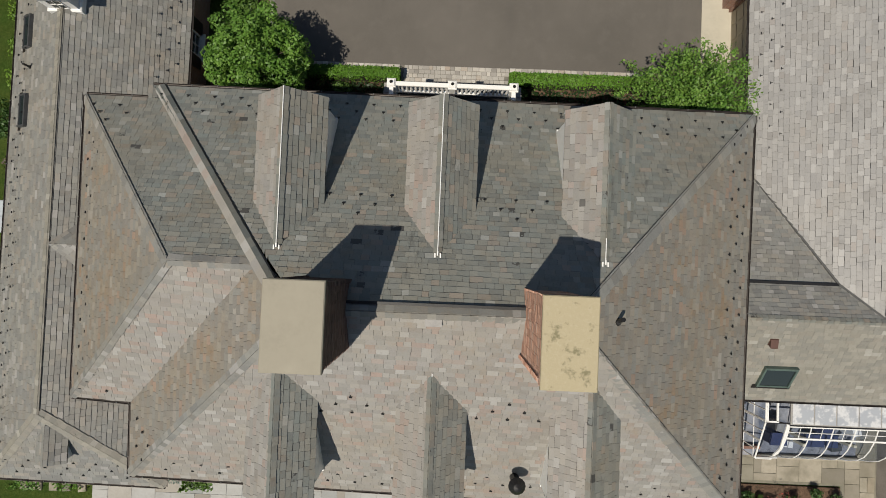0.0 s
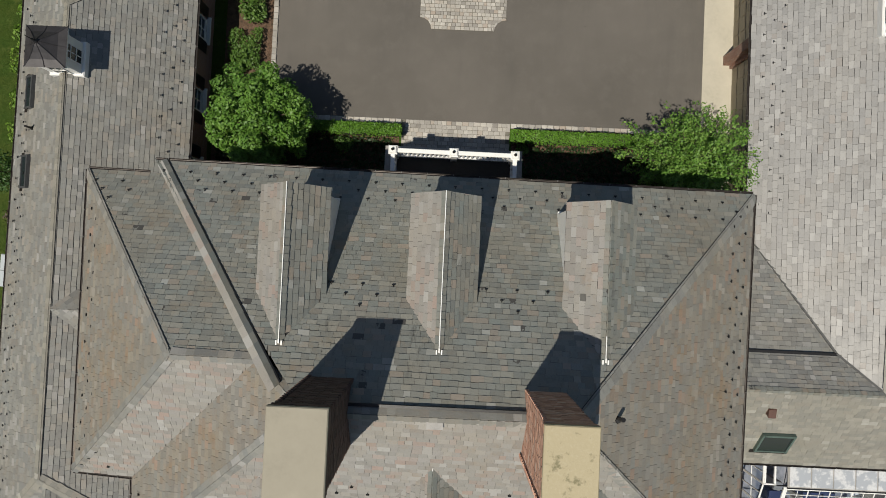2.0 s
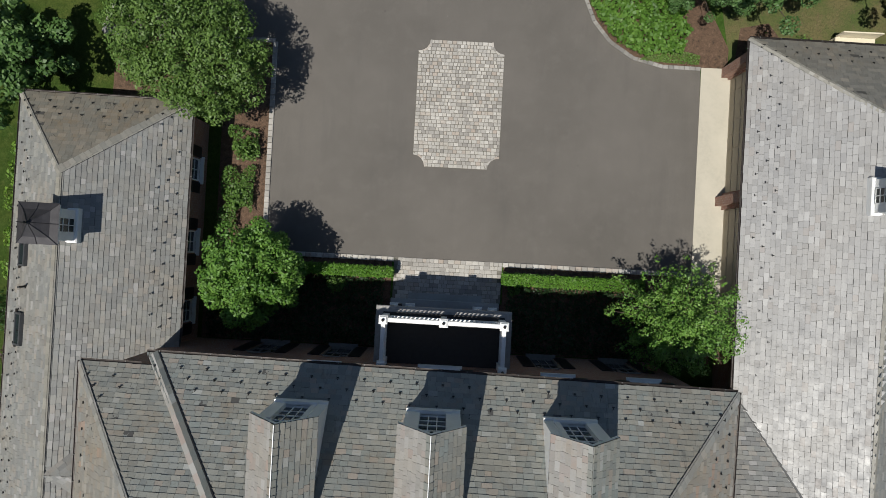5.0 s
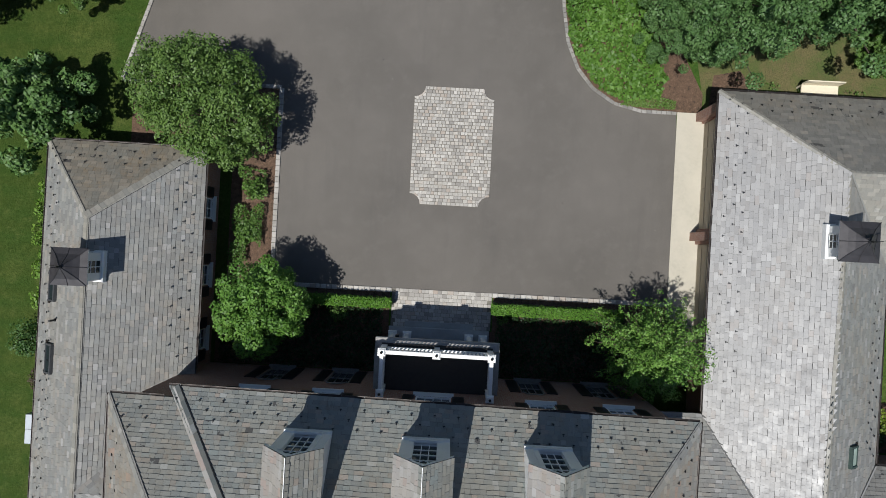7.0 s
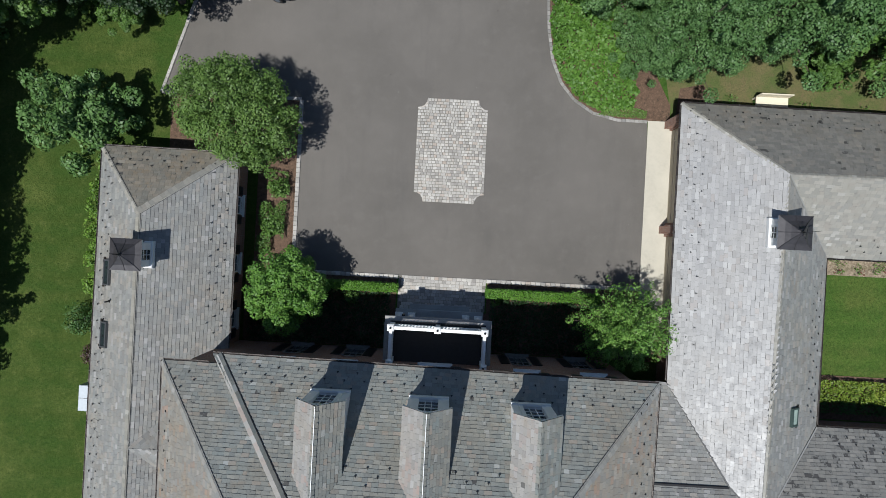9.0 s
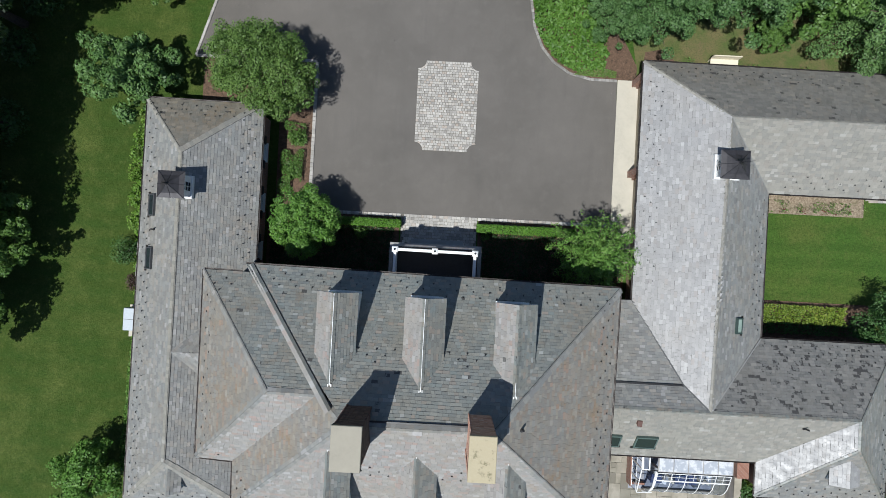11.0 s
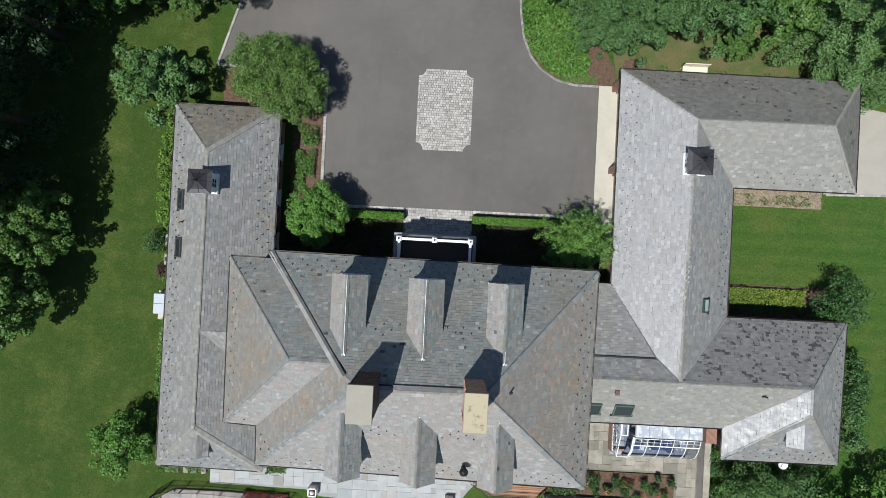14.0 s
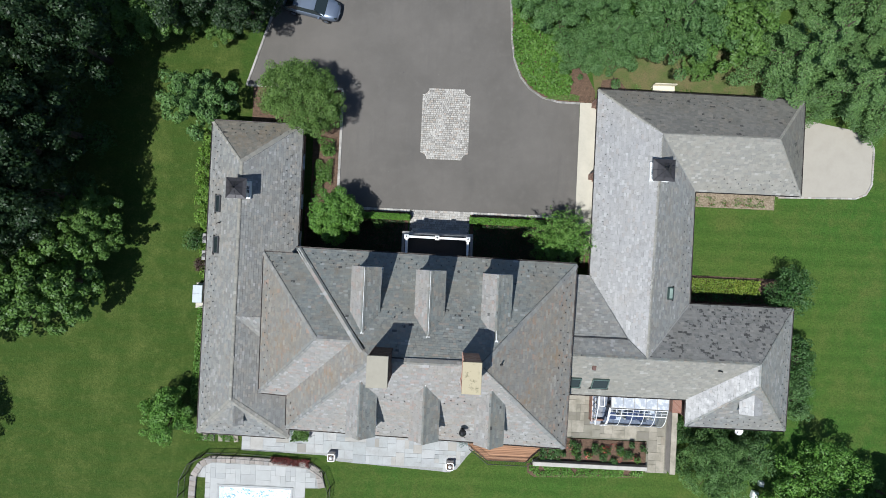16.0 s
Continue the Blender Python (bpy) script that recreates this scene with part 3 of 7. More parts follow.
def roof_of(house, name, planes, course, widths, mat, seed, pick=None, count=300, label="", by_plane=None):
    """A roof, slope by slope: deck, joined slates and the singled-out slates nearest to the middle of the place."""
    rng = random.Random(seed)
    left = [count]
    for i, poly in enumerate(planes):
        poly = flat(poly)
        k = len(poly)
        mt = (by_plane or {}).get(i, mat)
        top, low = [p - Vector((0, 0, 0.015)) for p in poly], [p - Vector((0, 0, 0.14)) for p in poly]
        deck = Mesh().add(top + low, [tuple(range(k)), tuple(range(2 * k - 1, k - 1, -1))] + [(j, k + j, k + (j + 1) % k, (j + 1) % k) for j in range(k)])
        deck_ob = part(name, deck, DECK, house, label)
        joined = Mesh()
        slates(poly, course, widths, joined, rng, pick, deck_ob, mt, left)
        part("slate_covering", joined, mt, deck_ob, "overlapping roofing slates", "stuff")


GUARD = None


def snow_guards(house, eave_a, eave_b, inward, slope, rows, gap, start=0.45, step=0.36):
    """Staggered metal snow guards above an eave; inward is the unit plan vector up the roof."""
    global GUARD
    if GUARD is None:
        g = Mesh()
        g.box((0, 0.03, 0.012), (0.022, 0.09, 0.008))
        g.box((0, 0.0, 0.024), (0.085, 0.03, 0.03))
        g.tube((0, 0.05, 0.015), (0, 0.005, 0.036), 0.007, 5)
        GUARD = mesh_data("snow_guard", g, BLACK)
    a, b = Vector(eave_a), Vector(eave_b)
    d = (b - a).normalized()
    inw = Vector((inward[0], inward[1], slope)).normalized()
    n = d.cross(inw)
    if n.z < 0:
        n = -n
    x = inw.cross(n)
    length = (b - a).length
    for r in range(rows):
        s = 0.45 + gap * (0.4 * r % 1.0)
        t = start + r * step
        while s < length - 0.4 and t < 30:
            inside = min(s, length - s) > t * 0.6
            if inside:
                p = a + d * s + inw * t + n * 0.02
                piece("snow_guard", GUARD, house, Matrix.Translation(p) @ Matrix((x, inw, n)).transposed().to_4x4())
            s += gap


K = 0.68


def normal_of(poly):
    return plan_up(flat(poly))[2]


# ---------- ground ----------
def sheet(name, poly, z0, z1, mat, label, category="ground", kind="structure"):
    return solid(name, Mesh().prism(ccw(poly), z0, z1), mat, label, category, "", kind)


g = Mesh()
R = 900.0
g.add([(-R, -R, 0), (R, -R, 0), (R, R, 0), (-R, R, 0)], [(0, 1, 2, 3)])
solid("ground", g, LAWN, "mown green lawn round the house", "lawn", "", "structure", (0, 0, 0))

arc = lambda cx, cy, r, a0, a1, k: [(cx + r * math.cos(radians(a0 + (a1 - a0) * i / k)), cy + r * math.sin(radians(a0 + (a1 - a0) * i / k))) for i in range(k + 1)]
EAST_BED = [(11.35, 18.6), (9.6, 18.62), (8.2, 18.95), (7.1, 19.65), (6.3, 20.6), (5.75, 21.9), (5.45, 23.6), (5.3, 26.0), (4.9, 30.0), (4.0, 60.0)]
WEST_EDGE = [(-8.5, 9.05), (-8.5, 18.85), (-16.6, 18.85), (-14.5, 25.4), (-13.4, 29.0), (-9.0, 36.0), (-6.0, 60.0)]
court = WEST_EDGE[:1] + [(11.5, 9.05)] + EAST_BED + WEST_EDGE[:0:-1]
sheet("driveway", court, -0.05, 0.02, ASPHALT, "dark grey asphalt forecourt and drive", "driveway")

# ---------- main house ----------
XE, XW, YN, YS, ZE = 10.0, -9.95, 5.25, -7.5, 6.94
YR, ZR = -1.22, 11.42
BW, BS, BZ = -12.02, -4.85, 10.4
house = thing("house", (0, -1, 0), "large brick house with a hipped slate roof and dormers", "house")
NE, NW, SE, SW = (XE, 5.28, ZE), (-9.88, 5.53, ZE), (9.78, -7.72, ZE), (XW, -7.28, ZE)
RE, RW = (3.22, YR, ZR), (-3.4, YR, ZR)
bNW, bN2, bJ, bA = (-12.1, 5.13, ZE), (-9.55, 5.1, ZE), (-4.93, -0.21, BZ), (-7.27, -0.19, BZ)
bSW, bS2 = (-12.0, -4.82, ZE), (-10.02, -4.94, ZE)
north, south, east = [NW, NE, RE, RW], [SW, SE, RE, RW], [NE, SE, RE]
west = [SW, bS2, bJ, RW]
b_north, b_west, b_south = [bNW, bN2, bJ, bA], [bSW, bNW, bA], [bSW, bS2, bJ, bA]
MAIN_PLANES = [north, south, east, west, b_north, b_west, b_south]
# ---------- wings ----------
WX0, WX1, WY0, WY1, WZ, WR, WRX = -18.02, -11.0, -9.5, 15.2, 2.8, 4.64, -14.84
WZE = 2.45
west_wing = thing("house_wing", (-14.5, 3, 0), "low west wing of the house with a hipped slate roof", "house wing")
wA, wB = (WRX, 11.7, WR), (WRX, -6.2, WR)
wNW, wNE, wSW, wSE = (WX0, WY1, WZ), (WX1, WY1, WZE), (-18.1, -9.35, WZ), (-11.05, -9.6, WZE)
WEST_PLANES = [[wSW, wNW, wA, wB], [wNE, wSE, wB, wA], [wNW, wNE, wA], [wSW, wSE, wB],
               [(WRX, 0.15, WR + 0.01), (-11.9, 3.1, 3.05), (-11.9, 0.15, WR + 0.01)], [(WRX, 0.15, WR + 0.01), (-11.9, -2.8, 3.05), (-11.9, 0.15, WR + 0.01)]]
EZ, ER = 2.68, 5.25
garage_wing = thing("house_wing", (18, 12, 0), "garage wing of the house with a pale grey hipped slate roof", "house wing")
gA, gB, gS = (16.3, 15.15, ER), (24.92, 15.15, ER), (15.95, -1.45, ER)
GARAGE_PLANES = [[(12.12, 19.0, EZ), (12.12, 4.4, EZ), (14.72, -0.18, 4.44), gS, gA], [(20.02, 2.5, EZ), (20.02, 11.35, EZ), gA, gS],
                 [(12.12, 19.0, EZ), (28.3, 18.85, EZ), gB, gA], [(20.02, 11.35, EZ), (28.3, 11.35, EZ), gB, gA], [(28.3, 18.85, EZ), (28.3, 11.35, EZ), gB]]
east_wing = thing("house_wing", (20, -3, 0), "east wing of the house with a mottled grey slate roof", "house wing")
eR, eA = (24.33, -1.48, ER), (24.33, -3.15, ER)
EAST_PLANES = [[gS, (20.02, 2.5, EZ), (28.12, 2.5, EZ), eR],
               [(10.3, -4.97, EZ), (20.1, -4.97, EZ), (24.33, -1.47, ER - 0.01), (10.3, -1.47, ER)],
               [(28.12, 2.5, EZ), (27.9, -7.05, EZ), eA, eR], [(20.1, -7.05, EZ), (27.9, -7.05, EZ), eA],
               [(20.1, -7.05, EZ), (20.1, -4.97, EZ), eR, eA],
               [(10.3, -0.18, 4.42), (14.72, -0.18, 4.42), (15.95, -1.45, ER), (10.3, -1.45, ER)], [(10.3, 4.4, 2.68), (12.12, 4.4, 2.68), (14.72, -0.18, 4.40), (10.3, -0.18, 4.40)]]

# slate tone is set slope by slope, mostly paler to the south and west
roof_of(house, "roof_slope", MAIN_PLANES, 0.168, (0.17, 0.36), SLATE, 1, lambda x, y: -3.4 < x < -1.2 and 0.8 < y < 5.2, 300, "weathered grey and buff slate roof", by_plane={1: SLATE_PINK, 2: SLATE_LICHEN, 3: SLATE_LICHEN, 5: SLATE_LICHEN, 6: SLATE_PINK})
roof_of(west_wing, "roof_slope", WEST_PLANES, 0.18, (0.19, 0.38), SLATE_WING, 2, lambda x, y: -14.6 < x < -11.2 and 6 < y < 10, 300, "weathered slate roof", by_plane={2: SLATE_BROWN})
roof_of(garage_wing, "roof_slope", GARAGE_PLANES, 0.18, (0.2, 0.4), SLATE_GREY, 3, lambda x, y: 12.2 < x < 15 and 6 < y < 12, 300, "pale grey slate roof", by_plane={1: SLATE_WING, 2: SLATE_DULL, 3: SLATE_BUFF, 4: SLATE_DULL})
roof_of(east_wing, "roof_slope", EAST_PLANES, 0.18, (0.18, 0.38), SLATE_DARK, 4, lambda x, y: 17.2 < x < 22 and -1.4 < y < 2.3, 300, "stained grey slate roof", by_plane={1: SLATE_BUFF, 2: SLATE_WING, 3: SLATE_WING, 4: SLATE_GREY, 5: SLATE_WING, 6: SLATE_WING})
part("flashing", Mesh().box((12.5, -0.2, 4.46), (4.5, 0.1, 0.05)), BLACK, east_wing, "dark flashing across the slope")


def walls(house, poly, top, openings=None, mat=BRICK_WALL, t=0.3):
    """Brick walls with thickness round a plan polygon given anticlockwise. openings: for the side with that number, (from, to, sill, head) along it."""
    for i, (a, b) in enumerate(zip(poly, poly[1:] + poly[:1])):
        a, b = Vector((*a, 0)), Vector((*b, 0))
        d = (b - a).normalized()
        inn = Vector((-d.y, d.x, 0))
        L = (b - a).length
        m = Mesh()

        def block(s0, s1, z0, z1):
            e0, e1 = (t if s0 == 0 else 0), (t if s1 == L else 0)
            q = [a + d * s0, a + d * s1, a + d * (s1 - e1) + inn * t, a + d * (s0 + e0) + inn * t]
            m.prism([(p.x, p.y) for p in q], z0, z1)

        holes = sorted((openings or {}).get(i, []))
        cols = sorted({h[:2] for h in holes})
        s = 0
        for s0, s1 in cols:
            block(s, s0, -0.1, top)
            z = -0.1
            for h in [h for h in holes if h[:2] == (s0, s1)]:
                block(s0, s1, z, h[2])
                z = h[3]
            block(s0, s1, z, top)
            s = s1
        block(s, L, -0.1, top)
        part("wall", m, mat, house)


def window(house, at, turn, w, h, cols=2, rows=4, shutters=False, surround=WHITE, label="white sash window"):
    """A sash window in an opening: frame, panes, bars and sill. at: the middle of the sill on the wall's face; turn: degrees from facing south."""
    base = pose(*at, 0, 0, turn)

    def mk(boxes):
        m = Mesh()
        for c, size in boxes:
            m.box((0, 0, 0), size, m=base @ Matrix.Translation(c))
        return m

    fw = 0.06
    ob = part("window", mk([((-w / 2 + fw / 2, 0.06, h / 2), (fw, 0.1, h)), ((w / 2 - fw / 2, 0.06, h / 2), (fw, 0.1, h)), ((0, 0.06, h - fw / 2), (w - 2 * fw, 0.1, fw)), ((0, 0.06, fw / 2), (w - 2 * fw, 0.1, fw))]), surround, house, label)
    part("sill", mk([((0, -0.06, -0.04), (w + 0.24, 0.2, 0.08))]), surround, ob)
    part("pane", mk([((0, 0.09, h / 2), (w - 2 * fw, 0.012, h - 2 * fw))]), PANE, ob, "dark glass pane")
    bars = [(((i / cols - 0.5) * (w - 2 * fw), 0.07, h / 2), (0.03, 0.03, h - 2 * fw)) for i in range(1, cols)]
    bars += [((0, 0.07, fw + (h - 2 * fw) * i / rows), (w - 2 * fw, 0.032, 0.05 if 2 * i == rows else 0.03)) for i in range(1, rows)]
    part("glazing_grid", mk(bars), surround, ob)
    if shutters:
        for sx in (-1, 1):
            sh = [((sx * (w / 2 + 0.3), -0.03, h / 2), (0.5, 0.04, h))]
            part("shutter", mk(sh), BLACK, ob, "black louvred shutter")


IN = 0.4
DULLTRIM = plain("dull_grey_trim", (0.17, 0.165, 0.155), 0.7)
WIN_X2 = (-7.8, -4.65, 4.75, 7.85)
WIN_X1 = (-7.4, -4.3, 4.35, 7.85)
n_side = XE - IN
cols_n = []
for x2, x1 in zip(WIN_X2, WIN_X1):
    xm = (x1 + x2) / 2
    cols_n += [(n_side - xm - 0.55, n_side - xm + 0.55, 0.45, 2.55), (n_side - xm - 0.55, n_side - xm + 0.55, 4.3, 5.8)]
cols_n += [(n_side - 0.75, n_side + 0.75, 0.3, 2.5), (n_side - 0.75, n_side + 0.75, 4.0, 5.8)]
walls(house, [(XW + IN, YS + IN), (XE - IN, YS + IN), (XE - IN, YN - IN), (BW + IN, YN - IN), (BW + IN, BS + IN), (XW + IN, BS + IN)], ZE - 0.05, {2: cols_n})
for x2, x1 in zip(WIN_X2, WIN_X1):
    xm = (x1 + x2) / 2
    window(house, (xm, YN - IN, 4.3), 180, 1.1, 1.5, 3, 4, True, WHITE, "white sash window with black shutters")
    window(house, (xm, YN - IN, 0.45), 180, 1.1, 2.1, 3, 2, True, DULLTRIM, "tall dark window with black shutters and an arched head")
    part("arched_head", Mesh().tube((xm - 0.5, YN - IN + 0.06, 2.62), (xm - 0.3, YN - IN + 0.06, 2.92), 0.03, 5).tube((xm - 0.3, YN - IN + 0.06, 2.92), (xm + 0.3, YN - IN + 0.06, 2.92), 0.03, 5).tube((xm + 0.3, YN - IN + 0.06, 2.92), (xm + 0.5, YN - IN + 0.06, 2.62), 0.03, 5), DULLTRIM, house)
window(house, (0, YN - IN, 4.0), 180, 1.5, 1.8, 4, 4, True, WHITE, "wide white window over the porch")
window(house, (0, YN - IN, 0.3), 180, 1.5, 2.2, 2, 1, False, WHITE, "white front door with glass")
WY = (12.55, 9.3, 6.2)
walls(west_wing, [(WX0 + IN, WY0 + IN), (WX1 - IN, WY0 + IN), (WX1 - IN, WY1 - IN), (WX0 + IN, WY1 - IN)], WZE - 0.05, {1: [(y - WY0 - IN - 0.5, y - WY0 - IN + 0.5, 0.7, 2.1) for y in WY]})
for y in WY:
    window(west_wing, (WX1 - IN, y, 0.7), 90, 1.0, 1.4, 2, 4, True, WHITE, "white sash window with dark shutters")
walls(garage_wing, [(12.62, 3.2), (19.65, 3.2), (19.65, 11.75), (27.9, 11.75), (27.9, 18.35), (12.62, 18.55)], EZ - 0.05, {5: [(18.55 - 18.15, 18.55 - 12.85, -0.1, 2.25), (18.55 - 12.1, 18.55 - 6.4, -0.1, 2.25)]})
walls(east_wing, [(10.05, -4.6), (20.5, -4.6), (20.5, -6.65), (27.65, -6.65), (27.7, 2.1), (10.05, 2.1)], EZ - 0.05)


def garage_door(house, y0, y1):
    """A wide panelled garage door in its opening on the court side."""
    m = Mesh().box((12.78, (y0 + y1) / 2, 1.1), (0.05, y1 - y0, 2.3))
    ob = part("garage_door", m, TAN, house, "tan panelled garage door")
    k = 8
    for r in range(4):
        for i in range(k):
            p = Mesh().box((12.75, y0 + (i + 0.5) * (y1 - y0) / k, 0.3 + r * 0.55), (0.03, (y1 - y0) / k - 0.1, 0.42))
            part("pane" if r == 3 else "panel", p, PANE if r == 3 else TAN, ob)


TAN = plain("tan_paint", (0.42, 0.36, 0.26), 0.6, 0, 0.05, 2.0, 0.05)
garage_door(garage_wing, 12.85, 18.15)
garage_door(garage_wing, 6.4, 12.1)
for yp in (18.45, 12.47, 6.1):
    part("pier", Mesh().box((12.5, yp, 1.15), (0.35, 0.42, 2.4)), BRICK_WALL, garage_wing, "red brick pier")
for y0, y1 in ((12.68, 18.24), (6.31, 12.26)):
    part("door_trim", Mesh().box((12.58, (y0 + y1) / 2, 2.38), (0.14, y1 - y0, 0.2)), WHITE, garage_wing)

# gutters
def finish(house, hips, gutters, mat, seed, width=0.17):
    rng = random.Random(seed)
    m = Mesh()
    for a, b, p, q, *joint in hips:
        n1, n2 = normal_of(p), normal_of(q)
        if joint:
            caps(m, a, b, n1, n2, width, rng, 0.21, 0.035, joint[0])
            # black strip laid where the cap edge throws its thin shadow
            part("hip_flashing", strip(Mesh(), a, b, n1, n2, 0.03, 0.052), BLACK, house, "black strip for the shadow line beside the hip slates")
        else:
            caps(m, a, b, n1, n2, width, rng)
    part("hip_capping", m, mat, house, "overlapping hip and ridge slates", "stuff")
    for a, b, out in gutters:
        gm, hm = Mesh(), Mesh()
        gutter(gm, hm, a, b, out)
        go = part("gutter", gm, COPPER, house, "dark half-round gutter")
        part("hanger_strip", hm, GALV_DARK, go, "dull metal gutter brackets", "stuff")


finish(house, [(NE, RE, north, east, 0.27), (SE, RE, east, south, 0.27), (SW, RW, south, west), (bJ, RW, north, west), (bNW, bA, b_north, b_west, 0.25), (bSW, bA, b_south, b_west), (bA, bJ, b_north, b_south), (RW, RE, north, south)],
       [(NW, NE, (0, 1, 0)), (bNW, (XW - 0.1, 5.1, ZE), (0, 1, 0)), (bSW, bNW, (-1, 0, 0)), (bS2, bSW, (0, -1, 0)), (SW, bS2, (-1, 0, 0)), (SE, SW, (0, -1, 0)), (NE, SE, (1, 0, 0))], SLATE_WING, 11)
# wide hip between the two north slopes: a pale west side and a grey side lying on the main slope
rng_hip = random.Random(15)
saddle_w, saddle_e = Mesh(), Mesh()
hip_a, hip_b = Vector((-9.62, 5.53, 0)), Vector((-4.2, -0.72, 0))
north_n, north_o = normal_of(north), flat(north)[0]
north_z = lambda p: north_o.z - (north_n.x * (p.x - north_o.x) + north_n.y * (p.y - north_o.y)) / north_n.z
hip_z = lambda p: north_z(p) + 0.10
hip_run = (hip_b - hip_a)
hip_side = Vector((-hip_run.y, hip_run.x, 0)).normalized()
hip_up = hip_run.normalized()
count = 27
for i in range(count):
    for m, s0, s1, drop in ((saddle_w, 0.0, -0.25, 0.12), (saddle_e, 0.0, 0.12, 0.05)):
        wob = rng_hip.uniform(0.97, 1.03)
        q = []
        for f, lift in ((i / count, 0.012 + rng_hip.uniform(0, 0.006)), ((i + 1.06) / count, 0.0)):
            c = hip_a + hip_run * f
            for s in (s0, s1 * wob):
                p = c + hip_side * s
                z = hip_z(c) + lift - drop * abs(s / s1) + (0 if s1 < 0 else north_z(p) - north_z(c))
                q.append(Vector((p.x, p.y, z)))
        q = [q[0], q[1], q[3], q[2]]
        low = [v - Vector((0, 0, 0.3 if s1 < 0 else 0.05)) for v in q]
        m.add(q + low, [(0, 1, 2, 3), (0, 4, 5, 1), (1, 5, 6, 2), (2, 6, 7, 3), (3, 7, 4, 0), (7, 6, 5, 4)])
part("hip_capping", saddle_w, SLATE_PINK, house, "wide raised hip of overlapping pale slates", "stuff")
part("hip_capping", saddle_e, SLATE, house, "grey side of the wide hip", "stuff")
# black strip drawn for the shadow on the raised hip's north-east side
under = Mesh()
for (a, b) in ((hip_a + hip_side * 0.12, hip_b + hip_side * 0.12),):
    q = [a, b, b + hip_side * 0.035, a + hip_side * 0.035]
    q = [Vector((p.x, p.y, north_z(p) + 0.05)) for p in q]
    under.add(q + [p - Vector((0, 0, 0.06)) for p in q], [(0, 1, 2, 3), (0, 4, 5, 1), (1, 5, 6, 2), (2, 6, 7, 3), (3, 7, 4, 0)])
part("flashing", under, BLACK, house, "black strip for the shadow beside the raised hip")
# black strip stands in for the shadow line north of the ridge slates
ridge_shadow = Mesh().box((-0.09, YR + 0.2, ZR - 0.06), (6.5, 0.07, 0.06))
part("ridge_flashing", ridge_shadow, BLACK, house, "black strip for the shadow under the ridge slates")


def valley(house, points, width, mat, lift=0.052):
    m = Mesh()
    for a, b in zip(points, points[1:]):
        a, b = Vector(a), Vector(b)
        d = (b - a).normalized()
        s = Vector((-d.y, d.x, 0)).normalized() * width / 2
        u = Vector((0, 0, lift))
        q = [a - s + u, b - s + u, b + s + u, a + s + u]
        m.add(q + [p - 2.5 * u for p in q], [(0, 1, 2, 3), (0, 4, 5, 1), (1, 5, 6, 2), (2, 6, 7, 3), (3, 7, 4, 0)])
    part("valley_flashing", m, mat, house, "grey metal valley flashing")


valley(east_wing, [(12.12, 4.4, EZ), (14.72, -0.18, 4.44), gS], 0.07, GALV_DARK)
valley(east_wing, [(20.02, 2.5, EZ), gS], 0.07, SLATE_WING)
valley(garage_wing, [(20.02, 11.35, EZ), gA], 0.07, SLATE_WING)
finish(west_wing, [(wNW, wA, WEST_PLANES[2], WEST_PLANES[0], 0.2), (wNE, wA, WEST_PLANES[1], WEST_PLANES[2], 0.32), (wSW, wB, WEST_PLANES[3], WEST_PLANES[0]), (wSE, wB, WEST_PLANES[3], WEST_PLANES[1]), (wB, wA, WEST_PLANES[1], WEST_PLANES[0], 0.25)],
       [(wNE, wNW, (0, 1, 0)), (wNW, wSW, (-1, 0, 0)), (wSW, wSE, (0, -1, 0)), ((WX1, 5.3, WZE), wNE, (1, 0, 0)), (wSE, (WX1, -5, WZE), (1, 0, 0))], SLATE_BUFF, 12, 0.22)
finish(garage_wing, [((12.12, 19.0, EZ), gA, GARAGE_PLANES[0], GARAGE_PLANES[2]), (gS, gA, GARAGE_PLANES[0], GARAGE_PLANES[1]), (gA, gB, GARAGE_PLANES[2], GARAGE_PLANES[3]), ((28.3, 18.85, EZ), gB, GARAGE_PLANES[2], GARAGE_PLANES[4]), ((28.3, 11.35, EZ), gB, GARAGE_PLANES[3], GARAGE_PLANES[4])],
       [((12.12, 19.0, EZ), (12.12, 4.5, EZ), (-1, 0, 0)), ((28.3, 18.85, EZ), (12.12, 19.0, EZ), (0, 1, 0)), ((28.3, 11.35, EZ), (28.3, 18.85, EZ), (1, 0, 0)), ((20.1, 11.35, EZ), (28.3, 11.35, EZ), (0, -1, 0)), ((20.02, 2.6, EZ), (20.02, 11.3, EZ), (1, 0, 0))], SLATE_BUFF, 13, 0.1)
finish(east_wing, [((28.12, 2.5, EZ), eR, EAST_PLANES[0], EAST_PLANES[2], 0.12), (eR, eA, EAST_PLANES[2], EAST_PLANES[4]), ((27.9, -7.05, EZ), eA, EAST_PLANES[2], EAST_PLANES[3]), ((20.1, -7.05, EZ), eA, EAST_PLANES[3], EAST_PLANES[4]), ((10.4, -1.46, ER), eR, EAST_PLANES[0], EAST_PLANES[1])],
       [((20.1, 2.5, EZ), (28.12, 2.5, EZ), (0, 1, 0)), ((10.4, -4.97, EZ), (20.1, -4.97, EZ), (0, -1, 0)), ((20.1, -5.0, EZ), (20.1, -7.05, EZ), (-1, 0, 0)), ((20.1, -7.05, EZ), (27.9, -7.05, EZ), (0, -1, 0)), ((27.9, -7.05, EZ), (28.12, 2.5, EZ), (1, 0, 0))], SLATE, 14, 0.11)


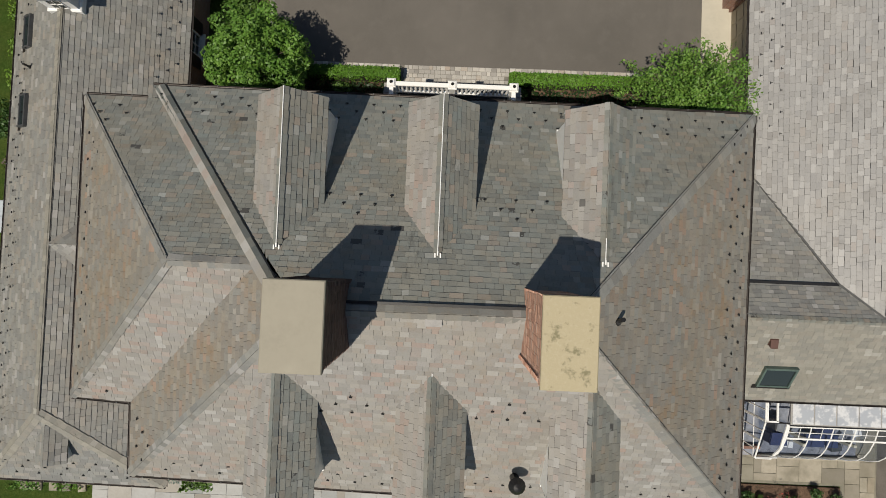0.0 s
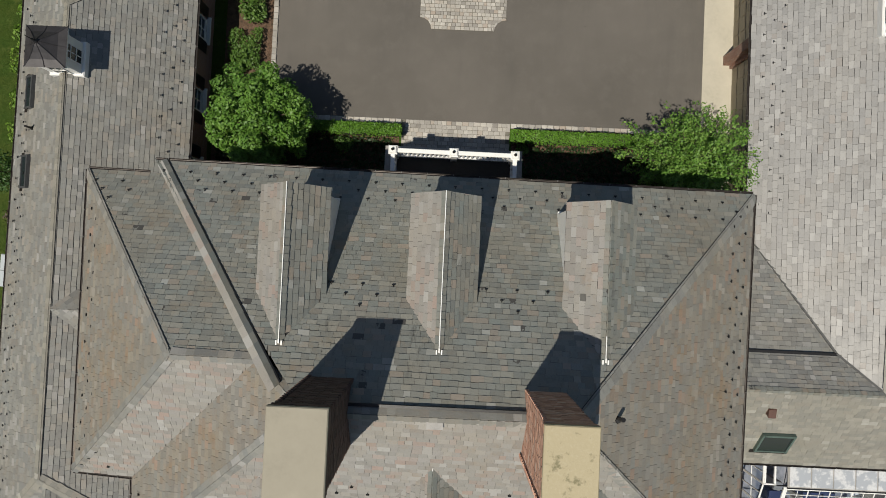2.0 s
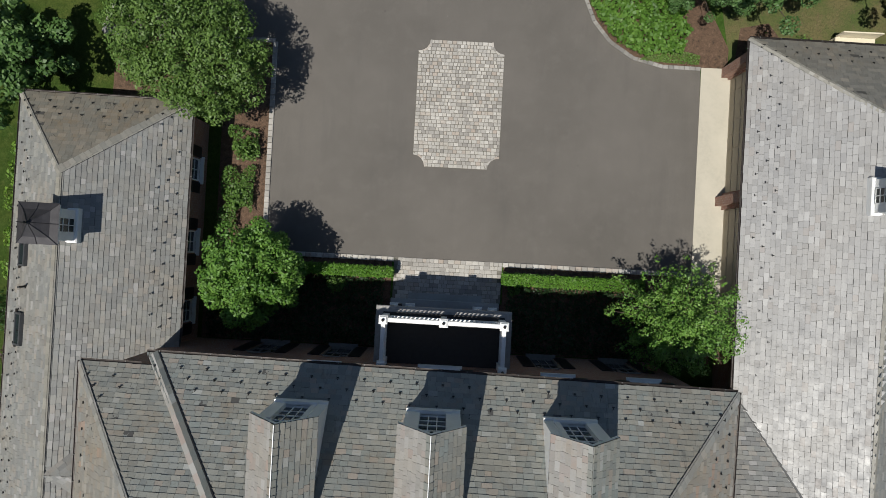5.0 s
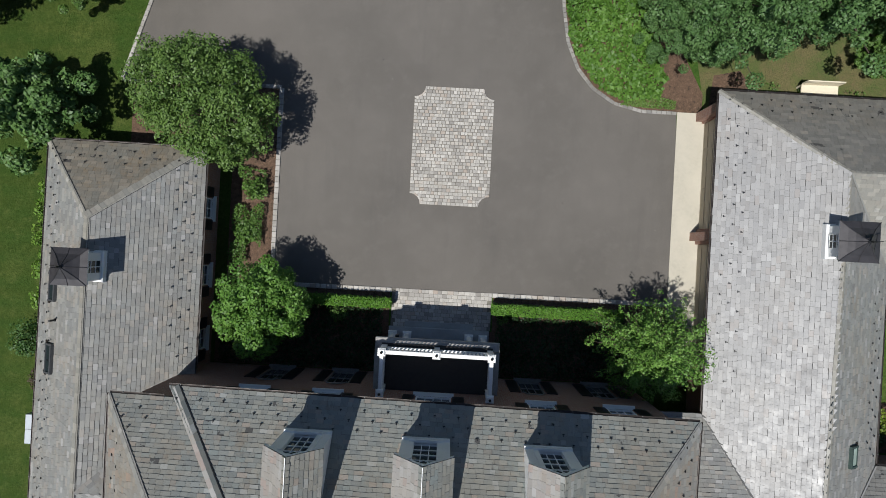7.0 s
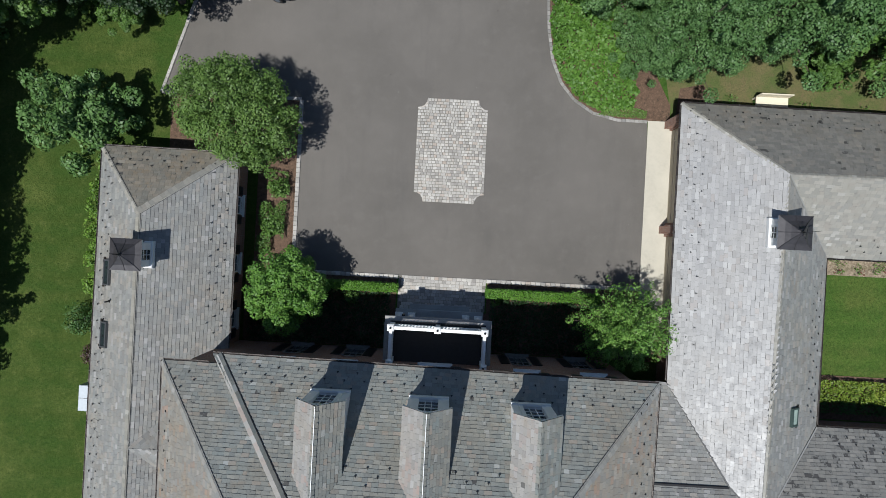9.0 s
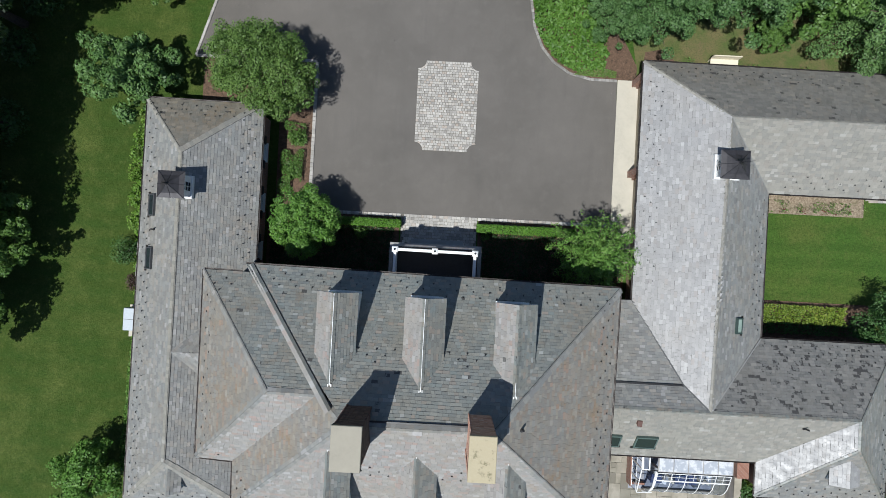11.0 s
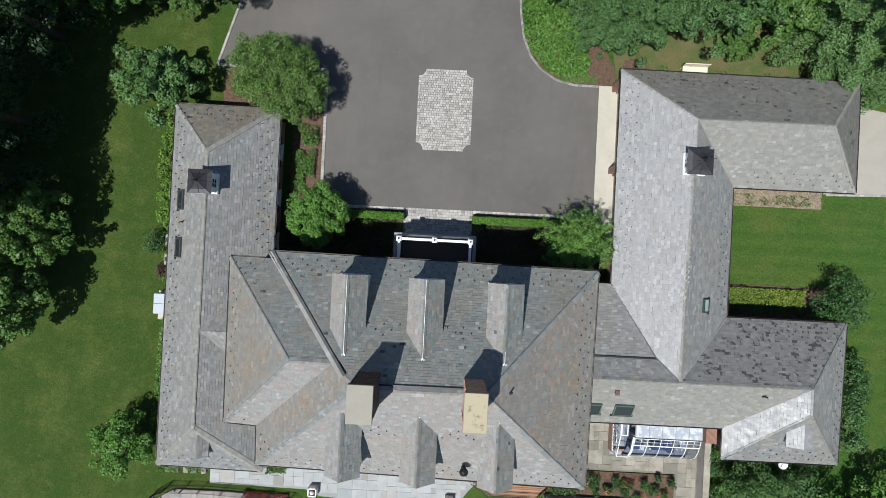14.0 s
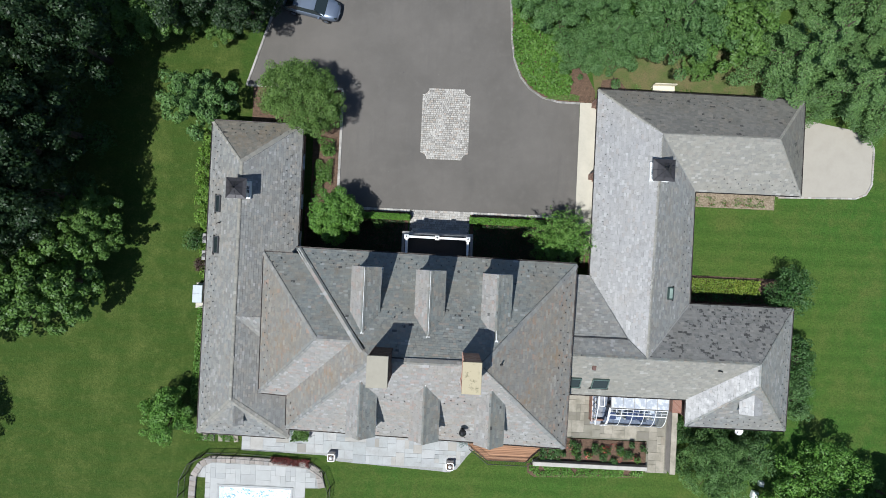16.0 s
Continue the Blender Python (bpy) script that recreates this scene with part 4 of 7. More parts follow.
# ---------- dormers ----------
def dormer(house, x, sign, yf, ridge, eave, roof_y0, roll=0.0, half=0.98, over=0.17):
    """A gabled dormer on the north (sign 1) or south (sign -1) slope: cheeks, front wall, sash window and slate roof."""
    yv = lambda z: roof_y0 - sign * (z - ZE) / 0.68
    wall_half, y_wall = half - 0.12, yf - sign * over
    back_e, back_r = yv(eave) - sign * 0.05, yv(ridge) - sign * 0.02
    base = ZE + K * abs(roof_y0 - y_wall) - 0.05
    y_cheek = y_wall - sign * 0.006
    cheeks = (Mesh(), Mesh())
    for s, m in zip((-1, 1), cheeks):
        xs = x + s * wall_half
        m.add([(xs, y_cheek, base), (xs, y_cheek, eave + 0.05), (xs, back_e, eave + 0.05), (xs - s * 0.12, y_cheek, base), (xs - s * 0.12, y_cheek, eave + 0.05), (xs - s * 0.12, back_e, eave + 0.05)],
              [(0, 1, 2), (3, 5, 4), (0, 2, 5, 3), (0, 3, 4, 1), (1, 4, 5, 2)])
    # front wall round the window opening
    w, z0, z1 = 0.40, base + 0.42, eave + 0.08
    fr = Mesh()
    peak = ridge - 0.12
    yo, yi = y_wall, y_wall - sign * 0.12
    sl = (ridge - eave) / half
    zc = lambda dx: ridge - 0.1 - sl * abs(dx)
    arch = [(w * math.cos(radians(a)), z1 - 0.3 + 0.42 * math.sin(radians(a))) for a in range(0, 181, 15)]
    outer = [(wall_half, base), (wall_half, zc(wall_half)), (0, peak), (-wall_half, zc(wall_half)), (-wall_half, base)]
    inner = [(w, z0)] + arch + [(-w, z0)]
    # strips between outline and opening
    def ring_point(t):
        seg = t * (len(outer) - 1)
        i = min(int(seg), len(outer) - 2)
        f = seg - i
        return (outer[i][0] * (1 - f) + outer[i + 1][0] * f, outer[i][1] * (1 - f) + outer[i + 1][1] * f)
    ro = [ring_point(i / (len(inner) - 1)) for i in range(len(inner))]
    k = len(inner)
    V = [(x + p[0], yo, p[1]) for p in inner] + [(x + p[0], yo, p[1]) for p in ro] + [(x + p[0], yi, p[1]) for p in inner]
    F = [(i, i + 1, k + i + 1, k + i) for i in range(k - 1)] + [(i, i + 1, 2 * k + i + 1, 2 * k + i) for i in range(k - 1)]
    F += [(k - 1, 0, k, 2 * k - 1), (k - 1, 0, 2 * k, 3 * k - 1)]
    fr.add(V, F)
    for s in (-1, 1):
        fr.box((x + s * (w + 0.09), yo + sign * 0.025, (z0 + z1) / 2 - 0.1), (0.16, 0.05, z1 - z0 - 0.1))
    fr.box((x, yo + sign * 0.05, z0 - 0.04), (2 * w + 0.36, 0.14, 0.08))
    fr.box((x, yo + sign * 0.04, base + 0.1), (2 * wall_half, 0.08, 0.16))
    ob = part("dormer", fr, WHITE, house, "white gabled dormer with an arched sash window")
    for m in cheeks:
        part("cheek", m, WHITE, ob)
    for s in (-1, 1):
        a0, a1 = Vector((x, yf - sign * 0.03, ridge - 0.03)), Vector((x + s * half, yf - sign * 0.03, eave - 0.03))
        d, dn, dy = a1 - a0, Vector((0, 0, -0.13)), Vector((0, sign * 0.036, 0))
        q = [a0 - dy, a1 - dy, a1 - dy + dn, a0 - dy + dn, a0 + dy, a1 + dy, a1 + dy + dn, a0 + dy + dn]
        part("bargeboard", Mesh().add(q, [(0, 1, 2, 3), (4, 5, 6, 7), (0, 1, 5, 4), (3, 2, 6, 7), (1, 2, 6, 5), (0, 3, 7, 4)]), WHITE, ob)
    pane = Mesh()
    pane.add([(x + p[0], yi + sign * 0.03, p[1]) for p in inner], [tuple(range(k))])
    part("pane", pane, PANE, ob, "dark window pane")
    bars = Mesh()
    yb = yi + sign * 0.05
    for dx in (-w / 3, w / 3):
        bars.box((x + dx, yb, (z0 + z1 - 0.05) / 2), (0.028, 0.03, z1 - z0 - 0.05))
    for i in range(1, 4):
        bars.box((x, yb, z0 + (z1 - 0.3 - z0) * i / 3), (2 * w, 0.03, 0.028 if i != 2 else 0.06))
    for a in (45, 135):
        bars.tube((x, yb, z1 - 0.3), (x + w * math.cos(radians(a)), yb, z1 - 0.3 + 0.42 * math.sin(radians(a))), 0.014, 4)
    part("glazing_grid", bars, WHITE, ob)
    # roof
    pl = []
    rng = random.Random(int(x * 100) + sign)
    for s in (-1, 1):
        pl.append([(x, yf, ridge), (x + s * half, yf, eave), (x + s * half, back_e, eave), (x, back_r, ridge)])
    deck, sides = Mesh(), (Mesh(), Mesh())
    for p, joined in zip(pl, sides):
        q = ccw([Vector(a) for a in p])
        deck.add(q + [a - Vector((0, 0, 0.07)) for a in q], [(0, 1, 2, 3), (7, 6, 5, 4)] + [(i, 4 + i, 4 + (i + 1) % 4, (i + 1) % 4) for i in range(4)])
        slates(q, 0.168, (0.17, 0.36), joined, rng)
    caps(joined, (x, yf, ridge), (x, back_r, ridge), normal_of(pl[0]), normal_of(pl[1]), 0.13, rng)
    part("dormer_roof", deck, COPPER, ob)
    # west slope in the paler pink slate, east slope in the grey one
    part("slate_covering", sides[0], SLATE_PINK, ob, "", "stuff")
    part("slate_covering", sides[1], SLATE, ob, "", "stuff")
    cap = Mesh()
    cap.tube((x, back_r + (yf - back_r) * max(roll, 0.06), ridge + 0.06), (x, back_r, ridge + 0.06), 0.014, 6)
    for i in range(3):
        cap.box((x + (i - 1) * 0.07, back_r + sign * 0.05 * (1 - abs(i - 1)), ridge + 0.07 - abs(i - 1) * 0.03), (0.035, 0.12, 0.02))
    part("ridge_roll", cap, WHITE, ob, "pale metal ridge roll")


for dx in (-4.37, -0.13, 4.25):
    lag = 0.0125 * (10.0 - dx)
    dormer(house, dx, 1, 4.36 + lag, 10.46, 9.6, 5.28 + lag, 1.0 if dx < 2 else 0.16)
for dx in (-4.33, -0.15, 4.15):
    lag = 0.022 * (9.78 - dx)
    dormer(house, dx, -1, -7.02 + lag, 10.15, 9.4, -7.72 + lag)


# ---------- chimneys ----------
def chimney(house, x0, x1, y0, y1, top, base, cap_mat, seed, label, brick=BRICK):
    rng = random.Random(seed)
    core = Mesh().box(((x0 + x1) / 2, (y0 + y1) / 2, (base + top - 0.1) / 2), (x1 - x0 - 0.05, y1 - y0 - 0.05, top - 0.1 - base))
    ob = part("chimney", core, MORTAR, house, label)
    unit = Mesh().box((0, 0, 0), (0.203, 0.1, 0.062))
    data = mesh_data("brick", unit, brick)
    rest = Mesh()
    rows = int((top - 0.1 - base) / 0.0745)
    left = 300
    for r in range(rows):
        z = top - 0.1 - 0.038 - r * 0.0745
        out = 0.03 if r in (2, 3) else (0.055 if r < 2 else 0.0)
        for (ax, ay, bx, by, turn) in ((x0, y0, x1, y0, 0), (x1, y0, x1, y1, 90), (x1, y1, x0, y1, 180), (x0, y1, x0, y0, 270)):
            L = math.hypot(bx - ax, by - ay)
            d = ((bx - ax) / L, (by - ay) / L)
            o = (d[1], -d[0])
            k = max(1, round(L / 0.2125))
            st = L / k
            for i in range(k):
                s = (i + (0.5 if r % 2 else 0.25)) * st
                if s > L - 0.06:
                    continue
                push = out - 0.045 + rng.uniform(-0.003, 0.004)
                c = (ax + d[0] * s + o[0] * push, ay + d[1] * s + o[1] * push, z)
                if left > 0 and r < 16:
                    piece("brick", data, ob, pose(*c, 0, 0, turn))
                    left -= 1
                else:
                    rest.box(c, (0.203, 0.1, 0.062), turn)
    part("brickwork", rest, brick, ob, "", "stuff")
    cap = Mesh().box(((x0 + x1) / 2, (y0 + y1) / 2, top - 0.05), (x1 - x0 + 0.12, y1 - y0 + 0.12, 0.1), bevel=0.02)
    part("cap", cap, cap_mat, ob, "flat pale stone cap")
    return ob


chimney(house, -3.44, -2.31, -2.22, -0.48, 13.95, 9.6, CAPSTONE, 21, "dark brick chimney with a flat stone cap", BRICK_DARK)
chimney(house, 2.1, 3.1, -2.32, -0.58, 13.98, 9.6, CAPLICHEN, 22, "red brick chimney with a lichen-stained cap")


# ---------- planting ----------
def leaf_cloud(centres, radii, count, size, rng, droop=0.3, flat=0.0):
    """Leaf quads scattered over clumps; arrays of vertices and faces."""
    c = np.array(centres)
    r = np.array(radii)
    w = r ** 2
    idx = rng.choice(len(c), count, p=w / w.sum())
    d = rng.normal(size=(count, 3))
    d /= np.linalg.norm(d, axis=1)[:, None]
    rad = rng.uniform(0.55, 1.08, count) ** 0.6
    p = c[idx] + d * (r[idx] * rad)[:, None] * np.array([1, 1, 0.8])
    n = d + rng.normal(scale=0.5, size=(count, 3)) + np.array([0, 0, 0.62 + flat])
    n /= np.linalg.norm(n, axis=1)[:, None]
    a = np.cross(n, rng.normal(size=(count, 3)))
    a /= np.linalg.norm(a, axis=1)[:, None]
    b = np.cross(n, a)
    s = size * rng.uniform(0.6, 1.3, count)[:, None]
    v = np.empty((count, 4, 3))
    v[:, 0] = p - a * s * 0.5
    v[:, 1] = p + b * s * 0.30 - n * s * 0.06
    v[:, 2] = p + a * s * 0.5 - np.array([0, 0, 1]) * s * droop * 0.4
    v[:, 3] = p - b * s * 0.30 - n * s * 0.06
    return v.reshape(-1, 3), np.arange(count * 4).reshape(-1, 4)


def cloud_mesh(name, v, f, mat):
    d = bpy.data.meshes.new(name)
    d.from_pydata(v.tolist(), [], f.tolist())
    d.materials.append(mat)
    d.update()
    return d


def tree(name, at, spread, height, clear, leaves, size, mat, label, seed, category="tree", clumps=40, lobes=0.28, clump=0.3, group="", sy=1.0):
    """A tree: tapered trunk with limbs and a crown of leaves in uneven clumps. spread: crown radius."""
    rng = np.random.default_rng(seed)
    ob = thing(name, at, label, category, group)
    wood = Mesh()
    mid = clear + (height - clear) * 0.45
    lean = Vector((rng.uniform(-0.2, 0.2), rng.uniform(-0.2, 0.2), 0))
    r0 = 0.035 * height * 0.6 + 0.04
    pts = [Vector((0, 0, -0.1)), Vector((0, 0, clear)) + lean * 0.5, Vector((0, 0, mid)) + lean, Vector((0, 0, height * 0.86)) + lean]
    for i in range(3):
        wood.tube(pts[i], pts[i + 1], r0 * (1, 0.75, 0.45)[i], 8, r0 * (0.75, 0.45, 0.12)[i])
    cs, rs = [], []
    cen = np.array([lean.x, lean.y, mid])
    hz = (height - clear) / 2 * 0.92
    for i in range(clumps):
        z = 1 - 1.75 * (i + 0.5) / clumps
        w = i * 2.39996 + rng.uniform(-0.4, 0.4)
        q = math.sqrt(max(0.0, 1 - z * z))
        k = rng.uniform(1 - lobes, 1 + lobes * 0.35)
        cs.append(cen + np.array([q * math.cos(w) * spread * 0.78 * k, q * math.sin(w) * spread * 0.78 * k * sy, z * hz * 0.85 * k]))
        rs.append(spread * clump * rng.uniform(0.7, 1.2))
    for i in range(max(3, clumps // 7)):
        cs.append(cen + rng.normal(scale=0.3, size=3) * np.array([spread, spread * sy, hz]))
        rs.append(spread * clump * 1.3)
    for i in range(0, clumps, max(1, clumps // 12)):
        st = pts[1].lerp(pts[2], rng.uniform(0, 1))
        wood.tube(st, Vector(cs[i]), r0 * 0.3, 6, r0 * 0.06)
    wood.v = [tuple(Vector(p) + Vector(at)) for p in wood.v]
    part("trunk", wood, BARK, ob)
    v, f = leaf_cloud(cs, rs, leaves, size, rng)
    cr = new("crown", cloud_mesh("crown", v, f, mat))
    cr.parent = ob
    ORIGIN[cr] = Vector(at)
    return ob


def conifer(at, spread, height, sprays, needles, size, mat, label, seed, group=""):
    """A spruce: straight trunk, whorls of drooping boughs, each a flat spray of needles tapering to its tip."""
    rng = np.random.default_rng(seed)
    ob = thing("tree", at, label, "tree", group)
    wood = Mesh().tube((0, 0, -0.1), (0, 0, height * 0.97), 0.02 * height + 0.05, 8, 0.03)
    cs, rs = [], []
    for i in range(sprays):
        f = (i + 0.5) / sprays
        z = height * (0.14 + 0.82 * f)
        w = i * 2.39996 + rng.uniform(-0.3, 0.3)
        L = spread * (1 - 0.86 * f) * rng.uniform(0.72, 1.12)
        d = np.array([math.cos(w), math.sin(w), 0])
        side = np.array([-d[1], d[0], 0])
        tip = np.array([0, 0, z - 0.28 * L]) + d * L
        wood.tube((0, 0, z), Vector(tip.tolist()), 0.05, 5, 0.012)
        for k in range(9):
            g = 0.25 + 0.78 * k / 8
            width = 0.29 * L * (1 - (g - 0.5) ** 2 * 2.6) + 0.05
            for q in (-0.75, 0.0, 0.75):
                c = d * L * (g - 0.10 * abs(q)) + side * width * q * 0.8
                cs.append(c + np.array([0, 0, z - 0.28 * L * g * g - abs(q) * 0.12 * width + rng.uniform(-0.05, 0.05)]))
                rs.append(0.085 * L * rng.uniform(0.8, 1.25) + 0.07)
    wood.v = [tuple(Vector(p) + Vector(at)) for p in wood.v]
    part("trunk", wood, BARK, ob)
    v, f = leaf_cloud(cs, rs, needles, size, rng, 0.5, 0.5)
    cr = new("crown", cloud_mesh("crown", v, f, mat))
    cr.parent = ob
    ORIGIN[cr] = Vector(at)
    return ob


def airy_tree(at, spread, height, branches, leaves, size, mat, label, seed, group="", sy=1.0):
    """A light-crowned tree: several stems, long thin branches fanning outwards and up, small leaves set loosely along them."""
    rng = np.random.default_rng(seed)
    ob = thing("tree", at, label, "tree", group)
    wood = Mesh()
    fork = Vector((0, 0, height * 0.16))
    wood.tube((0, 0, -0.1), fork, 0.13, 8, 0.1)
    cs, rs = [], []
    for i in range(branches):
        f = (i + 0.5) / branches
        w = i * 2.39996 + rng.uniform(-0.35, 0.35)
        out = math.sqrt(f) * rng.uniform(0.78, 1.12)
        tip = Vector((math.cos(w) * spread * out, math.sin(w) * spread * out * sy, height * (1.0 - 0.62 * f ** 1.3) * rng.uniform(0.88, 1.06)))
        knee = fork.lerp(tip, 0.45) + Vector((0, 0, 0.16 * height))
        wood.tube(fork, knee, 0.035, 5, 0.02)
        wood.tube(knee, tip, 0.02, 5, 0.006)
        for k in range(7):
            g = 0.22 + 0.8 * k / 6
            p = fork.lerp(knee, g / 0.45) if g < 0.45 else knee.lerp(tip, (g - 0.45) / 0.55)
            cs.append(np.array(p) + rng.normal(scale=0.1, size=3))
            rs.append(0.3 * (1.15 - 0.55 * g) * rng.uniform(0.8, 1.25))
    wood.v = [tuple(Vector(p) + Vector(at)) for p in wood.v]
    part("trunk", wood, BARK, ob)
    v, f = leaf_cloud(cs, rs, leaves, size, rng)
    cr = new("crown", cloud_mesh("crown", v, f, mat))
    cr.parent = ob
    ORIGIN[cr] = Vector(at)
    return ob


# court trees
tree("tree", (-8.15, 8.35, 0), 2.4, 4.9, 0.9, 27000, 0.135, LEAF_BRIGHT, "bushy bright green tree in the house-front bed", 31, clumps=170, lobes=0.42, clump=0.14, group="court trees")
airy_tree((9.8, 7.1, 0), 2.95, 5.0, 150, 50000, 0.108, LEAF_AIRY, "light green airy tree in the house-front bed", 32, "court trees", 0.84)
drive_tree = tree("tree", (-11.0, 17.3, 0), 4.15, 5.5, 1.3, 44000, 0.125, LEAF_OLIVE, "dense broad-crowned tree beside the drive", 33, clumps=230, clump=0.105, lobes=0.28, sy=0.72)
drive_tree.rotation_euler = (0, 0, radians(-33))
tree("tree", (-19.25, 16.75, 0), 3.1, 5.0, 0.8, 13000, 0.2, LEAF_GREY, "small tree with grey-green leaves behind the wing", 34, clumps=64, clump=0.15, lobes=0.65)
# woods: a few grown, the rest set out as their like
woods = [tree("tree", (-31.8, 12.0, 0), 4.9, 15.0, 2.5, 26000, 0.25, LEAF_SHADE, "tall leafy tree of the wood, shade darkened into its leaves", 41, clumps=110, clump=0.15, lobes=0.5, group="wood trees"),
         tree("tree", (-29.8, 1.8, 0), 4.35, 8.0, 1.4, 26000, 0.24, LEAF_LINDEN, "spreading leafy tree at the edge of the lawn", 42, clumps=130, clump=0.12, lobes=0.7, group="wood trees"),
         tree("tree", (17.6, 24.6, 0), 4.6, 8.0, 1.2, 40000, 0.155, LEAF_BLUE, "broad tree with grey-green foliage behind the garage", 43, clumps=120, clump=0.115, lobes=0.75, group="wood trees"),
         conifer((26.4, 21.8, 0), 4.6, 10.5, 30, 34000, 0.15, LEAF_SPRUCE, "tall spruce with drooping pale green boughs", 44, group="wood trees")]
rw = random.Random(5)


def plant(like, spots):
    """Sets out further trees like one that stands; spots: x, y, size and how tall for its size."""
    for x, y, s, tall in spots:
        c = copy_thing(like, Matrix.Translation((x, y, 0)) @ Matrix.Rotation(rw.uniform(0, 6.28), 4, "Z"))
        c.scale = (s, s, s * tall * rw.uniform(0.9, 1.1))


# trees of the west wood and behind, shade darkened into their leaves
# stretched and outlying ones stand out of view and shade the wood and lawn
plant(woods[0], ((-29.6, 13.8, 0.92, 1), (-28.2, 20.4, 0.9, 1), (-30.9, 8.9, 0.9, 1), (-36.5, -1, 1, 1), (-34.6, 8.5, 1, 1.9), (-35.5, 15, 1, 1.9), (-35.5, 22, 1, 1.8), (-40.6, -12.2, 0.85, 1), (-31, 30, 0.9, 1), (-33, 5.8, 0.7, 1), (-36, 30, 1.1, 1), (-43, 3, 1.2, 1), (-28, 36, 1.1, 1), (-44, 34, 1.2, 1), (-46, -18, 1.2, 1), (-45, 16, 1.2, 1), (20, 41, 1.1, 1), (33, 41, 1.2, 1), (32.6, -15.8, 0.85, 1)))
# leafy trees at the edges of the lawns
plant(woods[1], ((-27, 6.6, 0.66, 1), (-32.2, 3.2, 0.5, 1), (-27.4, 24.2, 0.8, 1), (-22.6, 24.4, 0.8, 1), (-20.6, 27.6, 0.7, 1), (-14.6, 29, 0.8, 1), (-19.5, 30, 1, 1), (-19, 37, 1, 1), (21.6, 24.2, 0.85, 1), (20.6, 21.9, 0.36, 1), (37.5, -12.5, 0.7, 1), (40, -20, 0.9, 1)))
# grey-green trees behind the garage
plant(woods[2], ((12.6, 22.9, 0.8, 1), (10.6, 22.2, 0.5, 1), (8.6, 26.3, 0.85, 1), (12, 31, 1, 1), (19, 33, 1, 1), (36, 30, 1.1, 1), (46, 35, 1.2, 1)))
# spruces
plant(woods[3], ((31, 19.6, 0.9, 1), (32.2, 26.5, 1, 1), (34.6, 20.3, 0.95, 1), (23.8, 27.5, 0.9, 1), (27, 33, 1.1, 1), (42, 24, 1.1, 1)))
# trees overhanging the drive: shaded boughs as dark-leaved copies, lit ones as a paler tree
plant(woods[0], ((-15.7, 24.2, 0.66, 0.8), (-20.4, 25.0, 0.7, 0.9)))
plant(woods[1], ((-18.6, 23.3, 0.42, 0.9),))
# further spruces closing the wood behind the garage
plant(woods[3], ((28.0, 28.3, 0.7, 1), (32.4, 23.7, 0.5, 1)))


# ---------- forecourt ----------
def cut_in(poly, x, y):
    """Whether (x, y) lies in a plan polygon."""
    c = False
    for (x0, y0), (x1, y1) in zip(poly, poly[1:] + poly[:1]):
        if (y0 > y) != (y1 > y) and x < (x1 - x0) * (y - y0) / (y1 - y0) + x0:
            c = not c
    return c


def setts(name, poly, course, widths, z, mat, label, seed, count=300, near=None, across=False, gap=0.014, rise=0.03, category="paving", piece_name="sett", bed=None, inside=0.8, clip=False):
    """A paved area: bed with courses of single stones standing proud of their joints. The stones nearest to near are pieces."""
    rng = random.Random(seed)
    ob = solid(name, Mesh().prism(ccw(poly), z - 0.08, z + (0.008 if bed else 0)), bed or JOINT, label, category, "", "structure")
    xs, ys = [p[0] for p in poly], [p[1] for p in poly]
    lo, hi = ((min(ys), max(ys)), (min(xs), max(xs))) if not across else ((min(xs), max(xs)), (min(ys), max(ys)))
    stones = []
    v = lo[0]
    while clip and v < lo[1] - 0.05:
        ends = [sp for q in (0.15, 0.85) for sp in spans(poly, v + course * q)]
        a, b = max(e[0] for e in ends), min(e[1] for e in ends)
        u = a
        while u < b - 0.03:
            w = min(rng.uniform(*widths), b - u)
            w = b - u if b - u - w < 0.09 else w
            stones.append(((u + w / 2, v + course / 2), w))
            u += w
        v += course
    while v < lo[1] - (1e9 if clip else 0):
        u = hi[0] - rng.uniform(0, widths[1])
        while u < hi[1]:
            w = rng.uniform(*widths)
            c = (u + w / 2, v + course / 2) if not across else (v + course / 2, u + w / 2)
            hw, hv = (w / 2, course / 2) if not across else (course / 2, w / 2)
            if all(cut_in(poly, c[0] + sx * hw * inside, c[1] + sy * hv * inside) for sx in (-1, 1) for sy in (-1, 1)):
                stones.append((c, w))
            u += w
        v += course
    if near:
        stones.sort(key=lambda s: (s[0][0] - near[0]) ** 2 + (s[0][1] - near[1]) ** 2)
    unit = mesh_data(piece_name, Mesh().box((0, 0, 0), (1, 1, 1), bevel=0.12), mat)
    rest = Mesh()
    for i, (c, w) in enumerate(stones):
        size = (w - gap, course - gap, 0.05) if not across else (course - gap, w - gap, 0.05)
        h = z + rise - 0.025 + rng.uniform(-0.006, 0.006)
        turn = rng.uniform(-1.2, 1.2)
        if i < count:
            piece(piece_name, unit, ob, pose(*c, h, 0, 0, turn) @ Matrix.Diagonal((*size, 1)))
        else:
            rest.box((*c, h), size, turn, bevel=0.012)
    if rest.v:
        part(piece_name + "s", rest, mat, ob, "", "stuff")
    return ob


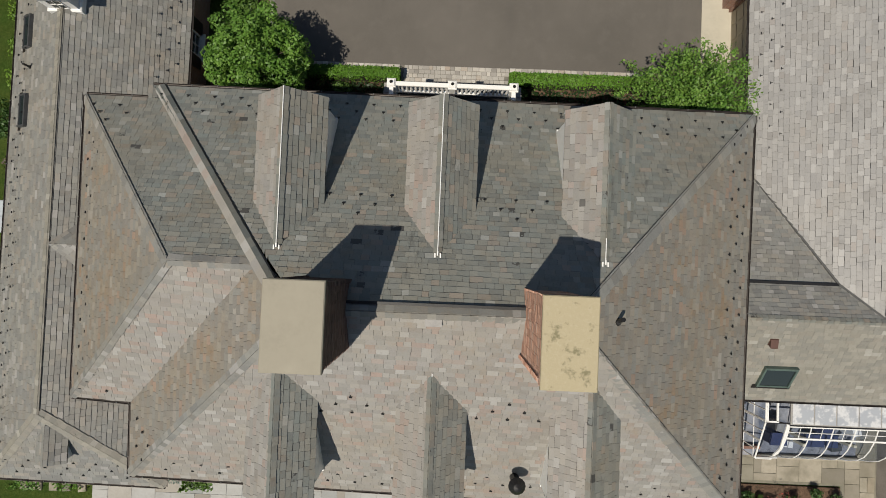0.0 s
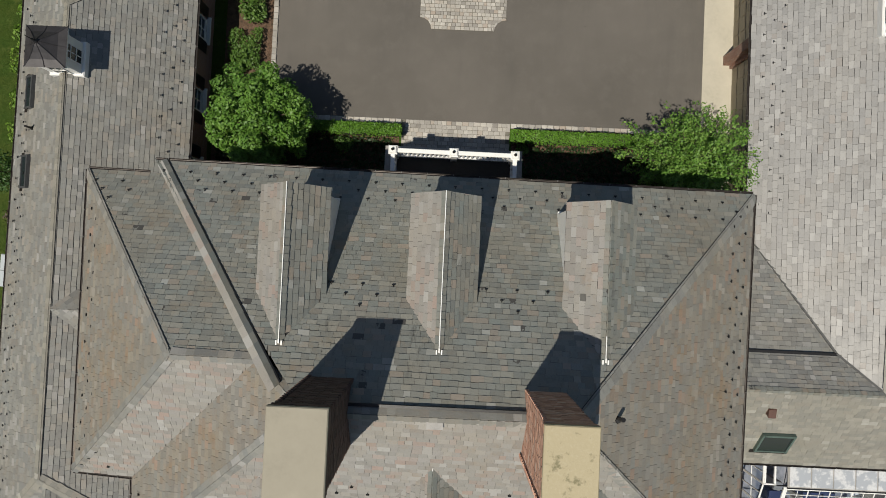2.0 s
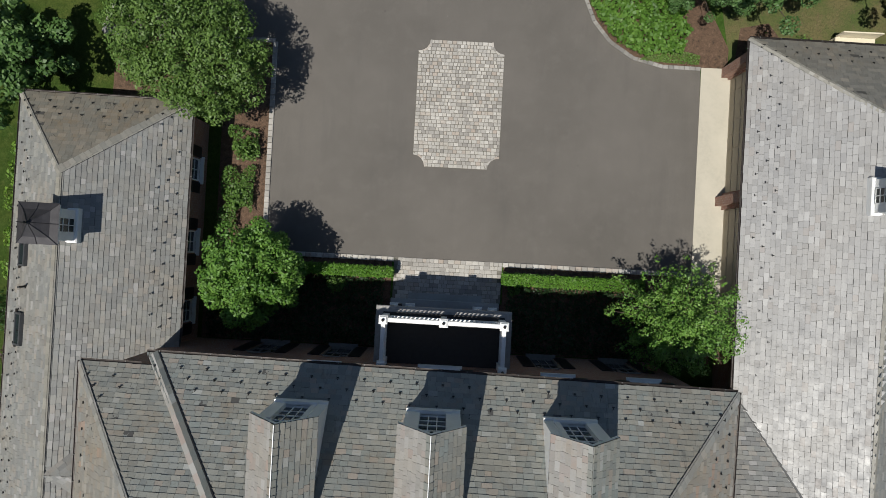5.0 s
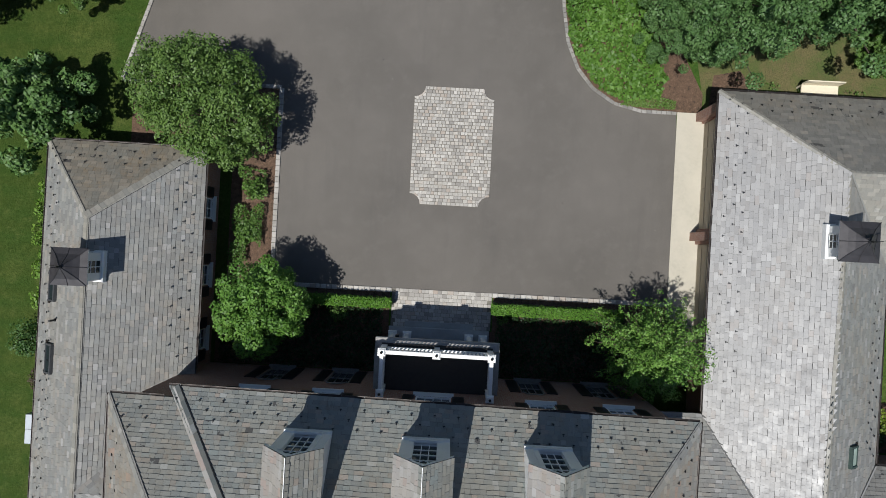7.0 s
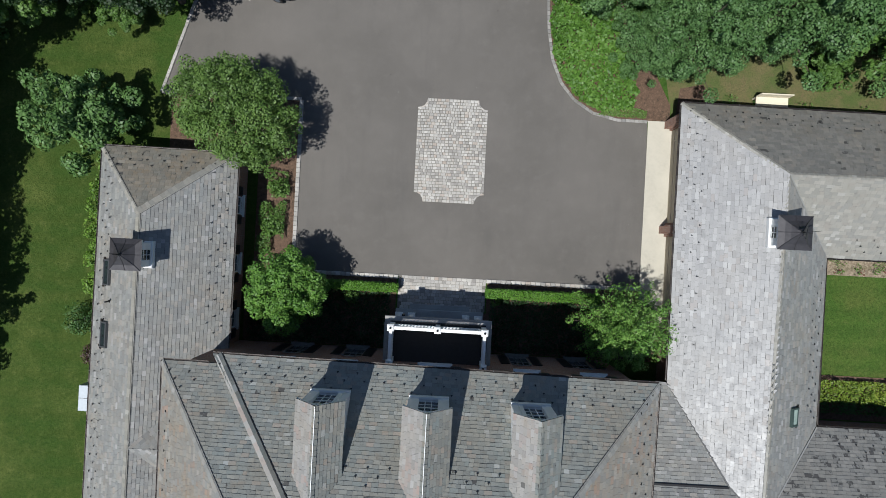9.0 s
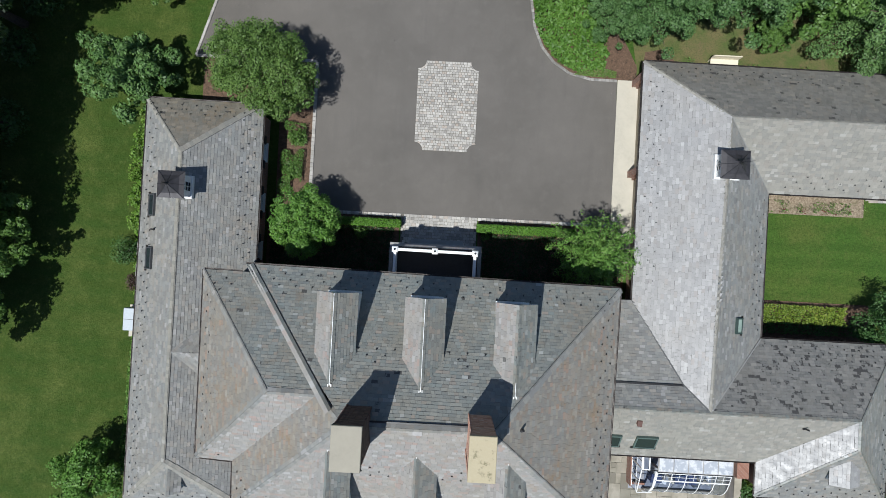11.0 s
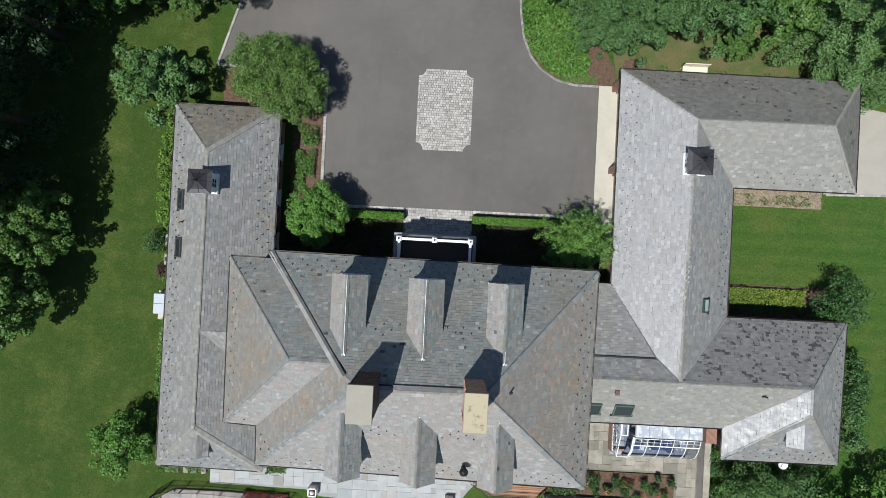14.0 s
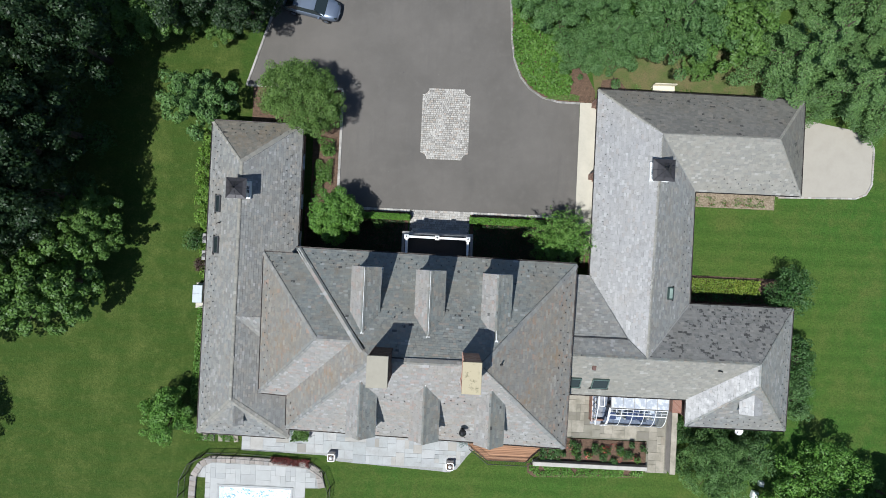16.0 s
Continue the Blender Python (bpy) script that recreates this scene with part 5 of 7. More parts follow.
def ashlar(name, poly, cell, z, mat, label, seed, bed, category, gap=0.02):
    """Paving of squared stones of mixed sizes over a bed."""
    rng = random.Random(seed)
    ob = solid(name, Mesh().prism(ccw(poly), z - 0.08, z), bed, label, category, "", "structure")
    xs, ys = [p[0] for p in poly], [p[1] for p in poly]
    nx, ny = int((max(xs) - min(xs)) / cell) + 1, int((max(ys) - min(ys)) / cell) + 1
    free = {(i, j) for i in range(nx) for j in range(ny) if all(cut_in(poly, min(xs) + (i + a) * cell, min(ys) + (j + b) * cell) for a in (0.08, 0.92) for b in (0.08, 0.92))}
    unit = mesh_data("flagstone", Mesh().box((0, 0, 0), (1, 1, 1)), mat)
    for j in range(ny):
        for i in range(nx):
            if (i, j) not in free:
                continue
            w, h = rng.choice(((1, 1), (2, 1), (2, 2), (3, 2), (2, 3), (3, 2), (1, 2), (3, 1), (2, 2), (3, 3)))
            while any((i + a, j + b) not in free for a in range(w) for b in range(h)):
                w, h = (w - 1, h) if w >= h else (w, h - 1)
            free -= {(i + a, j + b) for a in range(w) for b in range(h)}
            m = pose(min(xs) + (i + w / 2) * cell, min(ys) + (j + h / 2) * cell, z + 0.006 + rng.uniform(-0.004, 0.004)) @ Matrix.Diagonal((w * cell - gap, h * cell - gap, 0.03, 1))
            piece("flagstone", unit, ob, m)
    return ob


PX0, PX1, PY0, PY1 = -1.8, 2.22, 13.38, 19.33


def notched(inset, r):
    """The panel's outline with its four hollow corners."""
    out = []
    for cx, cy, a0, a1 in ((PX0, PY0, 90, 0), (PX1, PY0, 180, 90), (PX1, PY1, 270, 180), (PX0, PY1, 0, -90)):
        mx, my = (PX0 + PX1) / 2, (PY0 + PY1) / 2
        px, py = cx + math.copysign(inset, mx - cx), cy + math.copysign(inset, my - cy)
        for a in np.linspace(a0, a1, 5):
            x, y = cx + r * math.cos(radians(a)), cy + r * math.sin(radians(a))
            out.append((max(x, px) if cx < mx else min(x, px), max(y, py) if cy < my else min(y, py)))
    return out


COBBLE_SAND = plain("pale_joint_sand", (0.17, 0.158, 0.132), 0.95, 0, 0.25, 5.0)
cobbles = setts("cobble_panel", notched(0.0, 0.55), 0.17, (0.13, 0.26), 0.025, COBBLE, "pale granite cobble panel set in the forecourt", 51, 300, (0.2, 13.4), gap=0.022, clip=True, bed=COBBLE_SAND)
edge_unit = mesh_data("sett", Mesh().box((0, 0, 0), (1, 1, 1), bevel=0.12), COBBLE)
for cx, cy, a0 in ((PX0, PY0, 0), (PX1, PY0, 90), (PX1, PY1, 180), (PX0, PY1, 270)):
    for i in range(4):
        a = a0 + 11 + i * 22.5
        piece("sett", edge_unit, cobbles, pose(cx + 0.58 * math.cos(radians(a)), cy + 0.58 * math.sin(radians(a)), 0.038, 0, 0, a + 90) @ Matrix.Diagonal((0.215, 0.09, 0.05, 1)))
walk_poly = [(-2.4, 7.2), (2.62, 7.2), (2.62, 8.55), (2.62, 9.1), (-2.4, 9.1)]
setts("cobble_walk", walk_poly, 0.19, (0.16, 0.3), 0.03, COBBLE, "granite cobble walk before the porch", 52, 300, (0, 9), bed=COBBLE_SAND)


KERB_PALE = stone_material("pale_kerb_stone", [(0, (0.30, 0.285, 0.26)), (0.5, (0.37, 0.35, 0.32)), (1, (0.44, 0.415, 0.38))])


def kerb(name, pts, label, seed, width=0.2, height=0.09, length=0.28, mat=COBBLE):
    """A kerb of single stones along a plan line."""
    rng = random.Random(seed)
    ob = thing(name, (*pts[0], 0), label, "kerb", "", "structure")
    unit = mesh_data("kerb_stone", Mesh().box((0, 0, 0), (1, 1, 1), bevel=0.1), mat)
    for a, b in zip(pts, pts[1:]):
        a, b = Vector((*a, 0)), Vector((*b, 0))
        L = (b - a).length
        k = max(1, round(L / length))
        ang = math.degrees(math.atan2(b.y - a.y, b.x - a.x))
        for i in range(k):
            c = a.lerp(b, (i + 0.5) / k)
            piece("kerb_stone", unit, ob, pose(c.x, c.y, height - 0.09 + rng.uniform(-0.008, 0.008), 0, 0, ang + rng.uniform(-1.5, 1.5)) @ Matrix.Diagonal((L / k - 0.015, width, 0.18, 1)))
    return ob


kerb("kerb", [(-8.5, 9.1), (-8.5, 18.85)], "pale granite kerb beside the west bed", 61, 0.22, mat=KERB_PALE)
kerb("kerb", [(-8.5, 18.9), (-16.6, 18.9), (-14.55, 25.4), (-13.4, 29.0)], "pale granite kerb along the lawn", 62, 0.18, mat=KERB_PALE)
kerb("kerb", [(-8.5, 9.0), (-2.42, 9.0)], "granite kerb before the clipped hedge", 63, 0.22)
kerb("kerb", [(2.64, 9.0), (11.4, 9.0)], "granite kerb before the clipped hedge", 64, 0.22)
kerb("kerb", EAST_BED[:9], "curved granite kerb round the ivy bed", 65, 0.17, 0.07, 0.26, KERBSTONE)
apron = solid("garage_apron", Mesh().prism([(11.4, 6.0), (12.9, 6.0), (12.9, 18.66), (11.38, 18.66)], -0.05, 0.045), CONCRETE, "pale concrete apron before the garage doors", "apron", "", "structure")
sheet("planting_bed", [(-10.8, 9.1), (-8.6, 9.1), (-8.6, 18.8), (-16.0, 18.8), (-16.0, 15.4), (-10.8, 15.4)], -0.05, 0.03, MULCH, "brown bark mulch bed beside the wing", "bed")
sheet("planting_bed", [(-11.2, 4.9), (12.4, 4.9), (12.4, 8.95), (2.7, 8.95), (2.7, 7.15), (-2.5, 7.15), (-2.5, 8.95), (-11.2, 8.95)], -0.05, 0.025, MULCH, "dark mulch bed along the house front", "bed")
sheet("planting_bed", EAST_BED[:8] + [(9.5, 25.5), (12.6, 19.6), (12.6, 18.7)], -0.05, 0.03, MULCH, "bark mulch bed with ivy beside the garage", "bed")


# ---------- entrance porch ----------
def porch():
    ob = thing("porch", (0, 6, 0), "white entrance porch with a balustraded flat roof", "porch")
    x0, x1, y0, y1 = -2.45, 2.55, 4.86, 6.85
    part("floor", Mesh().box((0.05, 6.05, 0.1), (5.0, 2.3, 0.3), bevel=0.02), BLUESTONE, ob, "bluestone porch floor")
    part("step", Mesh().box((0.05, 7.32, 0.03), (3.4, 0.34, 0.16), bevel=0.015), BLUESTONE, ob)
    part("flat_roof", Mesh().box((0.05, 5.9, 3.3), (x1 - x0 - 0.1, 2.05, 0.1)), ROOFING, ob, "dark flat porch roof")
    part("cornice", Mesh().box((0.05, 6.95, 3.2), (5.5, 0.42, 0.16), bevel=0.03).box((0.05, 6.9, 3.0), (5.25, 0.3, 0.25)).box((-2.6, 5.85, 3.15), (0.22, 2.0, 0.22)).box((2.7, 5.85, 3.15), (0.22, 2.0, 0.22)), GREYTRIM, ob, "weathered grey cornice")
    for x in (-2.24, -1.52, 1.55, 2.25):
        part("plinth", Mesh().box((x, 6.8, 0.36), (0.42, 0.42, 0.22), bevel=0.015), WHITE, ob, "square white column base")
        part("column", Mesh().lathe((x, 6.8, 0.25), [(0.2, 0), (0.2, 0.08), (0.15, 0.12), (0.14, 1.4), (0.12, 2.45), (0.17, 2.5), (0.17, 2.62)], 14), WHITE, ob)
    for x, y in ((-2.26, 6.74), (0.05, 6.73), (2.37, 6.72), (-2.26, 5.0), (2.37, 5.0)):
        p = part("post", Mesh().box((x, y, 3.9), (0.24, 0.24, 1.15)).box((x, y, 4.5), (0.34, 0.34, 0.08), bevel=0.02).box((x, y, 4.57), (0.26, 0.26, 0.06), bevel=0.02), WHITE, ob)
        part("finial", Mesh().lathe((x, y, 4.6), [(0.035, 0), (0.055, 0.04), (0.06, 0.07), (0.035, 0.12), (0.01, 0.14)], 8), BLACK, p, "dark ball finial")
    def rail(a, b):
        a, b = Vector(a), Vector(b)
        L, ang = (b - a).length, math.degrees(math.atan2(b.y - a.y, b.x - a.x))
        c = (a + b) / 2
        top = part("rail", Mesh().box((c.x, c.y, 4.45), (L, 0.17, 0.09), ang, bevel=0.02), WHITE, ob)
        part("rail", Mesh().box((c.x, c.y, 3.55), (L, 0.12, 0.09), ang), WHITE, ob)
        k = int(L / 0.17)
        for i in range(k):
            q = a.lerp(b, (i + 0.5) / k)
            part("baluster", Mesh().lathe((q.x, q.y, 3.59), [(0.03, 0), (0.05, 0.15), (0.055, 0.3), (0.025, 0.5), (0.035, 0.75), (0.03, 0.82)], 6), WHITE, top)
    rail((-2.14, 6.74, 0), (-0.07, 6.73, 0))
    rail((0.17, 6.73, 0), (2.25, 6.72, 0))
    rail((-2.26, 6.62, 0), (-2.26, 5.12, 0))
    rail((2.37, 6.6, 0), (2.37, 5.12, 0))
    part("lantern", Mesh().box((-1.8, 7.12, 2.6), (0.16, 0.16, 0.3), bevel=0.03), BLACK, ob)


ROOFING = plain("roofing_felt", (0.035, 0.032, 0.03), 0.85)
GREYTRIM = plain("weathered_trim", (0.32, 0.31, 0.29), 0.8, 0, 0.15, 5.0)
porch()


# ---------- fittings on the roofs ----------
def cupola(house, x, y, base, eave, apex, half, label, vane=False):
    """A square roof cupola with louvred windows and a bell-cast metal roof."""
    m = Mesh().box((x, y, (base + eave) / 2), (2 * half - 0.24, 2 * half - 0.24, eave - base))
    ob = part("cupola", m, WHITE, house, label)
    part("base", Mesh().box((x, y, base + 0.18), (2 * half - 0.06, 2 * half - 0.06, 0.5), bevel=0.04), WHITE, ob)
    part("cornice", Mesh().box((x, y, eave - 0.06), (2 * half + 0.04, 2 * half + 0.04, 0.12)), WHITE, ob)
    for a in range(4):
        t = pose(x, y, 0, 0, 0, a * 90)
        w = half * 0.75
        part("pane", Mesh().box((0, 0, 0), (w, 0.02, eave - base - 0.62), m=t @ Matrix.Translation((0, -half + 0.115, (base + eave) / 2 + 0.18))), PANE, ob, "dark window")
        b = Mesh()
        for i in range(-1, 2):
            b.box((0, 0, 0), (0.03, 0.03, eave - base - 0.62), m=t @ Matrix.Translation((i * w / 2, -half + 0.1, (base + eave) / 2 + 0.18)))
        for i in range(4):
            b.box((0, 0, 0), (w, 0.03, 0.03), m=t @ Matrix.Translation((0, -half + 0.1, base + 0.5 + i * (eave - base - 0.62) / 3)))
        part("glazing_grid", b, WHITE, ob)
    r = Mesh()
    prof = [(half + 0.06, 0.0), (half * 0.72, 0.10), (half * 0.45, 0.24), (half * 0.2, 0.40), (0.02, apex - eave)]
    v = [(x + sx * h, y + sy * h, eave + z) for h, z in prof for sx, sy in ((-1, -1), (1, -1), (1, 1), (-1, 1))]
    f = [(4 * j + i, 4 * j + (i + 1) % 4, 4 * j + 4 + (i + 1) % 4, 4 * j + 4 + i) for j in range(4) for i in range(4)] + [(3, 2, 1, 0)]
    r.add(v, f)
    ro = part("cupola_roof", r, LEAD, ob, "dark bell-cast metal roof")
    for sx, sy in ((-1, -1), (1, -1), (1, 1), (-1, 1), (0, -1), (1, 0), (0, 1), (-1, 0)):
        s = Mesh()
        for (h0, z0), (h1, z1) in zip(prof, prof[1:]):
            s.tube((x + sx * h0, y + sy * h0, eave + z0 + 0.01), (x + sx * h1, y + sy * h1, eave + z1 + 0.01), 0.016, 4)
        part("seam", s, LEAD, ro)
    fin = Mesh().lathe((x, y, apex - 0.04), [(0.06, 0), (0.07, 0.06), (0.02, 0.12), (0.05, 0.2), (0.015, 0.26), (0.012, 0.55)], 8)
    part("finial", fin, BLACK, ob)
    if vane:
        q = Mesh().tube((x - 0.35, y - 0.05, apex + 0.42), (x + 0.5, y + 0.07, apex + 0.42), 0.012, 5).tube((x - 0.05, y - 0.3, apex + 0.3), (x + 0.05, y + 0.3, apex + 0.3), 0.012, 5)
        q.box((x + 0.42, y + 0.06, apex + 0.42), (0.2, 0.012, 0.16), 8).box((x - 0.1, y - 0.01, apex + 0.52), (0.3, 0.02, 0.18), 8)
        part("weather_vane", q, BLACK, ob, "black iron weather vane")
    return ob


LEAD = plain("dark_lead", (0.055, 0.052, 0.055), 0.5, 0.4, 0.2, 3.0, 0.1)
cupola(west_wing, -14.84, 9.68, 4.1, 5.62, 6.1, 0.7, "white cupola with a dark metal roof")
cupola(garage_wing, 16.26, 12.35, 4.7, 5.95, 6.45, 0.74, "white cupola with a dark roof and weather vane", True)


def on_slope(p, nrm, turn=0.0):
    """A pose on a roof: z along the normal, x level."""
    n = Vector(nrm).normalized()
    x = Vector((0, 0, 1)).cross(n).normalized()
    return Matrix.Translation(p) @ Matrix((x, n.cross(x), n)).transposed().to_4x4() @ Matrix.Rotation(radians(turn), 4, "Z")


def skylight(house, at, plane, w, h, label="skylight with a green metal frame", frame_mat=None, pane_mat=None):
    n = normal_of(plane)
    a = flat(plane)[0]
    z = a.z - (n.x * (at[0] - a.x) + n.y * (at[1] - a.y)) / n.z
    base = on_slope((at[0], at[1], z), n)
    def mk(boxes):
        m = Mesh()
        for c, s in boxes:
            m.box((0, 0, 0), s, m=base @ Matrix.Translation(c))
        return m
    t = 0.075
    ob = part("skylight", mk([((-w / 2, 0, 0.06), (t, h + t, 0.16)), ((w / 2, 0, 0.06), (t, h + t, 0.16)), ((0, h / 2, 0.065), (w - t, t * 1.3, 0.18)), ((0, -h / 2, 0.05), (w - t, t, 0.14))]), frame_mat or GREENMETAL, house, label)
    part("pane", mk([((0, 0, 0.09), (w - t, h - t, 0.015))]), pane_mat or SKYPANE, ob, "tinted glass pane")
    part("flashing", mk([((0, -h / 2 - 0.1, 0.035), (w + 0.3, 0.2, 0.006))]), COPPER, ob)


GREYTRIM2 = plain("grey_metal", (0.11, 0.115, 0.12), 0.45, 0.5)
GREENMETAL = plain("green_metal", (0.055, 0.085, 0.075), 0.5, 0.3)
GREENPALE = plain("pale_green_metal", (0.105, 0.15, 0.132), 0.5, 0.3)


def skypane_build(n, link, b):
    c = mixc(n, link, curve01(n, link, tex(n, link, 1.2, 2.0), 0.4, 0.62), (0.008, 0.02, 0.018), (0.045, 0.095, 0.085))
    link(c, b.inputs["Base Color"])
    b.inputs["Roughness"].default_value = 0.05
    b.inputs["Specular IOR Level"].default_value = 0.8


# pale green put into the pane for the sky reflected in it
PALEPANE = plain("painted_sky_pane", (0.30, 0.38, 0.33), 0.1, 0, 0.2, 1.5, 0)
SKYPANE = material("skylight_glass", skypane_build)
for y in (8.62, 5.42):
    skylight(west_wing, (-17.02, y), WEST_PLANES[0], 1.25, 0.5, "skylight with a dark grey metal frame", GREYTRIM2, PANE)
skylight(garage_wing, (17.85, 3.35), GARAGE_PLANES[1], 0.85, 0.55, pane_mat=PALEPANE)
for x, w in ((13.05, 1.2), (11.05, 0.95)):
    skylight(east_wing, (x, -3.83), EAST_PLANES[1], w, 0.98, "skylight with a pale green metal frame", GREENPALE, PANE)


def roof_point(plane, x, y):
    n, a = normal_of(plane), flat(plane)[0]
    return Vector((x, y, a.z - (n.x * (x - a.x) + n.y * (y - a.y)) / n.z))


def hood_vent(house, plane, x, y, mat, label, s=0.3):
    """A hooded roof vent with an open front."""
    p = roof_point(plane, x, y)
    b = on_slope(p, normal_of(plane))
    m = Mesh()
    m.add([b @ Vector(q) for q in ((-s / 2, -s / 2, 0), (s / 2, -s / 2, 0), (s / 2, s / 2, 0), (-s / 2, s / 2, 0), (-s / 2, -s / 2, s * 0.75), (s / 2, -s / 2, s * 0.75), (s / 2, s / 2, s * 0.25), (-s / 2, s / 2, s * 0.25), (-s * 0.35, -s * 0.65, s * 0.7), (s * 0.35, -s * 0.65, s * 0.7))],
          [(0, 1, 5, 4), (1, 2, 6, 5), (2, 3, 7, 6), (3, 0, 4, 7), (4, 5, 6, 7), (4, 8, 9, 5)])
    m.box((0, 0, 0), (s * 1.12, s * 1.12, 0.012), m=b @ Matrix.Translation((0, 0, 0.035)))
    part("roof_vent", m, mat, house, label)


def pipe_vent(house, plane, x, y, r=0.05, h=0.4, lean=(0, 0)):
    p = roof_point(plane, x, y)
    part("vent_pipe", Mesh().tube(p - Vector((0, 0, 0.1)), p + Vector((lean[0], lean[1], h)), r, 8).tube(p + Vector((0, 0, 0.02)), p + Vector((0, 0, 0.1)), r * 1.8, 8, r), BLACK, house, "dark metal vent pipe")


TERRA = plain("terracotta_metal", (0.11, 0.058, 0.045), 0.6, 0.1)
hood_vent(east_wing, EAST_PLANES[1], 12.25, -2.38, TERRA, "rust-red hooded roof vent", 0.28)
pipe_vent(house, east, 4.62, -1.33, 0.06, 0.35, (0.05, 0.1))
pipe_vent(east_wing, EAST_PLANES[1], 21.5, -2.2, 0.05, 0.35, (0.1, 0.0))
pipe_vent(west_wing, WEST_PLANES[0], -16.8, 7.15, 0.045, 0.4)
pipe_vent(east_wing, EAST_PLANES[1], 10.75, -3.5, 0.04, 0.3)
p = roof_point(south, 2.46, -6.5)
flue = part("flue", Mesh().tube(p - Vector((0, 0, 0.1)), p + Vector((0, 0, 0.7)), 0.14, 14).lathe(p + Vector((0, 0, 0.7)), [(0.24, 0), (0.26, 0.05), (0.12, 0.2), (0.02, 0.24)], 14), BLACK, house, "black metal flue with a cowl")
# the metal patch on a dormer and ridge fastenings
part("ridge_patch", Mesh().box((-0.15, YR - 0.2, ZR - 0.08), (0.42, 0.26, 0.03)), SLATE_GREY, house)


slope_n = Vector((-0.86, 0, 0.98)).normalized()
part("slate_patch", Mesh().box((0, 0, 0), (0.17, 0.2, 0.02), m=on_slope((3.72, 1.8, 10.02), slope_n, 90)), DECK, house, "single dark replacement slate")


# small dormers on the ends of the wings
def hip_dormer(house, x, y, z, turn, mat, label, size=1.0):
    """A small gablet with a slated roof; its open side faces along its own x."""
    b = pose(x, y, z, 0, 0, turn) @ Matrix.Diagonal((size, size, 1, 1))
    m = Mesh()
    m.add([b @ Vector(q) for q in ((0.45, -0.5, -0.55), (0.45, 0.5, -0.55), (0.45, 0.5, 0.1), (0.45, 0, 0.45), (0.45, -0.5, 0.1), (-0.5, -0.5, -0.55), (-0.5, 0.5, -0.55), (-0.5, 0.5, 0.1), (-0.5, -0.5, 0.1), (-0.9, 0, 0.45))],
          [(0, 1, 2, 3, 4), (5, 0, 4, 8), (1, 6, 7, 2), (6, 5, 8, 9, 7)])
    ob = part("dormer", m, WHITE, house, label)
    d, j = Mesh(), Mesh()
    rng = random.Random(int(x * 10))
    for s in (-1, 1):
        q = ccw([b @ Vector(v) for v in ((0.58, 0, 0.5), (0.58, s * 0.6, 0.06), (-0.62, s * 0.6, 0.06), (-0.98, 0, 0.5))])
        d.add(q + [v - Vector((0, 0, 0.05)) for v in q], [(0, 1, 2, 3), (7, 6, 5, 4)] + [(i, 4 + i, 4 + (i + 1) % 4, (i + 1) % 4) for i in range(4)])
        slates(q, 0.2, (0.22, 0.4), j, rng)
    part("dormer_roof", d, DECK, ob)
    part("slate_covering", j, mat, ob, "", "stuff")
    part("louvre", Mesh().box((0, 0, 0), (0.03, 0.55, 0.45), m=b @ Matrix.Translation((0.46, 0, -0.12))), PANE, ob)


hip_dormer(west_wing, -14.72, -7.65, 3.9, -90, SLATE_WING, "small slated dormer on the hip")
hip_dormer(east_wing, 24.2, -4.6, 4.3, -90, SLATE_GREY, "small slated dormer on the hip", 1.45)

# snow guards
G = lambda hs, a, b, inw, slope=K, gap=0.87: snow_guards(hs, a, b, inw, slope, 3, gap)
G(house, NW, NE, (0, -1))
G(house, SW, SE, (0, 1))
G(house, NE, SE, (-1, 0))
G(house, bNW, bSW, (1, 0))
G(house, bS2, SW, (1, 0))
G(house, bSW, bS2, (0, 1))
G(house, bNW, bN2, (0, -1))
for xc in (-2.4, 2.0):
    for r in range(3):
        for i in range(3 - r):
            x = xc + (i - (2 - r) / 2) * 0.88
            for pl, y in ((north, 1.85 - r * 0.28), (south, -4.3 + r * 0.26)):
                piece("snow_guard", GUARD, house, on_slope(roof_point(pl, x, y) + normal_of(pl) * 0.02, normal_of(pl)))
G(west_wing, wNW, wSW, (1, 0), 0.65)
G(west_wing, (WX1, 15.2, WZE), (WX1, 5.2, WZE), (-1, 0), 0.61)
G(west_wing, wSW, wSE, (0, 1), 0.6)
G(west_wing, wNW, wNE, (0, -1), 0.6)
G(garage_wing, (12.12, 19.0, EZ), (12.12, 4.6, EZ), (1, 0), 0.66)
G(garage_wing, (20.02, 2.6, EZ), (20.02, 11.3, EZ), (-1, 0), 0.66)
G(garage_wing, (28.3, 11.35, EZ), (20.3, 11.35, EZ), (0, 1), 0.66)
G(garage_wing, (12.12, 19.0, EZ), (28.3, 18.75, EZ), (0, -1), 0.68)
G(east_wing, (28.05, -7.05, EZ), (28.12, 2.5, EZ), (-1, 0), 0.66)
G(east_wing, (20.1, -7.05, EZ), (28.05, -7.05, EZ), (0, 1), 0.66)
G(east_wing, (20.1, 2.5, EZ), (28.1, 2.5, EZ), (0, -1), 0.66)


# ---------- hedges, beds and shrubs ----------
def leaf_object(name, v, f, mat, label, category, kind=""):
    c = v.mean(axis=0)
    at = (float(c[0]), float(c[1]), float(v[:, 2].min()))
    ob = new(name, cloud_mesh(name, v - np.array(at), f, mat))
    ob.location = at
    ORIGIN[ob] = Vector(at)
    return tagged(ob, label, category, "", kind)


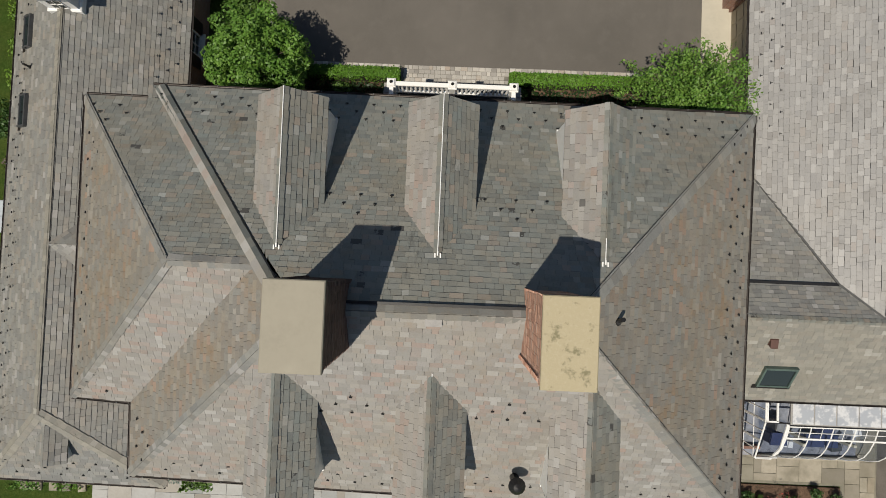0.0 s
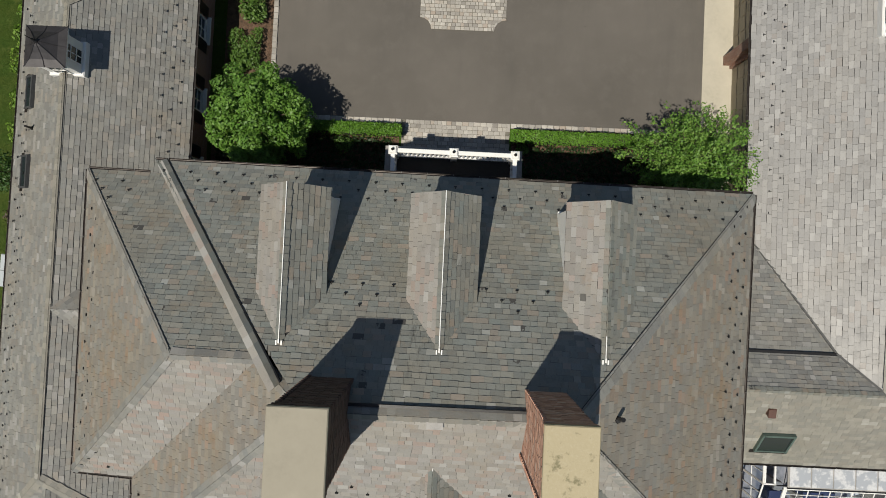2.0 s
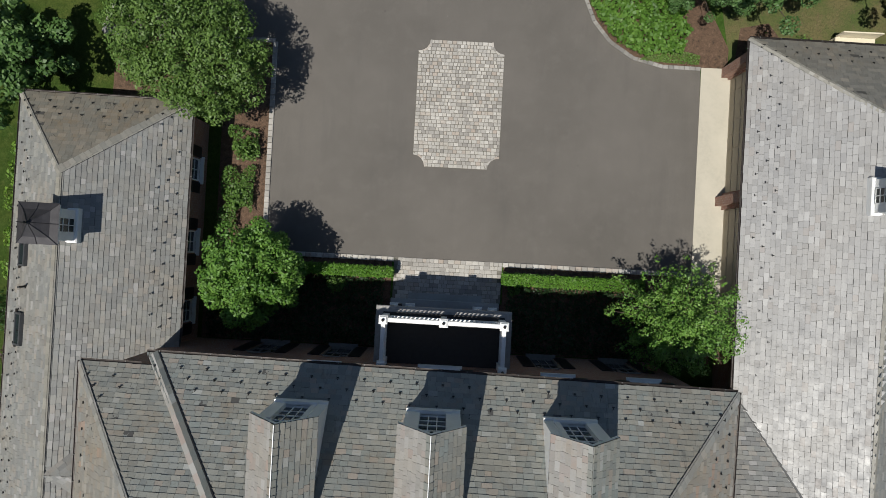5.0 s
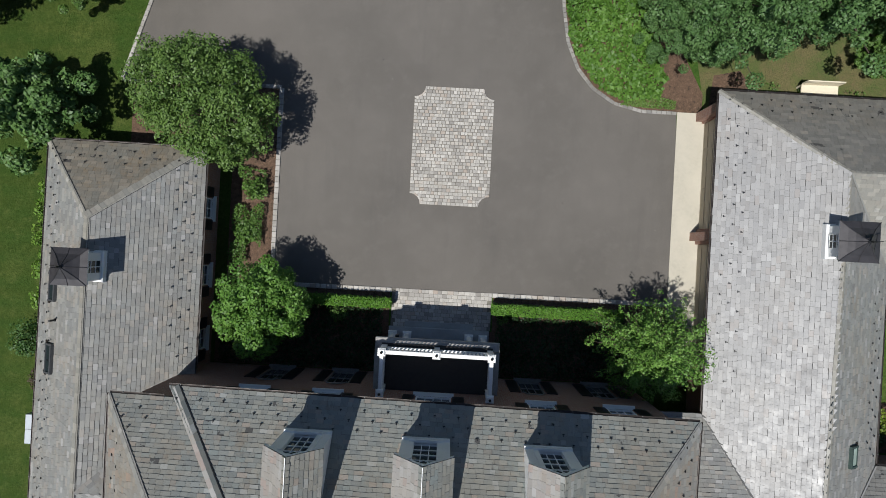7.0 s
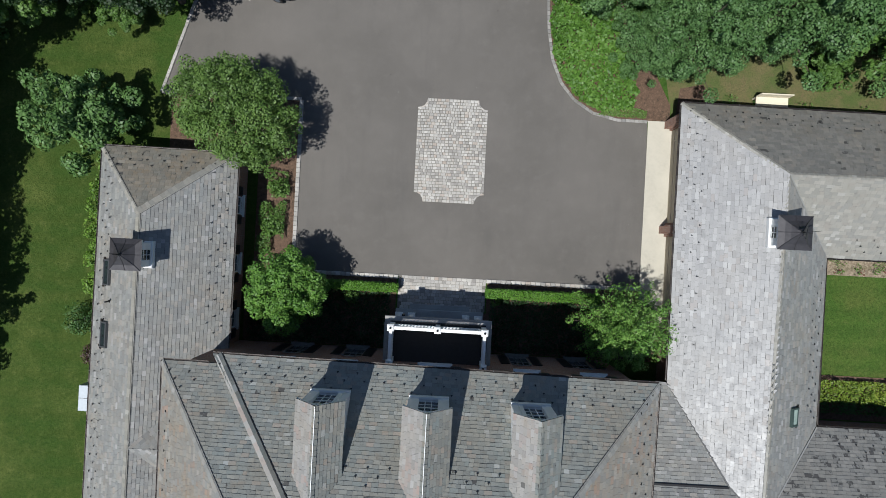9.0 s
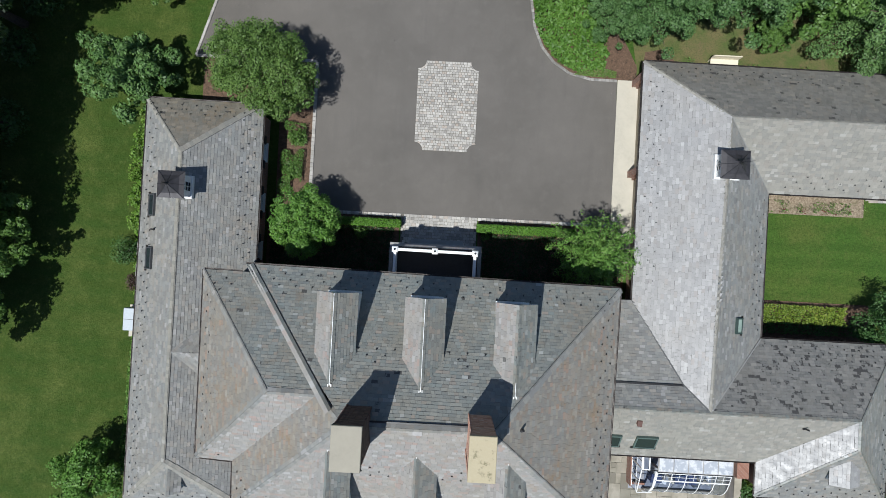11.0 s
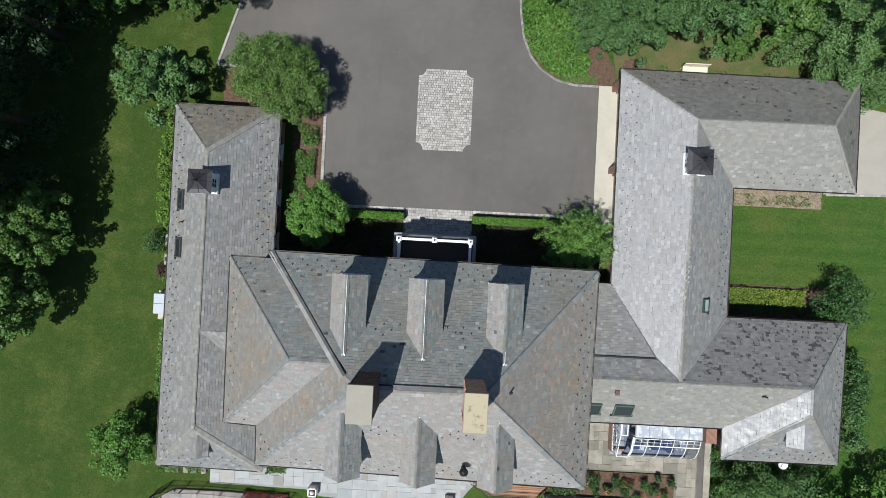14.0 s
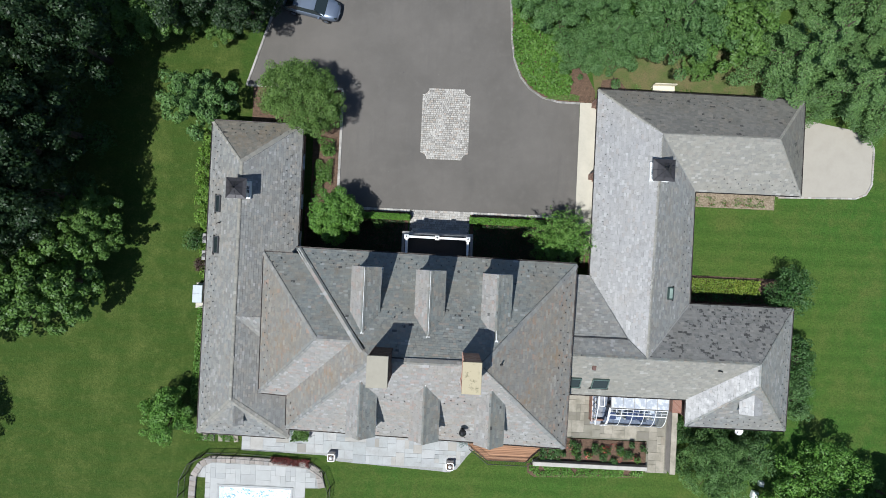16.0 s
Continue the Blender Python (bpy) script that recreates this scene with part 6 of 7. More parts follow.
def leaf_quads(p, n, size, rng):
    """Leaves at the points p facing about along n."""
    k = len(p)
    n = n + rng.normal(scale=0.6, size=(k, 3))
    n /= np.linalg.norm(n, axis=1)[:, None]
    a = np.cross(n, rng.normal(size=(k, 3)))
    a /= np.linalg.norm(a, axis=1)[:, None]
    b = np.cross(n, a)
    s = (size * rng.uniform(0.6, 1.3, k))[:, None]
    v = np.empty((k, 4, 3))
    v[:, 0], v[:, 1], v[:, 2], v[:, 3] = p - a * s * 0.5, p + b * s * 0.33, p + a * s * 0.5, p - b * s * 0.33
    return v.reshape(-1, 3), np.arange(k * 4).reshape(-1, 4)


def hedge(x0, x1, y0, y1, h, count, size, mat, label, seed):
    """A clipped hedge: leaves on the top and sides of a rounded block round a solid twiggy core, coloured near black
    for the shade inside.
    """
    rng = np.random.default_rng(seed)
    ob = thing("hedge", ((x0 + x1) / 2, (y0 + y1) / 2, 0), label, "hedge")
    # solid block, its dark colour standing for the shaded inside of the hedge
    part("core", Mesh().box(((x0 + x1) / 2, (y0 + y1) / 2, h / 2 - 0.04), (x1 - x0 - 0.16, y1 - y0 - 0.16, h - 0.08)), DARK_FILL, ob)
    u, w, k = rng.uniform(x0, x1, count), rng.uniform(y0, y1, count), rng.uniform(0, 1, count)
    z = h + 0.05 * np.sin(u * 3.1) + rng.normal(scale=0.025, size=count)
    side = rng.integers(0, 5, count)
    zz = h * np.sqrt(k)
    p = np.stack([u, w, z], 1)
    p[side == 3] = np.stack([u, np.where(u * 977 % 1 > 0.5, y0, y1) + rng.normal(scale=0.03, size=count), zz], 1)[side == 3]
    p[side == 4] = np.stack([np.where(w * 977 % 1 > 0.5, x0, x1) + rng.normal(scale=0.03, size=count), w, zz], 1)[side == 4]
    n = p - np.array([(x0 + x1) / 2, (y0 + y1) / 2, h * 0.4])
    n[:, 0] *= 0.1
    v, f = leaf_quads(p, n / np.linalg.norm(n, axis=1)[:, None], size, rng)
    o = new("leaves", cloud_mesh("leaves", v - np.array(ORIGIN[ob]), f, mat))
    o.parent = ob
    tagged(o, "", "", "", "stuff")


DARK_FILL = plain("dark_fill", (0.03, 0.025, 0.015), 0.95)


def cover(name, poly, h, count, size, mat, label, seed, category="groundcover", lump=0.9, gaps=0.0):
    """Low leafy growth over a plan polygon, in uneven lumps."""
    rng = np.random.default_rng(seed)
    xs, ys = [p[0] for p in poly], [p[1] for p in poly]
    u, w = rng.uniform(min(xs), max(xs), count * 2), rng.uniform(min(ys), max(ys), count * 2)
    keep = np.array([cut_in(poly, a, b) for a, b in zip(u, w)])
    u, w = u[keep][:count], w[keep][:count]
    lumps = np.array([noise.noise(Vector((a / lump, b / lump, seed))) for a, b in zip(u, w)])
    if gaps:
        ok = lumps > -0.5 + gaps
        u, w, lumps = u[ok], w[ok], lumps[ok]
    z = h * (0.55 + 0.6 * lumps) * rng.uniform(0.55, 1.0, len(u)) + 0.04
    z = np.maximum(z, 0.05)
    v, f = leaf_quads(np.stack([u, w, z], 1), np.tile([0, 0, 0.9], (len(u), 1)), size, rng)
    return leaf_object(name, v, f, mat, label, category, "stuff")


LEAF_BOX = leaf_material("box_leaf", (0.045, 0.115, 0.012), (0.09, 0.21, 0.02), (0.15, 0.29, 0.035))
hedge(-6.6, -2.4, 8.18, 8.64, 0.98, 6000, 0.08, LEAF_BOX, "low clipped box hedge beside the walk", 71)
hedge(2.65, 8.9, 8.12, 8.62, 0.95, 7600, 0.08, LEAF_BOX, "low clipped box hedge beside the walk", 72)
# leaf colour darkened for the house's shade, on both sides of the porch
cover("groundcover", [(-10.9, 5.0), (-2.8, 5.0), (-2.8, 8.15), (-10.9, 8.15)], 0.5, 6000, 0.14, LEAF_SHADE, "shrubby planting, the shade of the house darkened into its leaves", 73)
cover("groundcover", [(2.9, 5.0), (12.2, 5.0), (12.2, 8.1), (2.9, 8.1)], 0.5, 6500, 0.14, LEAF_SHADE, "shrubby planting, the shade of the house darkened into its leaves", 74)
cover("ivy", [(5.4, 26.0), (5.5, 23.5), (5.75, 21.9), (6.35, 20.6), (7.2, 19.6), (8.6, 18.95), (10.4, 19.2), (10.5, 20.8), (9.5, 24.0), (8.0, 28.0), (5.4, 28.0)], 1.25, 11000, 0.2, LEAF_IVY, "thick bright green ivy on the bank", 75, lump=0.7)
cover("groundcover", [(-10.6, 10.0), (-9.1, 10.0), (-8.9, 14.6), (-10.3, 14.8)], 0.8, 3600, 0.11, LEAF_LINDEN, "straggling low shrubs in the mulch bed", 76, gaps=0.38)
cover("weeds", [(8.4, 18.85), (11.2, 18.75), (11.3, 19.2), (9.6, 19.5)], 0.14, 1600, 0.08, LEAF_OLIVE, "straggling grass and weeds beside the kerb", 77, gaps=0.3)


def shrub(at, r, h, mat, label, seed, leaves=1500, size=0.13, category="shrub", group="", sy=1.0):
    return tree("shrub", at, r, h, 0.12 * h, leaves, size, mat, label, seed, category, clumps=26, lobes=0.35, clump=0.32, group=group, sy=sy)


shrub((-9.7, 11.6, 0), 0.62, 1.0, LEAF_LINDEN, "loose leafy shrub in the mulch bed", 81, 900, 0.15)
shrub((-9.6, 13.6, 0), 0.7, 1.1, LEAF_LINDEN, "loose leafy shrub in the mulch bed", 82, 700, 0.14)
shrub((-4.9, 7.9, 0), 0.45, 0.9, LEAF_LINDEN, "small shrub beside the box hedge", 83, 500, 0.1)
shrub((3.1, 7.7, 0), 0.3, 0.7, LEAF_LINDEN, "small shrub beside the box hedge", 84, 300, 0.09)
shrub((-14.2, 17.4, 0), 1.1, 1.5, LEAF_LINDEN, "low spreading shrub behind the wing", 85, 1200, 0.14)
shrub((-19.6, 11.8, 0), 0.85, 1.0, LEAF_FRESH, "fresh green shrub against the wing", 86, 1800, 0.15, group="foundation shrubs", sy=2.6)
shrub((-19.6, 8.2, 0), 0.85, 0.9, LEAF_FRESH, "fresh green shrub against the wing", 87, 1800, 0.15, group="foundation shrubs", sy=2.2)
shrub((-20.0, 5.6, 0), 1.0, 1.6, LEAF_DEEP, "dark green shrub against the wing", 88, 1400, 0.12, group="foundation shrubs")
shrub((-19.6, 3.6, 0), 0.62, 1.1, LEAF_PURPLE, "dull purple-brown shrub against the wing", 89, 700, 0.12, group="foundation shrubs")
cover("groundcover", [(-19.75, 2.6), (-18.4, 2.6), (-18.4, 15.0), (-19.85, 15.0)], 0.75, 5200, 0.13, LEAF_FRESH, "leafy green border along the wing wall", 190, lump=0.6, gaps=0.12)
cover("groundcover", [(-20.0, -8.5), (-18.5, -8.5), (-18.4, 0.2), (-19.7, 0.2)], 0.6, 2600, 0.14, LEAF_BRIGHT, "low green planting along the wing", 90)
tree("tree", (-20.9, -8.6, 0), 2.45, 3.9, 0.4, 12000, 0.16, LEAF_BRIGHT, "small bushy tree at the corner of the wing", 91, clumps=70, lobes=0.5, clump=0.18)
tree("tree", (28.4, 3.9, 0), 2.2, 3.6, 0.4, 8500, 0.14, LEAF_DEEP, "dark green bushy tree at the corner", 92, clumps=70, lobes=0.5, clump=0.18)
shrub((29.55, -1.8, 0), 1.45, 2.3, LEAF_DEEP, "dark green shrub along the east wall", 93, 5200, 0.15, sy=1.5)
shrub((29.7, -4.9, 0), 1.65, 2.4, LEAF_BLUE, "dark feathery shrub along the east wall", 94, 7500, 0.14, sy=1.35)
tree("tree", (23.0, -10.5, 0), 3.3, 4.6, 0.5, 24000, 0.13, LEAF_GREY, "spreading grey-green tree beside the patio", 95, clumps=110, lobes=0.5, clump=0.15)
tree("tree", (30.6, -12.3, 0), 4.6, 5.4, 0.6, 26000, 0.19, LEAF_BRIGHT, "bright green spreading tree on the lawn", 96, clumps=100, lobes=0.6, clump=0.15)
shrub((26.3, -9.7, 0), 1.9, 2.6, LEAF_BLUE, "dark leafy shrub below the eave", 195, 5200, 0.15)
cover("groundcover", [(20.9, -7.3), (28.3, -7.3), (28.3, -8.9), (20.9, -9.2)], 0.9, 3600, 0.15, LEAF_DEEP, "dark planting in the shade of the wall", 196, lump=0.7)


def dry_bed_build(n, link, b):
    f, g, h = tex(n, link, 9.0, 5.0, 0.8), tex(n, link, 30.0, 3.0, 0.8), tex(n, link, 1.8, 4.0, 0.7)
    c = ramp(n, [(0.32, (0.10, 0.075, 0.05)), (0.48, (0.22, 0.17, 0.115)), (0.62, (0.36, 0.30, 0.21))])
    link(f, c.inputs["Fac"])
    col = mixc(n, link, math_node(n, link, "MULTIPLY", curve01(n, link, g, 0.5, 0.7), 0.5), c.outputs["Color"], (0.40, 0.345, 0.25))
    col = mixc(n, link, math_node(n, link, "MULTIPLY", curve01(n, link, h, 0.5, 0.7), 0.6), col, (0.10, 0.10, 0.04))
    link(col, b.inputs["Base Color"])
    b.inputs["Roughness"].default_value = 0.95
    bumped(n, link, b, g, 1.0, 0.04)


DRYBED = material("dry_bed", dry_bed_build)
sheet("planting_bed", [(20.2, 10.42), (27.9, 10.42), (27.9, 11.7), (20.2, 11.7)], -0.05, 0.03, DRYBED, "mulched flower bed along the garage wall", "bed")
sheet("planting_bed", [(20.1, 2.2), (28.6, 2.2), (28.6, 4.7), (20.1, 4.7)], -0.05, 0.03, MULCH, "mulched bed along the east wing", "bed")
cover("groundcover", [(21.2, 3.3), (26.8, 3.3), (26.8, 4.5), (21.2, 4.5)], 0.9, 4200, 0.12, LEAF_YELLOW, "yellow-green flowering border", 97, lump=0.6)
cover("groundcover", [(20.3, 2.6), (27.5, 2.6), (27.5, 3.4), (20.3, 3.4)], 0.5, 1800, 0.12, LEAF_DEEP, "dark low planting along the wall", 98)
cover("groundcover", [(20.4, 10.5), (27.9, 10.5), (27.9, 11.3), (20.4, 11.3)], 0.3, 900, 0.1, LEAF_OLIVE, "sparse small plants in the dry bed", 100, gaps=0.5)
cover("flowers", [(20.6, 10.5), (27.6, 10.5), (27.6, 10.9), (20.6, 10.9)], 0.25, 220, 0.09, LEAF_RED, "dull red flowers along the bed edge", 101, "flowers", gaps=0.55)

# ---------- south terrace ----------
POOLSTONE = stone_material("pale_pool_stone", [(0, (0.33, 0.335, 0.325)), (0.5, (0.37, 0.375, 0.36)), (1, (0.405, 0.405, 0.39))], 10, 0.75, (0.27, 0.26, 0.235), 0.35)
PALEJOINT = plain("pale_joint", (0.29, 0.29, 0.272), 0.95)
terrace = [(-15.6, -10.1), (-9.6, -9.4), (-9.6, -7.3), (4.2, -7.3), (4.2, -10.3), (3.3, -11.3), (2.5, -12.4), (1.9, -12.7), (-7.5, -12.25), (-8.6, -11.8), (-15.6, -11.7)]
ashlar("terrace", terrace, 0.36, 0.03, BLUESTONE, "bluestone terrace along the south front", 111, PALEJOINT, "terrace", 0.014)
ashlar("pool_deck", [(-18.5, -17.5), (-18.5, -14.15), (-19.35, -14.1), (-19.1, -13.2), (-18.3, -12.7), (-14.0, -12.7), (-10.1, -12.9), (-9.2, -13.4), (-8.95, -14.6), (-10.1, -14.65), (-10.1, -17.5)], 0.42, 0.02, POOLSTONE, "pale stone deck round the swimming pool", 112, PALEJOINT, "pool deck", 0.01)


def water_build(n, link, b):
    w = n.new("ShaderNodeTexVoronoi")
    w.feature = "DISTANCE_TO_EDGE"
    w.inputs["Scale"].default_value = 4.0
    # white net and flecks paint the sun's glitter into the water colour
    c = mixc(n, link, curve01(n, link, w.outputs["Distance"], 0.02, 0.10), (0.85, 0.93, 0.95), (0.10, 0.32, 0.42))
    c = mixc(n, link, curve01(n, link, tex(n, link, 7.0, 3.0, 0.75), 0.40, 0.52), c, (0.88, 0.94, 0.95))
    link(c, b.inputs["Base Color"])
    b.inputs["Roughness"].default_value = 0.1
    bumped(n, link, b, tex(n, link, 9.0, 3.0), 1.0, 0.12)


POOLTILE = plain("blue_pool_tile", (0.02, 0.14, 0.26), 0.2, 0, 0.25, 14.0, 0.05)
WATER = material("pool_water", water_build)
pool = thing("swimming_pool", (-14.3, -16.4, 0), "blue swimming pool with sun glitter painted into its water", "pool")
part("water", Mesh().box((-14.3, -16.6, 0.035), (6.0, 3.6, 0.05)), WATER, pool)
part("tile_band", Mesh().box((-17.1, -16.6, 0.062), (0.4, 3.6, 0.01)).box((-14.3, -14.86, 0.062), (5.7, 0.06, 0.01)), POOLTILE, pool, "deep blue waterline tiles")
part("coping", Mesh().box((-14.3, -14.72, 0.04), (6.4, 0.2, 0.1), bevel=0.02).box((-17.4, -16.6, 0.04), (0.2, 3.6, 0.1), bevel=0.02).box((-11.2, -16.6, 0.04), (0.2, 3.6, 0.1), bevel=0.02), BLUESTONE, pool)


def fence_run(name, pts, h, label, gap=0.12, post_gap=1.6):
    """A black metal fence: posts, two rails and thin pickets."""
    ob = thing(name, (*pts[0], 0), label, "fence")
    for a, b in zip(pts, pts[1:]):
        a, b = Vector((*a, 0)), Vector((*b, 0))
        L = (b - a).length
        part("rail", Mesh().tube(a + Vector((0, 0, h)), b + Vector((0, 0, h)), 0.02, 6), BLACK, ob)
        part("rail", Mesh().tube(a + Vector((0, 0, 0.12)), b + Vector((0, 0, 0.12)), 0.018, 6), BLACK, ob)
        k = max(1, round(L / post_gap))
        for i in range(k + 1):
            q = a.lerp(b, i / k)
            part("post", Mesh().box((q.x, q.y, h / 2 + 0.03), (0.055, 0.055, h + 0.1)), BLACK, ob)
        j = int(L / gap)
        for i in range(1, j):
            q = a.lerp(b, i / j)
            part("picket", Mesh().box((q.x, q.y, h / 2), (0.014, 0.014, h)), BLACK, ob)


fence_run("pool_fence", [(-20.3, -16.6), (-20.2, -14.0), (-19.6, -12.7), (-18.6, -12.1), (-16.0, -12.0), (-12.8, -12.1), (-9.6, -12.5), (-8.5, -13.2), (-8.0, -14.4), (-8.1, -16.6)], 1.15, "black metal fence round the pool")
LOWSTONE = stone_material("low_wall_stone", [(0, (0.26, 0.23, 0.2)), (0.5, (0.36, 0.32, 0.28)), (1, (0.3, 0.28, 0.26))])
kerb("retaining_wall", [(-19.6, -16.5), (-19.5, -14.0), (-18.9, -13.0), (-18.0, -12.5), (-14.0, -12.5), (-10.0, -12.7), (-9.0, -13.2), (-8.7, -14.5)], "low stone edging wall inside the pool fence", 113, 0.55, 0.2, 0.42, LOWSTONE)
cover("groundcover", [(-13.0, -12.6), (-9.8, -12.8), (-9.8, -12.2), (-13.0, -12.05)], 0.55, 900, 0.14, LEAF_RED, "deep red flowering plants along the fence", 114)
cover("groundcover", [(-11.4, -10.6), (-9.9, -10.5), (-9.9, -9.0), (-11.0, -9.0)], 0.9, 1300, 0.14, LEAF_LINDEN, "green shrub in the corner of the terrace", 115)
cover("groundcover", [(-13.3, -10.4), (-10.8, -10.4), (-10.9, -9.7), (-13.0, -9.7)], 0.35, 500, 0.12, LEAF_SILVER, "grey-green plants by the wing wall", 116, gaps=0.4)
cover("groundcover", [(-19.5, -11.0), (-15.7, -10.9), (-15.7, -9.6), (-19.5, -9.6)], 0.4, 1200, 0.13, LEAF_BRIGHT, "low plants round the stepping stones", 117, gaps=0.35)
for i, x in enumerate((-18.7, -18.1, -17.4, -16.8, -16.1)):
    st = solid("stepping_stone", Mesh().box((x, -10.75, 0.03), (0.38, 0.6, 0.1), 4 * i - 6, bevel=0.02), FLAGSTONE, "rough pale stepping stone set in the grass", "stepping stone", "stepping stones")


def planter(x, y):
    ob = thing("planter", (x, y, 0), "square white planter box with dark soil", "planter", "terrace planters")
    for a in range(4):
        m = pose(x, y, 0.36, 0, 0, a * 90)
        part("side", Mesh().box((0, 0, 0), (0.62, 0.07, 0.62), m=m @ Matrix.Translation((0, -0.275, 0))), WHITE, ob)
    part("soil", Mesh().box((x, y, 0.5), (0.48, 0.48, 0.1)), MULCH, ob)
    part("plinth", Mesh().box((x, y, 0.06), (0.66, 0.66, 0.06)), WHITE, ob)
    part("ball", Mesh().lathe((x, y, 0.55), [(0.05, 0), (0.14, 0.06), (0.16, 0.14), (0.1, 0.24), (0.01, 0.28)], 10), WHITE, ob, "pale round ornament")


planter(-7.95, -11.75)
planter(1.9, -12.0)

# timber deck with railing
WOOD = stone_material("deck_timber", [(0, (0.25, 0.125, 0.06)), (0.5, (0.33, 0.17, 0.085)), (1, (0.40, 0.22, 0.12))], 20, 0.7, (0.12, 0.07, 0.04), 0.3)
deck = thing("timber_deck", (6.3, -9.5, 0), "reddish timber deck with a black railing", "deck")
part("frame", Mesh().prism(ccw([(3.3, -7.25), (9.25, -7.25), (9.25, -10.2), (8.1, -11.3), (4.9, -11.3), (3.3, -10.1)]), 0.0, 0.62), DARK_FILL, deck)
for i in range(28):
    y = -7.3 - i * 0.142
    xa = 3.3 if y > -10.1 else 3.3 + (-10.1 - y) * 1.33
    xb = 9.25 if y > -10.2 else 9.25 - (-10.2 - y) * 1.05
    if xb - xa > 0.5 and y > -11.26:
        part("plank", Mesh().box(((xa + xb) / 2, y - 0.07, 0.645), (xb - xa, 0.13, 0.035)), WOOD, deck)
for a, b in (((3.35, -10.1), (4.9, -11.25)), ((4.9, -11.25), (8.1, -11.25)), ((8.1, -11.25), (9.22, -10.2))):
    a, b = Vector((*a, 0.66)), Vector((*b, 0.66))
    L = (b - a).length
    for z in (0.12, 0.95):
        part("rail", Mesh().tube(a + Vector((0, 0, z)), b + Vector((0, 0, z)), 0.028, 6), BLACK, deck)
    for i in range(int(L / 0.13) + 1):
        q = a.lerp(b, i / int(L / 0.13))
        part("baluster", Mesh().box((q.x, q.y, q.z + 0.48), (0.018, 0.018, 0.95)), BLACK, deck)
shrub((3.0, -9.6, 0), 0.7, 0.9, LEAF_SILVER, "silvery blue shrub beside the deck", 121, 900, 0.1)

# ---------- east patio ----------
MOSSJOINT = plain("mossy_joint", (0.19, 0.18, 0.14), 0.95)
patio = [(10.2, -4.7), (20.0, -4.7), (20.0, -11.9), (18.2, -11.9), (18.2, -9.3), (10.2, -9.3)]
ashlar("patio", patio, 0.34, 0.03, FLAGSTONE, "mossy buff flagstone patio", 122, MOSSJOINT, "patio", 0.025)
sheet("planting_bed", [(9.3, -9.35), (18.15, -9.35), (18.15, -11.25), (9.3, -11.25)], -0.05, 0.1, MULCH, "brown mulched rose bed", "bed")
rr = random.Random(9)
for i in range(22):
    x = 10.7 + i * 0.335 + rr.uniform(-0.2, 0.2)
    y = -9.7 - (i % 3) * 0.52 + rr.uniform(-0.16, 0.16)
    shrub((x, y, 0.1), rr.uniform(0.22, 0.46), rr.uniform(0.5, 0.9), LEAF_DEEP if i % 4 else LEAF_LINDEN, "rose bush in the mulch bed", 130 + i, 330, 0.1, group="rose bushes")
vv, ff = leaf_cloud([(11.6, -9.8, 0.75), (15.2, -9.6, 0.8), (15.8, -10.6, 0.8), (13.2, -10.5, 0.75), (17.0, -10.5, 0.7), (14.6, -9.9, 0.8)], [0.3, 0.32, 0.3, 0.3, 0.3, 0.35], 170, 0.1, np.random.default_rng(7))
leaf_object("rose_blossom", vv, ff, PETAL, "red and cream rose blossoms", "flowers", "stuff")
CAPSTONE2 = plain("pale_coping", (0.42, 0.40, 0.35), 0.85, 0, 0.1, 2.0, 0.3)
solid("retaining_wall", Mesh().box((13.45, -11.42, 0.28), (9.4, 0.34, 0.66), bevel=0.03), CAPSTONE2, "low pale stone retaining wall", "wall", "", "structure")
sheet("planting_bed", [(8.3, -11.6), (18.1, -11.6), (18.0, -12.35), (9.0, -12.75), (8.4, -12.4)], -0.05, 0.03, MULCH, "mulched strip below the low wall", "bed")
cover("groundcover", [(8.5, -11.65), (18.0, -11.65), (17.9, -12.25), (9.2, -12.6), (8.5, -12.2)], 0.45, 2600, 0.14, LEAF_BRIGHT, "leafy green plants below the low wall", 150, gaps=0.15)
cover("groundcover", [(9.3, -9.2), (11.0, -9.2), (11.0, -11.1), (9.3, -11.1)], 0.7, 1000, 0.15, LEAF_DEEP, "leafy plants at the end of the rose bed", 151)
gw = thing("garden_wall", (20.15, -9, 0), "garden wall with a pale coping and a brick end", "wall", "", "structure")
part("brickwork", Mesh().box((20.0, -8.9, 0.5), (0.42, 5.2, 1.05)), LOWSTONE, gw, "rough stone wall")
part("coping", Mesh().box((20.0, -8.9, 1.06), (0.46, 5.3, 0.08), bevel=0.02), FLAGSTONE, gw, "pale flagstone coping")
part("brick_return", Mesh().box((19.6, -5.6, 1.1), (0.72, 1.2, 2.35)), BRICK_WALL, gw, "red brick wall end")
cover("ivy", [(20.15, -6.5), (20.75, -6.5), (20.75, -11.6), (20.1, -11.6)], 1.5, 2600, 0.12, LEAF_DEEP, "dark ivy over the garden wall", 158, gaps=0.1)


